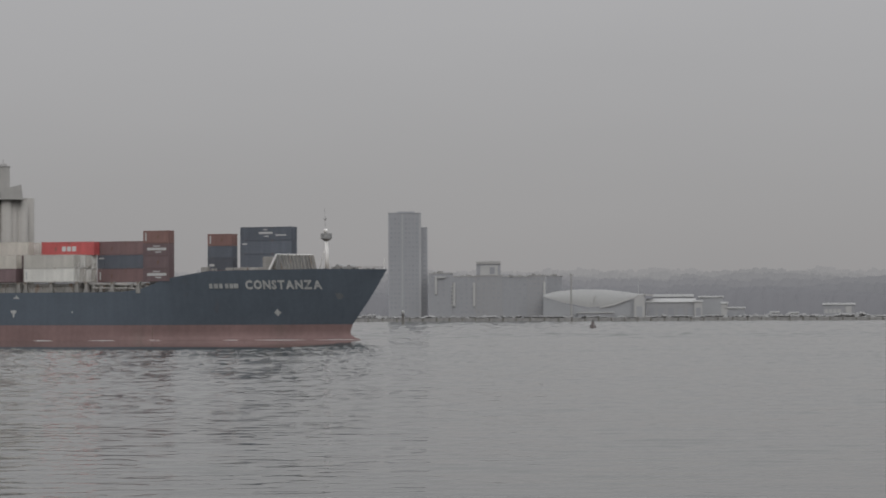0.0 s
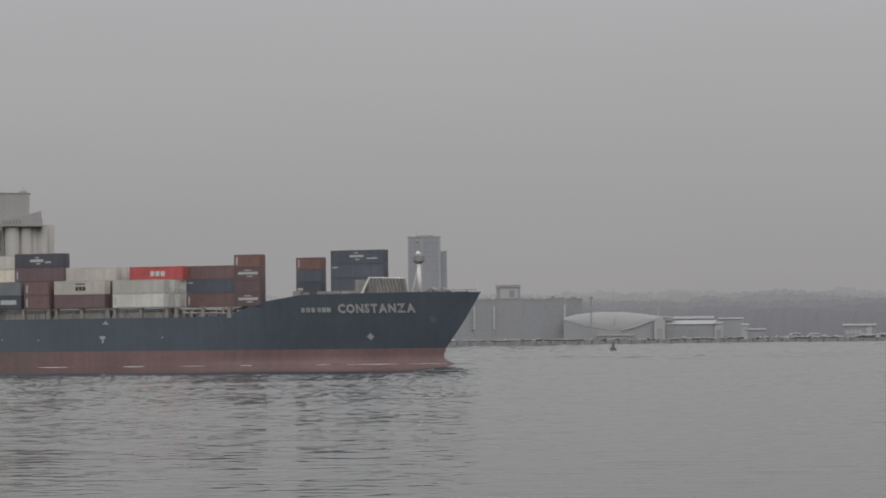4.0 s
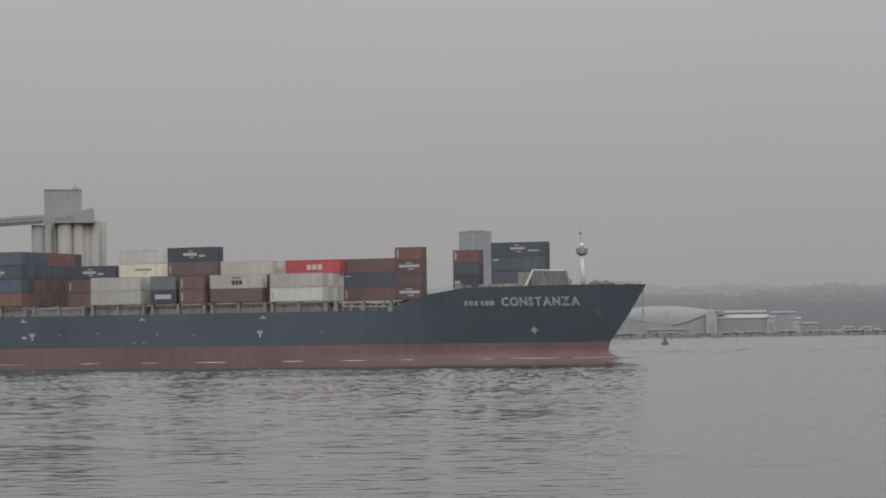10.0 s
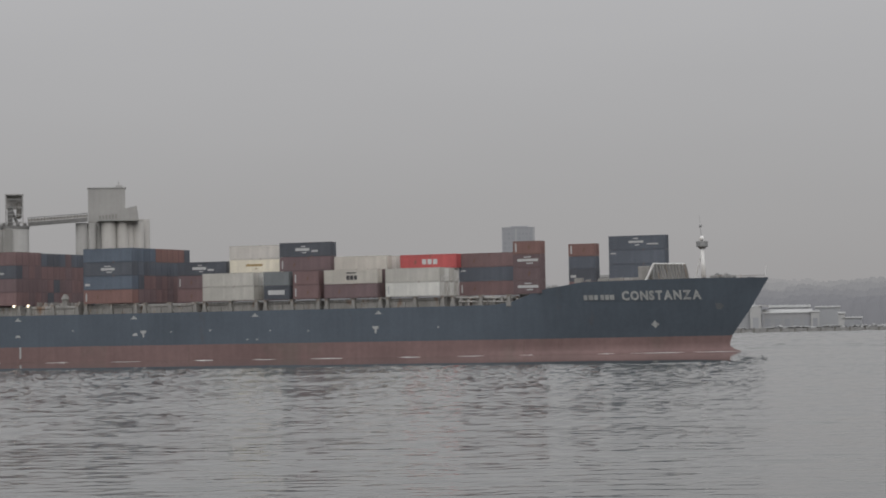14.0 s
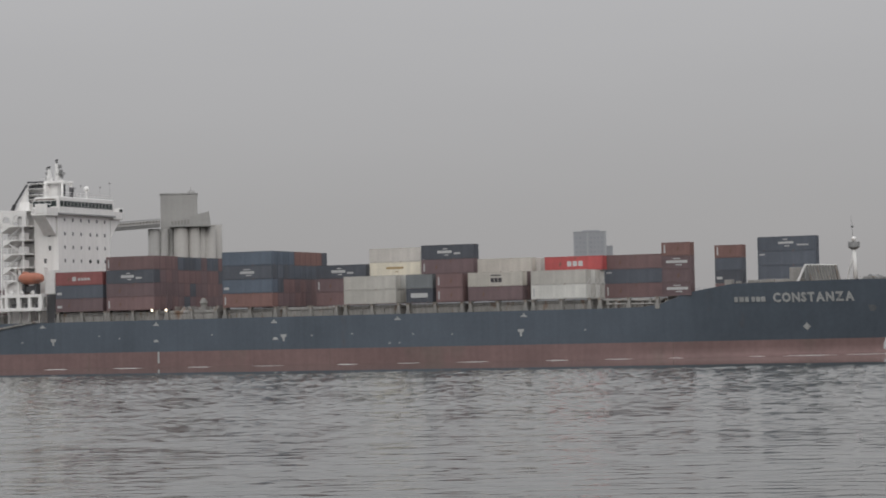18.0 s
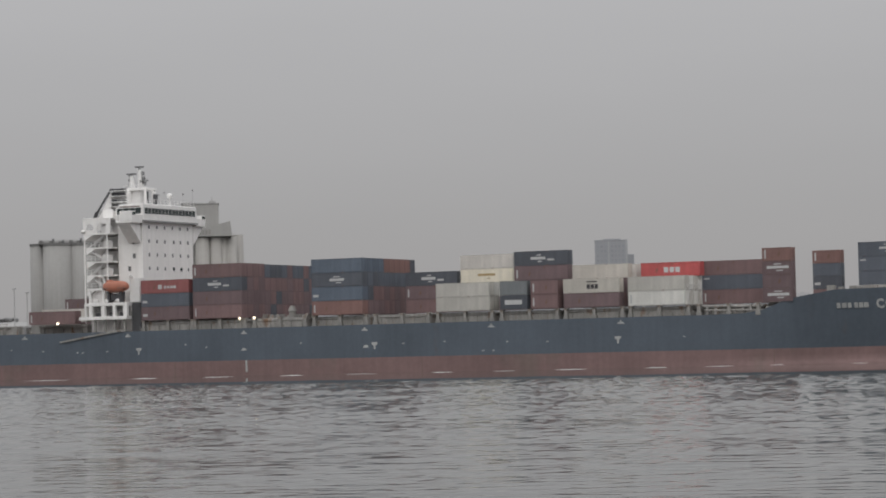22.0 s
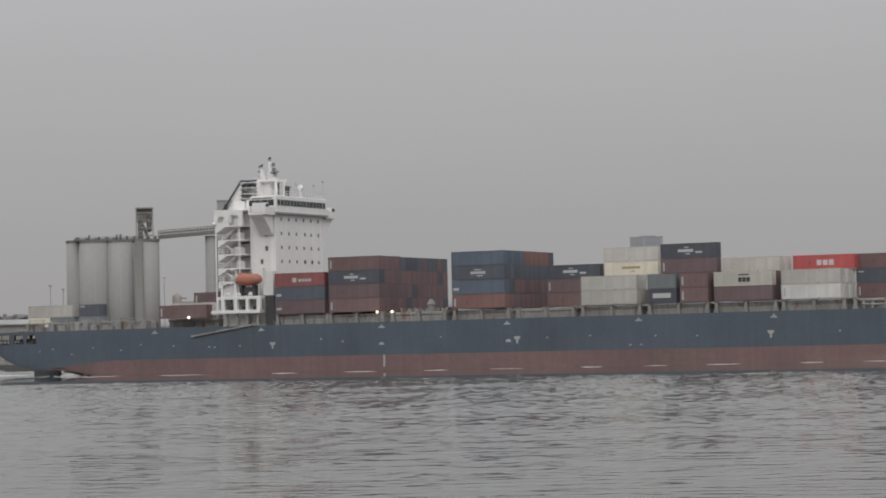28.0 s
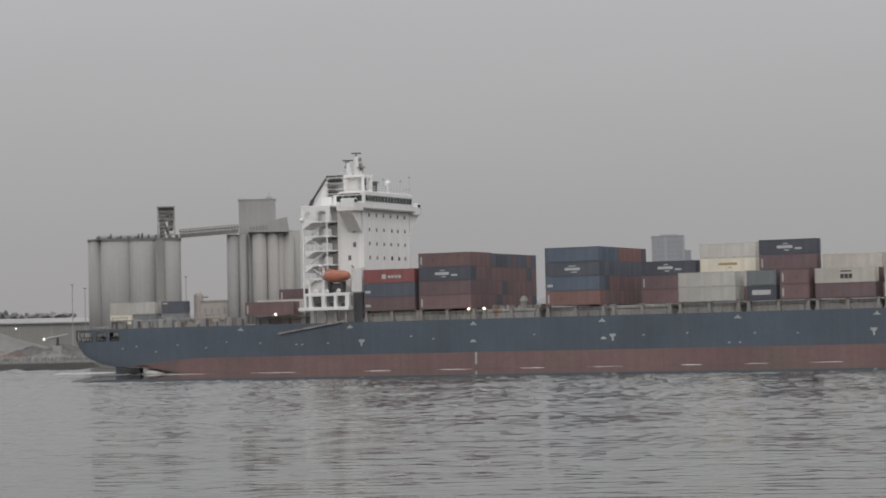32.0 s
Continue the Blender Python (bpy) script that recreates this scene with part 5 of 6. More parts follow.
def windows(parent, x0, x1, y, z0, z1, nx, nz, w, h, mat, name="window"):
    bm = bmesh.new()
    box(bm, -w / 2, w / 2, -0.06, 0.06, -h / 2, h / 2)
    first = None
    for i in range(nx):
        for j in range(nz):
            m = pose(x0 + (x1 - x0) * (i + 0.5) / nx, y, z0 + (z1 - z0) * (j + 0.5) / nz)
            if first is None:
                first = part(name, bm, mat, parent)
                first.matrix_basis = m
            else:
                again(first, m, parent)


def tower_block():
    R = 1800
    t = stand("tower_block", -20.765, R, "tall slab of pale grey flats, haze mixed into its colours", "building")
    w = wide(-21.13, -20.40, R)
    h = high(2.225, R)
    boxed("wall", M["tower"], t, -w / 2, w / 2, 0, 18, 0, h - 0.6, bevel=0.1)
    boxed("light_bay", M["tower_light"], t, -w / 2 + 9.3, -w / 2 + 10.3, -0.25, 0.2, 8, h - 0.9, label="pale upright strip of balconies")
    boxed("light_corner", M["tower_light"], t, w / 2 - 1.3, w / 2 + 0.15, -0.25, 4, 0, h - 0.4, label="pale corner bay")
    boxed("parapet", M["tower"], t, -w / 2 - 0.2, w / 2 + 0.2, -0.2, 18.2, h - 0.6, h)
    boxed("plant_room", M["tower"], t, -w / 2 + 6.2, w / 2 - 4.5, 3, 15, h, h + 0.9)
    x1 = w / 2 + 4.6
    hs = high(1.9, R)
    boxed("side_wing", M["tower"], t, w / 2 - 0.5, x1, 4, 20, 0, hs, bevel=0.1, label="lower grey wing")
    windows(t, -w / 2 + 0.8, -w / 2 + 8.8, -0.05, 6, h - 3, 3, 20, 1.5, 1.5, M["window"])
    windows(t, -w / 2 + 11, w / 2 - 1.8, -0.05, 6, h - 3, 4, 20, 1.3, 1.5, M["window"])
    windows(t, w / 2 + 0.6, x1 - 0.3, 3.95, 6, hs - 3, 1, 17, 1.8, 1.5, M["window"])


tower_block()


def flats(b0, b1, el, R, mat, strips, label, cols, floors, depth=16):
    f = stand("apartment_building", (b0 + b1) / 2, R, label, "building", "waterside flats")
    w, h = wide(b0, b1, R), high(el, R)
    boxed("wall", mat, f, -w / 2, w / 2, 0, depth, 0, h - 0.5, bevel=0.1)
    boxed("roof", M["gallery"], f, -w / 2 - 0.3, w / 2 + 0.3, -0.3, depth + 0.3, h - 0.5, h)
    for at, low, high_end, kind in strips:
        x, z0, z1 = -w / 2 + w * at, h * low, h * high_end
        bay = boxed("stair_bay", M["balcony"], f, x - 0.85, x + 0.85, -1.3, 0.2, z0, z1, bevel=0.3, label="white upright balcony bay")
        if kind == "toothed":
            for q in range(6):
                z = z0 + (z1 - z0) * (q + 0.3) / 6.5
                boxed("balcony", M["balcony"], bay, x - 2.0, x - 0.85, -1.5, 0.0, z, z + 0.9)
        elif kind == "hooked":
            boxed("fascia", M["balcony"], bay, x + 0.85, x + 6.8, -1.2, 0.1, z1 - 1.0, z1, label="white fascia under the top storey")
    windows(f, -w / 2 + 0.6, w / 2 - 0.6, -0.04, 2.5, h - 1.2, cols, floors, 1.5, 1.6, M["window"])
    rng = random.Random(int(abs(b0) * 100))
    for q in range(3):
        x = rng.uniform(-w / 2 + 2, w / 2 - 4)
        boxed("roof_plant", M["gallery"], f, x, x + rng.uniform(1.5, 4), 3, 8, h, h + rng.uniform(0.6, 1.6))
    return f


flats(-20.23, -19.69, 0.87, 1786, M["flats"], ((0.30, 0.52, 0.92, "hooked"),), "grey brick waterside flats with a flat roof", 4, 9)
flats(-19.69, -19.19, 0.80, 1786.3, M["flats"], ((0.06, 0.27, 0.84, "toothed"), (0.95, 0.27, 0.84, "plain")), "grey brick flats with white balcony bays", 4, 8)
pent = flats(-19.19, -18.59, 0.82, 1786.6, M["flats_b"], (), "misty grey flats under a white penthouse", 5, 8)
flats(-18.59, -18.01, 0.79, 1786.9, M["flats"], (), "grey brick flats in a terrace", 5, 8)
flats(-18.01, -17.62, 0.815, 1786.5, M["flats_b"], ((0.95, 0.33, 0.84, "plain"),), "misty grey flats with a white end bay", 4, 8)
flats(-17.60, -17.24, 0.80, 1830, M["flats"], (), "grey flats with roof plant", 4, 8)
boxed("penthouse", M["flats"], pent, -wide(-19.15, -18.61, 1784) / 2, wide(-19.15, -18.61, 1784) / 2, 2, 12, high(0.82, 1784), high(1.06, 1784), bevel=0.2, label="grey penthouse storey")
boxed("penthouse_roof", M["gallery"], pent, -wide(-19.16, -18.60, 1784) / 2, wide(-19.16, -18.60, 1784) / 2, 1.5, 13, high(1.06, 1784), high(1.135, 1784), bevel=0.3, label="grey hipped penthouse roof")
boxed("penthouse_front", M["balcony"], pent, -5.6, 6.4, 1.75, 2.05, high(0.80, 1784), high(1.03, 1784), bevel=0.1, label="white penthouse front")
boxed("penthouse_window", M["window"], pent, 0.8, 4.4, 1.6, 1.8, high(0.84, 1784), high(1.0, 1784))


def arched_hall():
    """A great white roof, swelling in the middle and sweeping down to points at both ends."""
    R = 1775
    t = stand("arched_hall", -16.52, R, "white swelling tent-like roof over a blue-grey hall", "building")
    w = wide(-17.66, -15.38, R)
    n = 40
    verts, faces = [], []
    for i in range(n + 1):
        u = i / n
        x = -w / 2 + w * u
        top = lerp(u, [0, 0.12, 0.35, 0.6, 0.8, 0.93, 1], [18.4, 20.6, 22.0, 21.8, 20.2, 18.8, 18.6])
        low = lerp(u, [0, 0.2, 0.45, 0.65, 0.8, 0.93, 1], [17.0, 12.5, 9.3, 10.4, 14.2, 17.8, 18.2])
        for j in range(7):
            v = j / 6
            verts.append((x, -6 + 16 * v * v, low + (top - low) * math.sin(v * math.pi / 2) - 2.2))
        verts.append((x, 26, top - 4.2))
    for i in range(n):
        for j in range(7):
            a = i * 8 + j
            faces.append((a, a + 8, a + 9, a + 1))
    link_mesh("roof", verts, faces, M["roof_white"], t, "white membrane roof", smooth=True)
    verts = [(-w / 2, -5.6, 0), (w / 2, -5.6, 0), (w / 2, -5.6, 15.8), (w * 0.3, -5.6, 11), (w * 0.12, -5.6, 7.6), (-w * 0.1, -5.6, 6.8), (-w * 0.3, -5.6, 9.8), (-w / 2, -5.6, 14.4)]
    back = [(x, 24, z) for x, _, z in verts]
    k = len(verts)
    link_mesh("hall_wall", verts + back, [tuple(range(k)), tuple(range(2 * k - 1, k - 1, -1))] + [(i, (i + 1) % k, k + (i + 1) % k, k + i) for i in range(k)], M["cladding"], t, "blue-grey clad hall wall")
    verts, faces = [], []
    for i in range(n + 1):
        u = i / n
        x = -w / 2 + w * (0.55 + 0.52 * u)
        z = lerp(u, [0, 0.3, 0.6, 0.85, 1], [9.2, 11.6, 15.8, 18.3, 17.6]) - 2.2
        verts += [(x, -6.6, z - 0.7), (x, -6.6, z + 0.4), (x, 10, z + 0.4)]
    for i in range(n):
        a = 3 * i
        faces += [(a, a + 3, a + 4, a + 1), (a + 1, a + 4, a + 5, a + 2)]
    link_mesh("roof_edge", verts, faces, M["gallery"], t, "grey sweeping roof edge", smooth=True)
    rodded("roof_mast", M["tower_light"], t, (w / 2 - 5, 4, 15), (w / 2 - 5, 4, 26), 0.6, 0.3, 8, label="white roof mast")
    rodded("roof_brace", M["gallery"], t, (-1, -6.2, 10), (0.8, -4.5, 16), 0.25)


arched_hall()


def shed(b0, b1, el, R, depth, wall, roof, label, pitch=1.2, doors=0, base_el=None):
    s = stand("waterside_shed", (b0 + b1) / 2, R, label, "shed", "sheds along the far shore")
    w, h = wide(b0, b1, R), high(el, R)
    e = h - pitch
    boxed("wall", wall, s, -w / 2, w / 2, 0, depth, 0, e)
    verts = [(-w / 2 - 0.5, -0.6, e), (w / 2 + 0.5, -0.6, e), (w / 2 + 0.5, depth / 2, h), (-w / 2 - 0.5, depth / 2, h), (w / 2 + 0.5, depth + 0.6, e), (-w / 2 - 0.5, depth + 0.6, e)]
    verts += [(x, y, z - 0.35) for x, y, z in verts]
    link_mesh("roof", verts, [(0, 1, 2, 3), (3, 2, 4, 5), (6, 9, 8, 7), (9, 11, 10, 8), (0, 6, 7, 1), (5, 4, 10, 11), (0, 3, 9, 6), (3, 5, 11, 9), (1, 7, 8, 2), (2, 8, 10, 4)], roof, s, "shallow pitched roof")
    for q in range(doors):
        x = -w / 2 + w * (q + 0.5) / doors
        boxed("door", M["window"], s, x - w / doors * 0.3, x + w / doors * 0.3, -0.12, 0.05, 0.2, e * 0.62, bevel=0.05)
    return s


def portal():
    """A white round-topped portal at the hall's end."""
    R = 1764
    t = stand("round_portal", -15.52, R, "white round-topped portal at the hall's end", "portal")
    w, h = wide(-15.64, -15.40, R), high(0.36, R)
    r = w / 2
    n, verts, faces = 12, [], []
    for y in (0, 14):
        verts += [(-r, y, 0)] + [(-r * math.cos(math.pi * i / n), y, h - r * 0.8 + 0.8 * r * math.sin(math.pi * i / n)) for i in range(n + 1)] + [(r, y, 0)]
    k = n + 3
    faces = [tuple(range(k)), tuple(range(2 * k - 1, k - 1, -1))] + [(i, k + i, k + (i + 1) % k, (i + 1) % k) for i in range(k)]
    link_mesh("shell", verts, faces, M["balcony"], t)
    boxed("opening", M["cladding"], t, -r * 0.55, r * 0.55, -0.12, 0.3, 0.2, h * 0.5, bevel=0.05, label="grey glazed doorway")


portal()
shed(-15.22, -14.32, 0.375, 1800, 26, M["flats"], M["roof_white"], "long grey shed with a white roof", 1.7, 0)
shed(-15.36, -14.28, 0.28, 1768, 20, M["flats_b"], M["balcony"], "low shed with a broad white roof", 2.4, 5)
shed(-14.30, -14.12, 0.24, 1766, 9, M["balcony"], M["roof_white"], "small white lean-to beside the shed", 1.0, 1)
shed(-14.20, -13.66, 0.335, 1812, 18, M["cladding"], M["roof_white"], "misty grey workshop with a thin pale roof", 0.9, 0)
shed(-13.70, -13.56, 0.20, 1764, 8, M["balcony"], M["roof_white"], "small pale rounded store", 1.2, 0)
shed(-13.62, -13.18, 0.085, 1764, 9, M["flats"], M["roof_white"], "low grey boat store with a pale roof", 0.8, 2)
shed(-12.62, -12.42, -0.02, 1766, 7, M["flats_b"], M["roof_white"], "tiny pale hut on the shore", 0.6, 0)
hut = shed(-11.46, -10.76, 0.165, 1775, 12, M["flats"], M["roof_white"], "white-roofed pavilion on the shore", 1.2, 0)
windows(hut, -10, 1.5, -0.06, 2.0, 6.0, 4, 1, 2.2, 2.6, M["balcony"], "white_panel")
boxed("bay", M["balcony"], hut, 4.5, 8.5, -0.8, 0.2, 1.0, 7.2, bevel=0.1, label="white square bay")
shed(-9.2, -8.7, 0.02, 1780, 10, M["flats_b"], M["roof_white"], "low buff cabin by the shore", 0.8, 1)
shed(-12.2, -12.0, -0.03, 1770, 8, M["balcony"], M["roof_white"], "small white cabin by the shore", 0.6, 0)
shed(-16.9, -16.1, -0.02, 1765, 8, M["flats"], M["gallery"], "low dark quay building", 0.5, 3)


def shore_scrub():
    """Bare scrub and low trees along the far shore, in front of and between the buildings."""
    rng = random.Random(17)
    verts, faces = [], []
    b = -23.0
    while b < -6.5:
        r = 1752 + rng.uniform(-4, 3)
        dense = 1.0 if b > -13.3 or b < -17.5 else 0.55
        h = rng.uniform(1.2, 3.4) * (0.7 + 0.5 * noise.noise((b * 2.3, 0, 4))) * (1.5 if b > -12.9 else 1.0)
        if rng.random() < dense:
            c0 = polar(b, r, 2.2)
            for _ in range(5):
                s = len(verts)
                w = rng.uniform(1.2, 2.6)
                x, y, z = c0.x + rng.uniform(-3, 3), c0.y + rng.uniform(-2, 2), c0.z + rng.uniform(0, h * 0.6)
                for q in range(6):
                    a = q * math.pi / 3 + rng.random()
                    verts.append((x + w * math.cos(a), y + w * math.sin(a), z + rng.uniform(-0.3, 0.5)))
                verts += [(x, y, z + h * 0.45), (x, y, z - h * 0.5)]
                for q in range(6):
                    faces += [(s + q, s + (q + 1) % 6, s + 6), (s + (q + 1) % 6, s + q, s + 7)]
        b += math.degrees(3.0 / 1752)
    ob = link_mesh("shore_scrub", verts, faces, M["leaf"])
    tagged(ob, "bare winter scrub along the far shore", "scrub", kind="stuff")


shore_scrub()


def small_boats():
    rng = random.Random(4)
    for b, s in ((-19.95, 5), (-19.3, 6), (-18.9, 5), (-20.95, 8), (-15.35, 9), (-14.6, 5), (-13.0, 6), (-12.45, 5), (-11.0, 7), (-10.1, 5), (-9.5, 6), (-17.9, 5)):
        p = polar(b, 1728)
        ob = empty("moored_boat", pose(p.x, p.y, 0, 0, 0, -b + rng.uniform(-12, 12)), "small white boat moored along the far shore", "boat", "moored boats")
        verts, faces = [], []
        for x, w, k in ((-s / 2, .7, -.1), (-s / 4, 1.1, -.3), (s / 4, 1.0, -.3), (s / 2.3, .5, 0), (s / 2, .05, .3)):
            verts += [(x, -w, 1.0), (x, -w * .6, k), (x, w * .6, k), (x, w, 1.0)]
        for i in range(4):
            a = 4 * i
            faces += [(a, a + 4, a + 5, a + 1), (a + 1, a + 5, a + 6, a + 2), (a + 2, a + 6, a + 7, a + 3), (a, a + 3, a + 7, a + 4)]
        faces.append((0, 1, 2, 3))
        link_mesh("hull", verts, faces, M["balcony"], ob)
        boxed("cabin", M["balcony"], ob, -s * .2, s * .12, -.6, .6, 1.0, 2.2, bevel=.1)


small_boats()


def sea_wall():
    """The far sea wall's stone blocks and the row of timber piles before it."""
    rng = random.Random(2)
    bm = bmesh.new()
    box(bm, -2.4, 2.4, -0.7, 0.7, 0, 1.0, bevel=0.12)
    wall = tagged(new("sea_wall"), "dark stone sea wall with timber piles", "wall", kind="structure")
    block = part("stone", bm, M["wall_stone"], wall)
    block.matrix_basis = pose(*polar(-21.6, SHORE - 18), 0, 0, 0)
    b = -22.4
    n = 0
    while b < -6:
        p = polar(b, SHORE - 17)
        again(block, Matrix.LocRotScale((p.x, p.y, -0.4), Euler((0, 0, radians(-b))), (1.0, 1.0, rng.uniform(2.0, 3.0))), wall)
        n += 1
        b += math.degrees(4.85 / SHORE)
    bm = bmesh.new()
    rod(bm, (0, 0, -1), (0, 0, 2.7), 0.55, 0.5, 8)
    pile = part("pile", bm, M["timber"], wall)
    pile.matrix_basis = pose(*polar(-21.9, SHORE - 22), 0, 0, 0)
    b = -21.9
    while b < -8:
        b += math.degrees(rng.uniform(8.5, 10) / SHORE)
        p = polar(b, SHORE - 21)
        again(pile, Matrix.LocRotScale((p.x, p.y, 0), None, (1, 1, rng.uniform(0.8, 1.15))), wall)


def markers():
    p = polar(-16.56, 1020)
    b = empty("buoy", pose(*p), "red channel buoy with a stout top", "buoy")
    bm = bmesh.new()
    rod(bm, (0, 0, -0.4), (0, 0, 1.1), 1.35, 1.25, 16)
    part("float", bm, M["buoy"], b, smooth=False)
    bm = bmesh.new()
    for q in range(4):
        a = q * math.pi / 2
        rod(bm, (0.9 * math.cos(a), 0.9 * math.sin(a), 1.0), (0.3 * math.cos(a), 0.3 * math.sin(a), 2.6), 0.09, seg=6)
    rod(bm, (0, 0, 1.0), (0, 0, 2.4), 0.55, 0.35, 10)
    part("cage", bm, M["buoy"], b, "open cage")
    bm = bmesh.new()
    rod(bm, (0, 0, 2.5), (0, 0, 3.3), 0.35, 0.25, 10)
    part("lantern", bm, M["dark"], b, "dark lantern")
    p = polar(-20.81, 1350)
    b = empty("beacon_post", pose(*p), "dark pile beacon with a white light on top", "beacon")
    rodded("pile", M["timber"], b, (0, 0, -1), (0, 0, 6.2), 0.75, 0.6, 10)
    boxed("platform", M["dark"], b, -1.2, 1.2, -1.2, 1.2, 4.8, 5.1)
    bm = bmesh.new()
    bmesh.ops.create_icosphere(bm, subdivisions=2, radius=0.95, matrix=Matrix.Translation((0, 0, 6.7)))
    part("light", bm, M["balcony"], b, "white light housing", smooth=True)
    p = polar(-17.04, 1752, 2.2)
    b = empty("flagpole", pose(*p), "tall dark pole on the far quay", "pole")
    rodded("pole", M["gallery"], b, (0, 0, 0), (0, 0, high(0.83, 1752)), 0.75, 0.5, 8)
    boxed("cap", M["gallery"], b, -1.2, 1.2, -0.6, 0.6, high(0.80, 1752), high(0.84, 1752), bevel=0.2)


markers()


# ---- near dockside: grain silos ----
QR = 930.0
silo_group = 0


def dock(bearing, reach, label, category, name, group="", z=3.0):
    p = polar(bearing, reach, z)
    return empty(name, pose(p.x, p.y, z, 0, 0, -bearing), label, category, group)


def silo(bearing, reach, radius, el, mat, label, cap=True):
    s = dock(bearing, reach, label, "silo", "grain_silo", "grain silos on the dockside")
    h = high(el, reach, 3.0)
    bm = bmesh.new()
    bmesh.ops.create_cone(bm, cap_ends=True, segments=28, radius1=radius, radius2=radius, depth=h, matrix=Matrix.Translation((0, 0, h / 2)))
    part("shell", bm, mat, s, smooth=False)
    s.children[0].data.polygons.foreach_set("use_smooth", [abs(p.normal.z) < 0.5 for p in s.children[0].data.polygons])
    if cap:
        bm = bmesh.new()
        bmesh.ops.create_cone(bm, cap_ends=True, segments=28, radius1=radius + 0.15, radius2=radius + 0.15, depth=0.9, matrix=Matrix.Translation((0, 0, h + 0.2)))
        part("rim", bm, M["roof_steel"], s, "dark roof rim")
    return s


def silos():
    # western group: a front rank of three and the end of the rank behind
    for b, r in ((-33.085, 5.5), (-32.51, 5.6), (-31.965, 5.05)):
        silo(b, QR + r - 4.72, r, 2.375, M["concrete_grey"], "pale grey round concrete grain silo")
    for b in (-33.42, -32.86, -32.30):
        silo(b, QR + 10.5, 4.72, 2.375, M["concrete_grey"], "pale grey round concrete grain silo, rear rank", cap=True)
    roof = dock(-32.5, QR, "dark conveyor deck with vents on the silo roof", "conveyor", "silo_roof_conveyor")
    z = high(2.375, QR, 3.0) + 0.55
    boxed("deck", M["roof_steel"], roof, -16.5, 14, -1.5, 9, z, z + 0.35)
    boxed("conveyor", M["gallery"], roof, -16.8, 8, 2, 5, z + 0.35, z + 1.2, bevel=0.1)
    for x in (-16.2, -12.8, -9.4, -5.6, -3.0, 4.4, 6.9, 9.2, 11.6):
        boxed("hopper", M["roof_steel"], roof, x, x + 1.3, 0.2, 1.6, z + 0.35, z + 1.1 + 0.5 * abs(math.sin(x)), bevel=0.15, label="dark hopper on the conveyor deck")
    bm = bmesh.new()
    for i in range(24):
        x = -16.3 + i * 1.27
        rod(bm, (x, -1.2, z + 0.3), (x, -1.2, z + 1.4), 0.06, seg=5)
    box(bm, -16.4, 13.6, -1.25, -1.15, z + 1.3, z + 1.42)
    part("rail", bm, M["gallery"], roof, "thin roof rail")
    for x, h in ((-11.3, 2.6), (-7.8, 1.8), (-1.4, 2.6), (-0.1, 2.9), (2.2, 2.1)):
        rodded("vent", M["dark"], roof, (x, 0, z), (x, 0, z + 0.75 * h), 0.38, 0.34, 8, label="dark roof vent")
    # elevator head on the roof
    h0, h1 = high(2.40, QR, 3.0), high(3.10, QR, 3.0)
    el = dock(-31.97, QR, "grain elevator with an open lattice head and dark machinery", "grain elevator", "grain_elevator")
    # added box in a darker tone, drawn for the shadow stripe down the silo
    boxed("casing", M["dock_wall"], el, -3.6, -0.9, -5.6, -3.0, 0, high(2.36, QR, 3.0), bevel=0.1, label="dark-toned box for the shadow stripe on the silo front")
    bm = bmesh.new()
    for x in (-3.0, 3.0):
        for y in (-2.5, 2.5):
            box(bm, x - 0.22, x + 0.22, y - 0.22, y + 0.22, h0, h1)
    for q in range(4):
        zz = h0 + (h1 - h0) * (q + 0.6) / 4.2
        for y in (-2.5, 2.5):
            box(bm, -3, 3, y - 0.12, y + 0.12, zz, zz + 0.22)
        rod(bm, (-3, -2.5, zz - 1.8), (3, -2.5, zz), 0.1, seg=5)
    part("lattice", bm, M["gallery"], el, "grey lattice frame")
    boxed("roof", M["gallery"], el, -3.3, 3.3, -2.8, 2.8, h1, h1 + 0.4)
    boxed("machine", M["roof_steel"], el, -2.4, -0.6, -1.8, 1.6, h0, h0 + 7.2, bevel=0.2, label="grey elevator leg")
    boxed("machine", M["timber"], el, 0.7, 2.6, -1.6, 1.6, h0 + 3.0, h0 + 9.0, bevel=0.5, label="dark drive head")
    rodded("chute", M["roof_steel"], el, (1.6, -1.0, h0), (-1.6, -1.0, h0 + 7.6), 0.55, seg=8)
    boxed("panel", M["concrete"], el, -2.9, 2.9, 2.3, 2.6, h0 + 6.5, h1, label="pale back panel")
    # bridge between the groups
    br = dock(-31.02, QR + 2, "long conveyor bridge between the silo groups", "conveyor bridge", "conveyor_bridge")
    za, zb = high(2.47, QR, 3.0), high(2.56, QR, 3.0)
    xa, xb = -10.6, 10.6
    verts = []
    for x, zz in ((xa, za), (xb, zb)):
        verts += [(x, -1.6, zz - 0.7), (x, 1.6, zz - 0.7), (x, 1.6, zz + 0.6), (x, -1.6, zz + 0.6)]
    link_mesh("girder", verts, [(0, 1, 5, 4), (1, 2, 6, 5), (2, 3, 7, 6), (3, 0, 4, 7), (0, 3, 2, 1), (4, 5, 6, 7)], M["roof_steel"], br, "dark bridge girder")
    verts = []
    for x, zz in ((xa, za), (xb, zb)):
        verts += [(x, -1.42, zz + 0.75), (x, -1.38, zz + 0.75), (x, -1.38, zz + 1.8), (x, -1.42, zz + 1.8)]
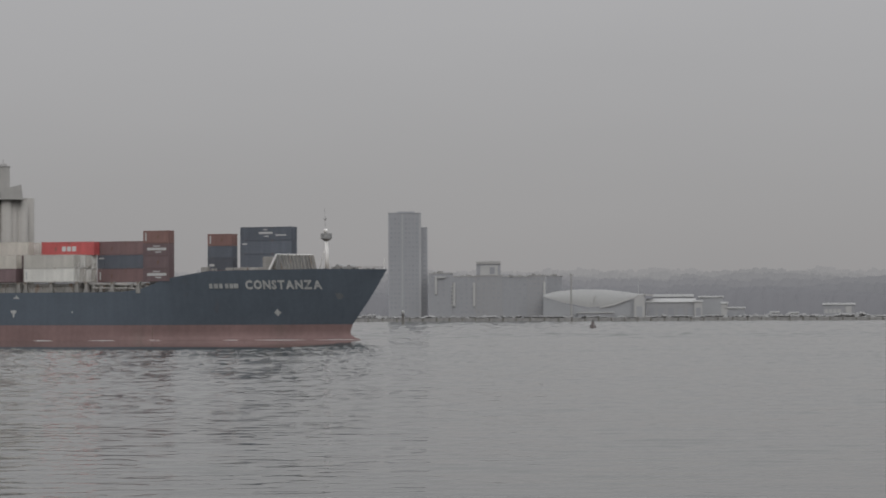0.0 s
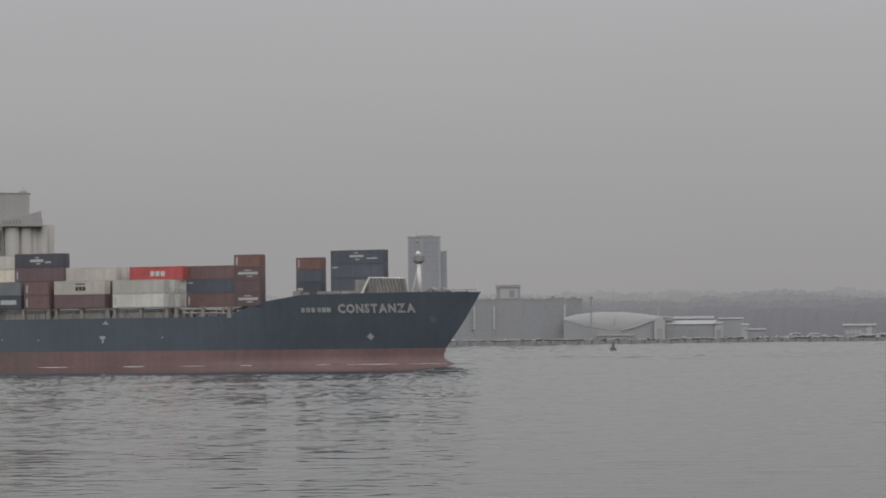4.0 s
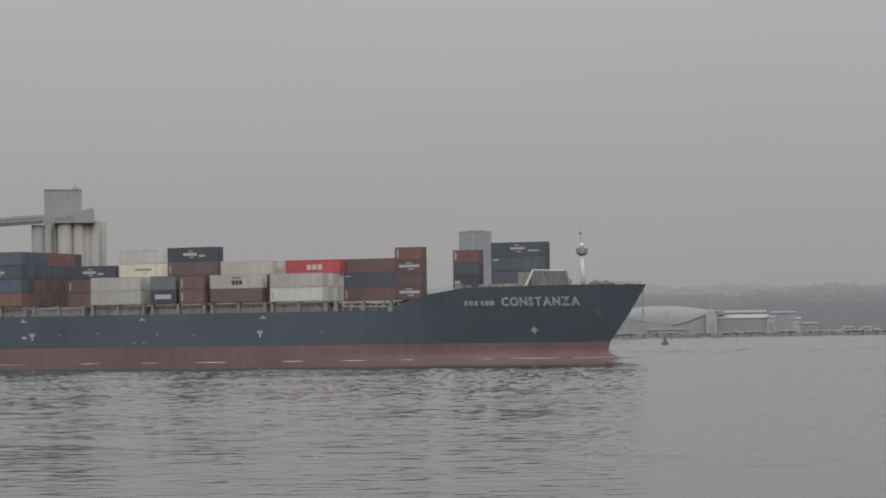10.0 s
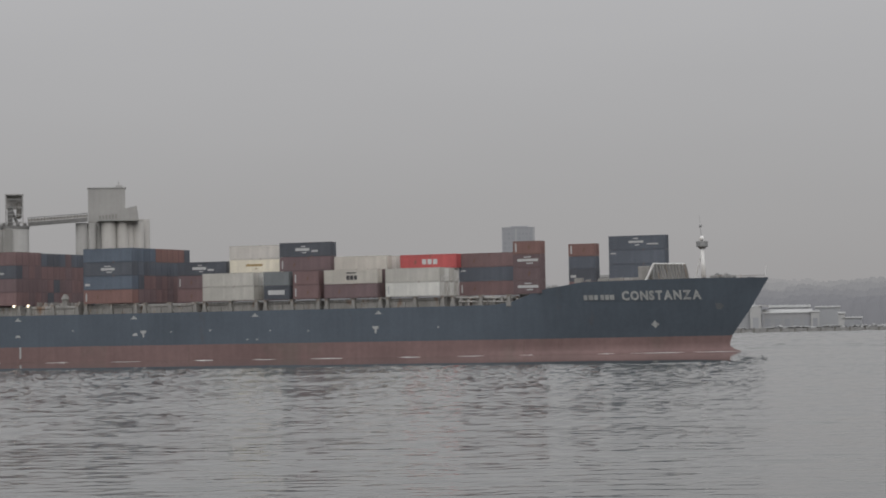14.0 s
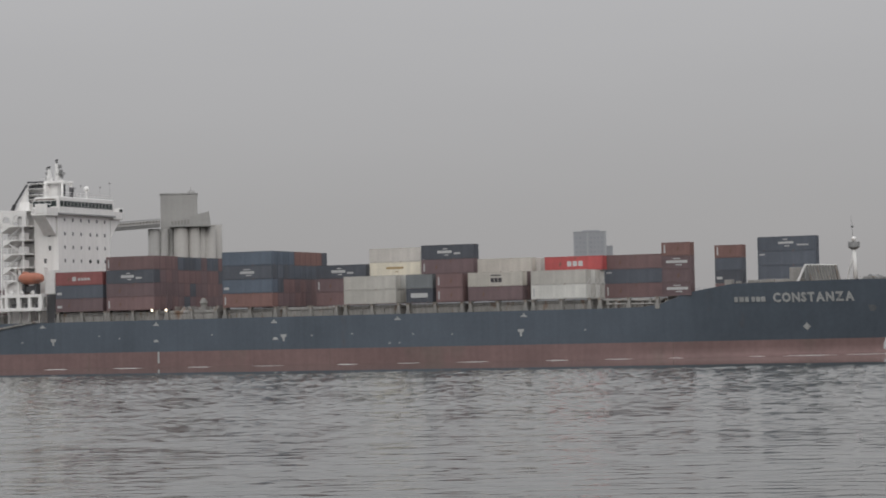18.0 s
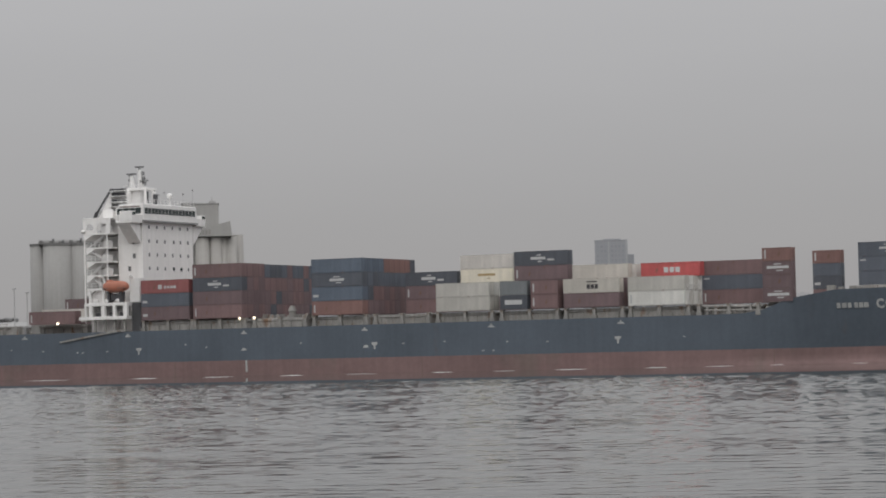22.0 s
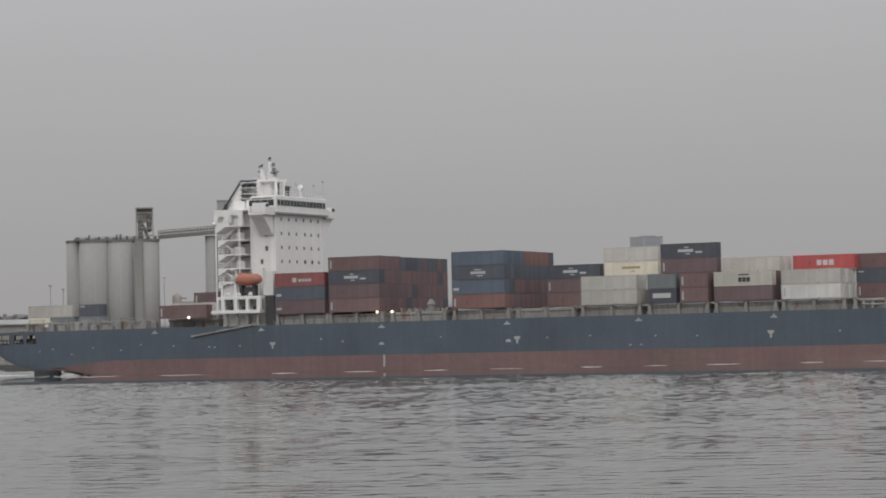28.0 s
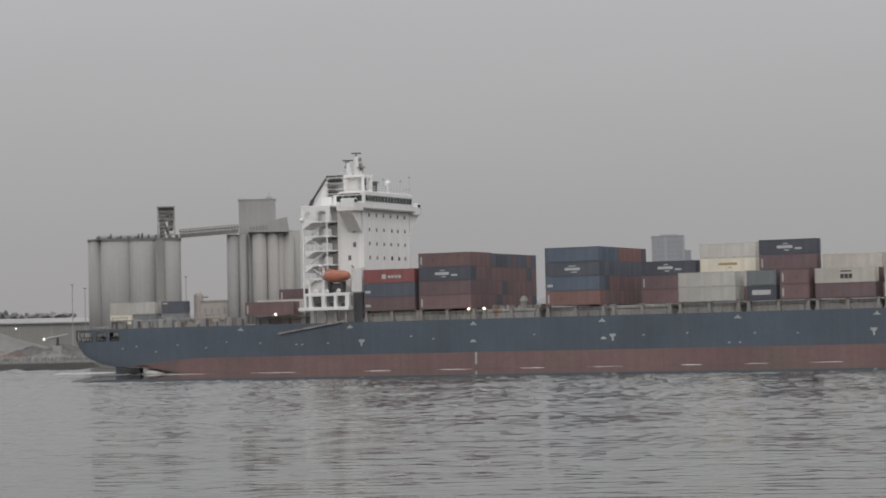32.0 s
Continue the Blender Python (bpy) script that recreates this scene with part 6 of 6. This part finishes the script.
    link_mesh("parapet", verts, [(0, 1, 5, 4), (1, 2, 6, 5), (2, 3, 7, 6), (3, 0, 4, 7), (0, 3, 2, 1), (4, 5, 6, 7)], M["concrete"], br, "pale sheeted parapet")
    bm = bmesh.new()
    for i in range(19):
        f = i / 18
        x, zz = xa + (xb - xa) * f, za + (zb - za) * f
        rod(bm, (x, -1.5, zz + 0.5), (x, -1.5, zz + 2.2), 0.09, seg=5)
    rod(bm, (xa, -1.5, za + 2.2), (xb, -1.5, zb + 2.2), 0.12, seg=6)
    rod(bm, (xa, -1.5, za + 1.4), (xb, -1.5, zb + 1.4), 0.08, seg=6)
    part("handrail", bm, M["roof_steel"], br, "dark handrail")
    # eastern group: head house over slender bins
    R2 = QR + 4
    for b, r, m, e, dr in ((-30.50, 2.2, "concrete_grey", 2.47, 0), (-30.27, 1.6, "concrete_grey", 2.47, 0), (-30.13, 1.4, "concrete_grey", 2.47, 2), (-29.90, 2.7, "concrete", 2.50, -3), (-29.60, 2.2, "concrete", 2.50, -3), (-29.44, 1.6, "concrete", 2.50, -2),
                           (-29.27, 2.2, "concrete", 2.50, -1), (-29.13, 2.3, "concrete", 2.54, 5)):
        silo(b, R2 + dr, r, e, M[m], "pale slender concrete grain bin", cap=False)
    hh = dock(-29.94, R2 + 4, "tall windowless concrete head house", "head house", "head_house")
    w = wide(-30.35, -29.53, R2 + 4)
    boxed("block", M["concrete_grey"], hh, -w / 2, w / 2, -3, 9, high(2.30, R2, 3.0), high(3.245, R2, 3.0), bevel=0.15)
    boxed("roof_edge", M["gallery"], hh, -w / 2 - 0.2, w / 2 + 0.2, -3.2, 9.2, high(3.245, R2, 3.0), high(3.265, R2, 3.0))
    z = high(3.26, R2, 3.0)
    rodded("spire", M["gallery"], hh, (w / 2 - 2.3, 0, z), (w / 2 - 2.3, 0, z + 2.6), 0.3, 0.08, 6)
    boxed("vent_box", M["gallery"], hh, w / 2 - 3.4, w / 2 - 1.0, -1, 1, z, z + 0.9)
    ga = dock(-29.66, R2 - 5, "grey sloping gallery across the bins", "gallery", "sloping_gallery")
    x0, x1, x2 = -7.9, 3.6, 6.8
    zl, zh = high(2.60, R2, 3.0), high(2.80, R2, 3.0)
    zb2 = high(2.50, R2, 3.0)
    prof = [(x0, zb2), (x0, zl), (-1.0, high(2.72, R2, 3.0)), (x2 - 0.6, zh + 0.5), (x2, zb2 + 0.6), (x2, zb2)]
    k = len(prof)
    verts = [(x, -1.5, zz) for x, zz in prof] + [(x, 6, zz) for x, zz in prof]
    link_mesh("gallery_wall", verts, [tuple(range(k))[::-1], tuple(range(k, 2 * k))] + [(i, (i + 1) % k, k + (i + 1) % k, k + i) for i in range(k)], M["concrete_grey"], ga)
    for i in range(6):
        x = x0 + 0.5 + i * 1.15
        boxed("opening", M["dock_wall"], ga, x, x + 0.8, -1.56, -1.3, zb2 + 0.7, zb2 + 1.9 + i * 0.12, label="grey gallery opening")
    boxed("gallery_band", M["gallery"], ga, x0, -1.0, -1.55, -1.2, zb2, zb2 + 0.5, label="dark band under the openings")
    # low pale buildings between the groups
    ch = dock(-31.0, QR + 6, "low pale brick dock building with small windows", "building", "dock_office")
    boxed("wall", M["pink_brick"], ch, -4.0, 6.5, 0, 9, 0, high(0.98, QR + 6, 3.0), bevel=0.1)
    boxed("roof", M["gallery"], ch, -4.2, 6.7, -0.2, 9.2, high(0.98, QR + 6, 3.0), high(1.02, QR + 6, 3.0))
    windows(ch, -3.4, 6, -0.06, high(0.6, QR + 6, 3.0), high(0.95, QR + 6, 3.0), 4, 1, 0.9, 2.2, M["window"])
    cu = dock(-31.28, QR + 8, "round pale dust cyclone with a domed top", "cyclone", "dust_cyclone")
    bm = bmesh.new()
    h = high(1.10, QR + 8, 3.0)
    bmesh.ops.create_cone(bm, cap_ends=True, segments=20, radius1=1.7, radius2=1.7, depth=h, matrix=Matrix.Translation((0, 0, h / 2)))
    bmesh.ops.create_uvsphere(bm, u_segments=16, v_segments=8, radius=1.75, matrix=Matrix.Translation((0, 0, h)))
    part("drum", bm, M["pink_brick"], cu)
    rodded("pipe", M["gallery"], cu, (1.6, -0.5, h), (3.4, -0.5, h - 0.2), 0.3)
    for b, e in ((-34.07, 1.42), (-33.79, 1.33), (-31.56, 1.55)):
        m = dock(b, QR - 6, "tall thin dock lighting mast", "lighting mast", "lighting_mast", "dock lighting masts")
        h = high(e, QR - 6, 3.0)
        rodded("mast", M["zinc"], m, (0, 0, 0), (0, 0, h), 0.22, 0.14, 8)
        boxed("lamp_head", M["zinc"], m, -0.7, 0.7, -0.4, 0.4, h, h + 0.5, bevel=0.1)


silos()


def scrap_yard():
    """Dockside west of the silos: a long pale-roofed shed, stock heaps and a low stone quay."""
    s = dock(-36.4, 985, "long dockside shed with a shallow pale roof", "shed", "dock_shed")
    z1, z2 = high(0.605, 985, 3.0), high(0.715, 985, 3.0)
    boxed("wall", M["dock_wall"], s, -60, 56, 0, 40, 0, z1)
    verts = [(-61, -1, z1), (57, -1, z1), (57, 22, z2), (-61, 22, z2), (57, 45, z1), (-61, 45, z1)]
    verts += [(x, y, z - 0.5) for x, y, z in verts]
    link_mesh("roof", verts, [(0, 1, 2, 3), (3, 2, 4, 5), (6, 9, 8, 7), (9, 11, 10, 8), (0, 6, 7, 1), (5, 4, 10, 11), (0, 3, 9, 6), (3, 5, 11, 9), (1, 7, 8, 2), (2, 8, 10, 4)], M["gallery"], s, "pale sheeted roof")
    # bare trees in a close row behind the shed
    rng = random.Random(77)
    bm = bmesh.new()
    b = -38.0
    while b < -34.08:
        top = 18.3 + 0.8 * noise.noise((b * 2.6, 4.0, 0)) + rng.uniform(-0.4, 0.4)
        for q in range(7):
            p = polar(b + rng.uniform(-0.05, 0.05), 1060 + rng.uniform(-4, 4), 3.0 + top * (0.3 + 0.65 * q / 6))
            clump = bmesh.ops.create_icosphere(bm, subdivisions=1, radius=1.0, matrix=Matrix.LocRotScale(p, Euler((rng.random() * 3, rng.random() * 3, 0)), (rng.uniform(0.7, 1.4), rng.uniform(0.7, 1.4), top * 0.13)))
            for v in clump["verts"]:
                v.co += Vector((rng.uniform(-0.3, 0.3), rng.uniform(-0.3, 0.3), rng.uniform(-0.3, 0.3)))
        b += 0.04
    tagged(part("tree_row", bm, M["hedge"]), "dark row of bare trees behind the shed, haze mixed into its colour", "trees", kind="stuff")
    for x in range(-52, 56, 12):
        boxed("cladding_rib", M["gallery"], s, x - 0.12, x + 0.12, -0.1, 0.05, 0, z1 - 0.6)
    bm = bmesh.new()
    bmesh.ops.create_uvsphere(bm, u_segments=10, v_segments=6, radius=0.42, matrix=Matrix.Translation((18.6, -1.2, high(0.479, 985, 3.0))))
    part("wall_lamp", bm, M["dock_lamp"], s, "lit white wall lamp", smooth=True)
    boxed("lamp_arm", M["gallery"], s, 18.4, 18.8, -1.2, 0.1, high(0.479, 985, 3.0) + 0.6, high(0.479, 985, 3.0) + 0.9)
    heap = dock(-36.1, 945, "broad pale heap of aggregate before the shed", "heap", "aggregate_heap", "stock heaps on the quay")
    n, verts, faces = 40, [(0, 0, high(0.53, 945, 3.0))], []
    for k in range(1, 9):
        for q in range(n):
            a, f = 2 * math.pi * q / n, k / 8
            j = 1 + 0.08 * noise.noise((math.cos(a) * 2, math.sin(a) * 2, k * 0.5))
            verts.append((36 * f * j * math.cos(a), 17 * f * j * math.sin(a), max(-0.2, verts[0][2] * (1 - f) ** 0.95 + (0.25 * noise.noise((q * 0.9, k * 1.3, 2)) if k < 8 else -0.2))))
    for q in range(n):
        faces.append((0, 1 + q, 1 + (q + 1) % n))
        for k in range(7):
            a, c = 1 + k * n + q, 1 + k * n + (q + 1) % n
            faces.append((a, a + n, c + n, c))
    link_mesh("mound", verts, faces, M["stone_heap"], heap, smooth=True)
    rng = random.Random(31)
    for b, r, w, h, m in ((-36.6, 905, 18, 4.2, "rubble"), (-35.75, 900, 14, 4.0, "rubble"), (-35.35, 893, 9, 3.2, "rust"), (-34.95, 902, 15, 5.2, "rubble"), (-34.3, 904, 14, 5.8, "rubble"), (-33.75, 900, 13, 5.0, "rubble"), (-34.6, 889, 9, 3.4, "rubble"), (-35.55, 887, 8, 2.6, "rust"), (-36.2, 888, 10, 2.8, "rubble")):
        ob = dock(b, r, ("loose heap of dark rubble and scrap" if m == "rubble" else "loose heap of pale stone") if m != "rust" else "loose heap of rusty scrap", "heap", "stock_heap", "stock heaps on the quay")
        n = 22
        verts, faces = [(0, 0, h)], []
        for k in range(1, 6):
            for q in range(n):
                a = 2 * math.pi * q / n
                f = k / 5
                j = 1 + 0.16 * noise.noise((math.cos(a) * 3 + b, math.sin(a) * 3, k * 0.9))
                verts.append((w * f * j * math.cos(a), 0.5 * w * f * j * math.sin(a), max(-0.1, h * (1 - f) ** 0.85 + (rng.uniform(-0.5, 0.5) if k < 5 else -0.2))))
        for q in range(n):
            faces.append((0, 1 + q, 1 + (q + 1) % n))
            for k in range(4):
                a, c = 1 + k * n + q, 1 + k * n + (q + 1) % n
                faces.append((a, a + n, c + n, c))
        link_mesh("mound", verts, faces, M[m], ob)
    # loose lumps on the quay edge
    lump = tagged(new("quay_rubble"), "tumbled lumps of rubble and scrap along the quay edge", "rubble", kind="stuff")
    verts, faces = [], []
    for i in range(700):
        b = rng.uniform(-37.5, -33.4)
        p = polar(b, rng.uniform(874, 884), 3.0)
        r = rng.uniform(0.35, 1.15)
        s0 = len(verts)
        for dx, dy, dz in ((-1, -1, 0), (1, -1, 0), (1, 1, 0), (-1, 1, 0), (-.6, -.5, 1), (.7, -.6, .8), (.5, .6, 1.1), (-.6, .7, .9)):
            verts.append((p.x + dx * r * rng.uniform(.7, 1.2), p.y + dy * r * rng.uniform(.7, 1.2), p.z - 0.2 + dz * r * rng.uniform(.8, 1.6)))
        faces += [tuple(s0 + q for q in f) for f in ((0, 1, 5, 4), (1, 2, 6, 5), (2, 3, 7, 6), (3, 0, 4, 7), (4, 5, 6, 7))]
    me = bpy.data.meshes.new("quay_rubble")
    me.from_pydata(verts, [], faces)
    me.materials.append(M["rubble"])
    o = new("lumps", me)
    o.parent = lump
    # quay wall of stone courses
    wall = tagged(new("quay_wall"), "dark wet stone quay wall", "wall", kind="structure")
    bm = bmesh.new()
    box(bm, -1.45, 1.45, -0.5, 0.5, 0, 0.78, bevel=0.07)
    stone = None
    b, row = -38.6, 0
    for row in range(4):
        b = -37.4 + (0.09 if row % 2 else 0)
        while b < -33.6:
            p = polar(b, 870.6 + rng.uniform(-0.12, 0.12))
            m = Matrix.LocRotScale((p.x, p.y, -0.3 + row * 0.82), Euler((0, 0, radians(-b))), (1, 1, 1))
            if stone is None:
                stone = part("stone", bm, M["wall_stone"], wall)
                stone.matrix_basis = m
                bm = bmesh.new()
                box(bm, -1.45, 1.45, -0.5, 0.5, 0, 0.78, bevel=0.07)
                wet = part("stone", bm, M["wet_stone"], wall, "dark wet stone below the tide mark")
                wet.matrix_basis = m @ pose(0, 0.1, 0)
            else:
                again(wet if row < 3 else stone, m, wall)
            b += math.degrees(2.96 / 871)
    # a digger's boom and a grey skip among the heaps
    d = dock(-34.42, 893, "parked grey material handler with a pale boom and lamp", "excavator", "material_handler")
    za, zb = high(0.227, 893, 3.0), high(0.328, 893, 3.0)
    boxed("cab", M["concrete_grey"], d, -1.6, 1.4, -1.2, 1.2, 1.2, 5.0, bevel=0.2)
    boxed("track", M["dark"], d, -2.2, 2.2, -1.5, 1.5, 0, 1.2, bevel=0.3)
    rodded("mast", M["dark"], d, (0.2, 0, 4.9), (0.2, 0, (za + zb) / 2), 0.5, 0.4, 8)
    rodded("boom", M["gallery"], d, (-4.4, -0.3, za), (3.7, -0.3, zb), 0.42, 0.28, 8, label="pale boom")
    bm = bmesh.new()
    bmesh.ops.create_uvsphere(bm, u_segments=10, v_segments=6, radius=0.42, matrix=Matrix.Translation((-4.5, -0.5, za)))
    part("lamp", bm, M["dock_lamp"], d, "lit white lamp", smooth=True)


scrap_yard()
sea_wall()


# ---- the shores were laid out about an eye 6.74 m up; bring them to this one ----
NEARER = EYE / 6.74
for ob in list(scene.objects):
    if ob.parent is None and ob not in BOXES and ob not in (ship, sea, cam, sun):
        ob.matrix_basis = Matrix.Scale(NEARER, 4) @ ob.matrix_basis


# ---- foam at the waterline, carried along with the ship ----
FOAM = []


def foam():
    rng = random.Random(9)
    spots = [(-6.0, 8.0), (-15.5, 9.5), (-28.0, 3.0), (-43.0, 2.5), (-52, 5), (-64, 4), (-79, 6), (-92, 4.5), (-104, 4), (-118, 7), (-133, 5), (-147, 7), (-163, 5.5), (-181, 12), (-200, 16)]
    for x, w in spots:
        n = 12
        verts, faces = [], []
        thick = rng.uniform(0.7, 1.2)
        for i in range(n + 1):
            f = i / n
            xx = x - w * f
            off = lerp(-xx, [0, 46, 80, 120, 178, 260], [0.1, 0.4, 8, 18, 27, 30])
            y = -(breadth(xx, 1.3) + off)
            bell = math.sin(math.pi * (0.04 + 0.92 * f)) ** 0.7 * rng.uniform(0.7, 1.1) * thick
            verts += [(xx, y + 1.0 * bell, 0.0), (xx, y + 0.35 * bell, 0.075 * bell), (xx, y - 0.35 * bell, 0.065 * bell), (xx, y - 1.0 * bell, 0.0)]
        for i in range(n):
            for j in range(3):
                a = 4 * i + j
                faces.append((a, a + 4, a + 5, a + 1))
        ob = link_mesh("foam", verts, faces, M["foam"], None, smooth=True)
        tagged(ob, "thin white foam on the smooth water beside the hull", "foam", "foam along the hull")
        FOAM.append(ob)
    # smooth wake water beside the hull, its outer edge a low steep lip
    verts, faces = [], []
    nu, nv = 160, 18
    for i in range(nu + 1):
        x0 = 2 - 256.0 * i / nu
        tip = (min(1.0, i / 6) * min(1.0, (nu - i) / 6)) ** 0.5
        edge = -HALF - 94 + 3.0 * noise.noise((x0 * 0.06, 3, 0)) + 1.5 * noise.noise((x0 * 0.3, 9, 0))
        y0 = 0.0 if x0 > -9 else -(breadth(x0, 1.3) - 1.5) if x0 > -222 else lerp(-x0, [222, 236, 254], [-15.5, -42, -92])
        for j in range(nv + 1):
            f = min(1.0, j / (nv - 3))
            over = max(0, j - nv + 3)
            y = y0 + (edge - y0) * f - (0, 4, 10, 20)[over]
            x = x0 + (24 + 40 * i / nu) * max(0.0, -y - HALF) / 94
            verts.append((x, y, ((0.12 + 0.10 * f) - (0, 0.05, 0.16, 0.42)[over]) * tip - 0.06 * (1 - tip) + 0.012 * noise.noise((x * 0.10, y * 0.25, 7))))
    for i in range(nu):
        for j in range(nv):
            a = i * (nv + 1) + j
            faces.append((a, a + 1, a + nv + 2, a + nv + 1))
    ob = link_mesh("wake_water", verts, faces, M["slick"], None, smooth=True)
    tagged(ob, "smooth grey band of wake water beside the hull", "wake", kind="stuff")
    FOAM.append(ob)
    # wash under the counter: pale churned water before and behind the rudder
    for x, y, w, d, h in ((-232.2, -14.4, 3.1, 1.2, 1.05), (-262.0, 8.0, 11.0, 9.0, 0.12)):
        n = 16
        verts = []
        for ring, z in ((1.0, -0.15), (0.8, h * 0.8), (0.5, h)):
            for i in range(n):
                a = 2 * math.pi * i / n
                verts.append((x + ring * w * math.cos(a) * rng.uniform(.9, 1.1), y + ring * d * math.sin(a), max(-0.15, z * (0.62 - 0.5 * ring * math.cos(a)))))
        faces = [(k + i, k + (i + 1) % n, k + n + (i + 1) % n, k + n + i) for k in (0, n) for i in range(n)] + [tuple(range(2 * n, 3 * n))]
        ob = link_mesh("foam", verts, faces, M["foam"], None, smooth=True)
        tagged(ob, "white wash churned up under the stern", "foam", "foam along the hull")
        FOAM.append(ob)


foam()


# ---- what moves: the ship and all that it carries, at an even speed ----
def motions():
    rows = [(float(t), SHIP + Vector((3.91736 * t, 0, 0))) for t in (0, 4, 8, 12, 16, 20, 24, 28, 32)]
    walk(sea, [(t, pose(-0.4 * t, 0, 0)) for t in (0.0, 16.0, 32.0)])
    walk(ship, [(t, pose(*p)) for t, p in rows])
    for bar, x, z in SCANNERS:
        walk(bar, [(0.4 * k, pose(x, 0, z, 0, 0, -65.0 * k)) for k in range(81)])
    for ob in FOAM:
        walk(ob, [(t, pose(p.x, p.y, 0.0 if ob.name.startswith("wake") else 0.13)) for t, p in rows])
    for ob in BOXES:
        home = Vector(ob["home"])
        del ob["home"]
        walk(ob, [(t, pose(*(p + home))) for t, p in rows])


motions()
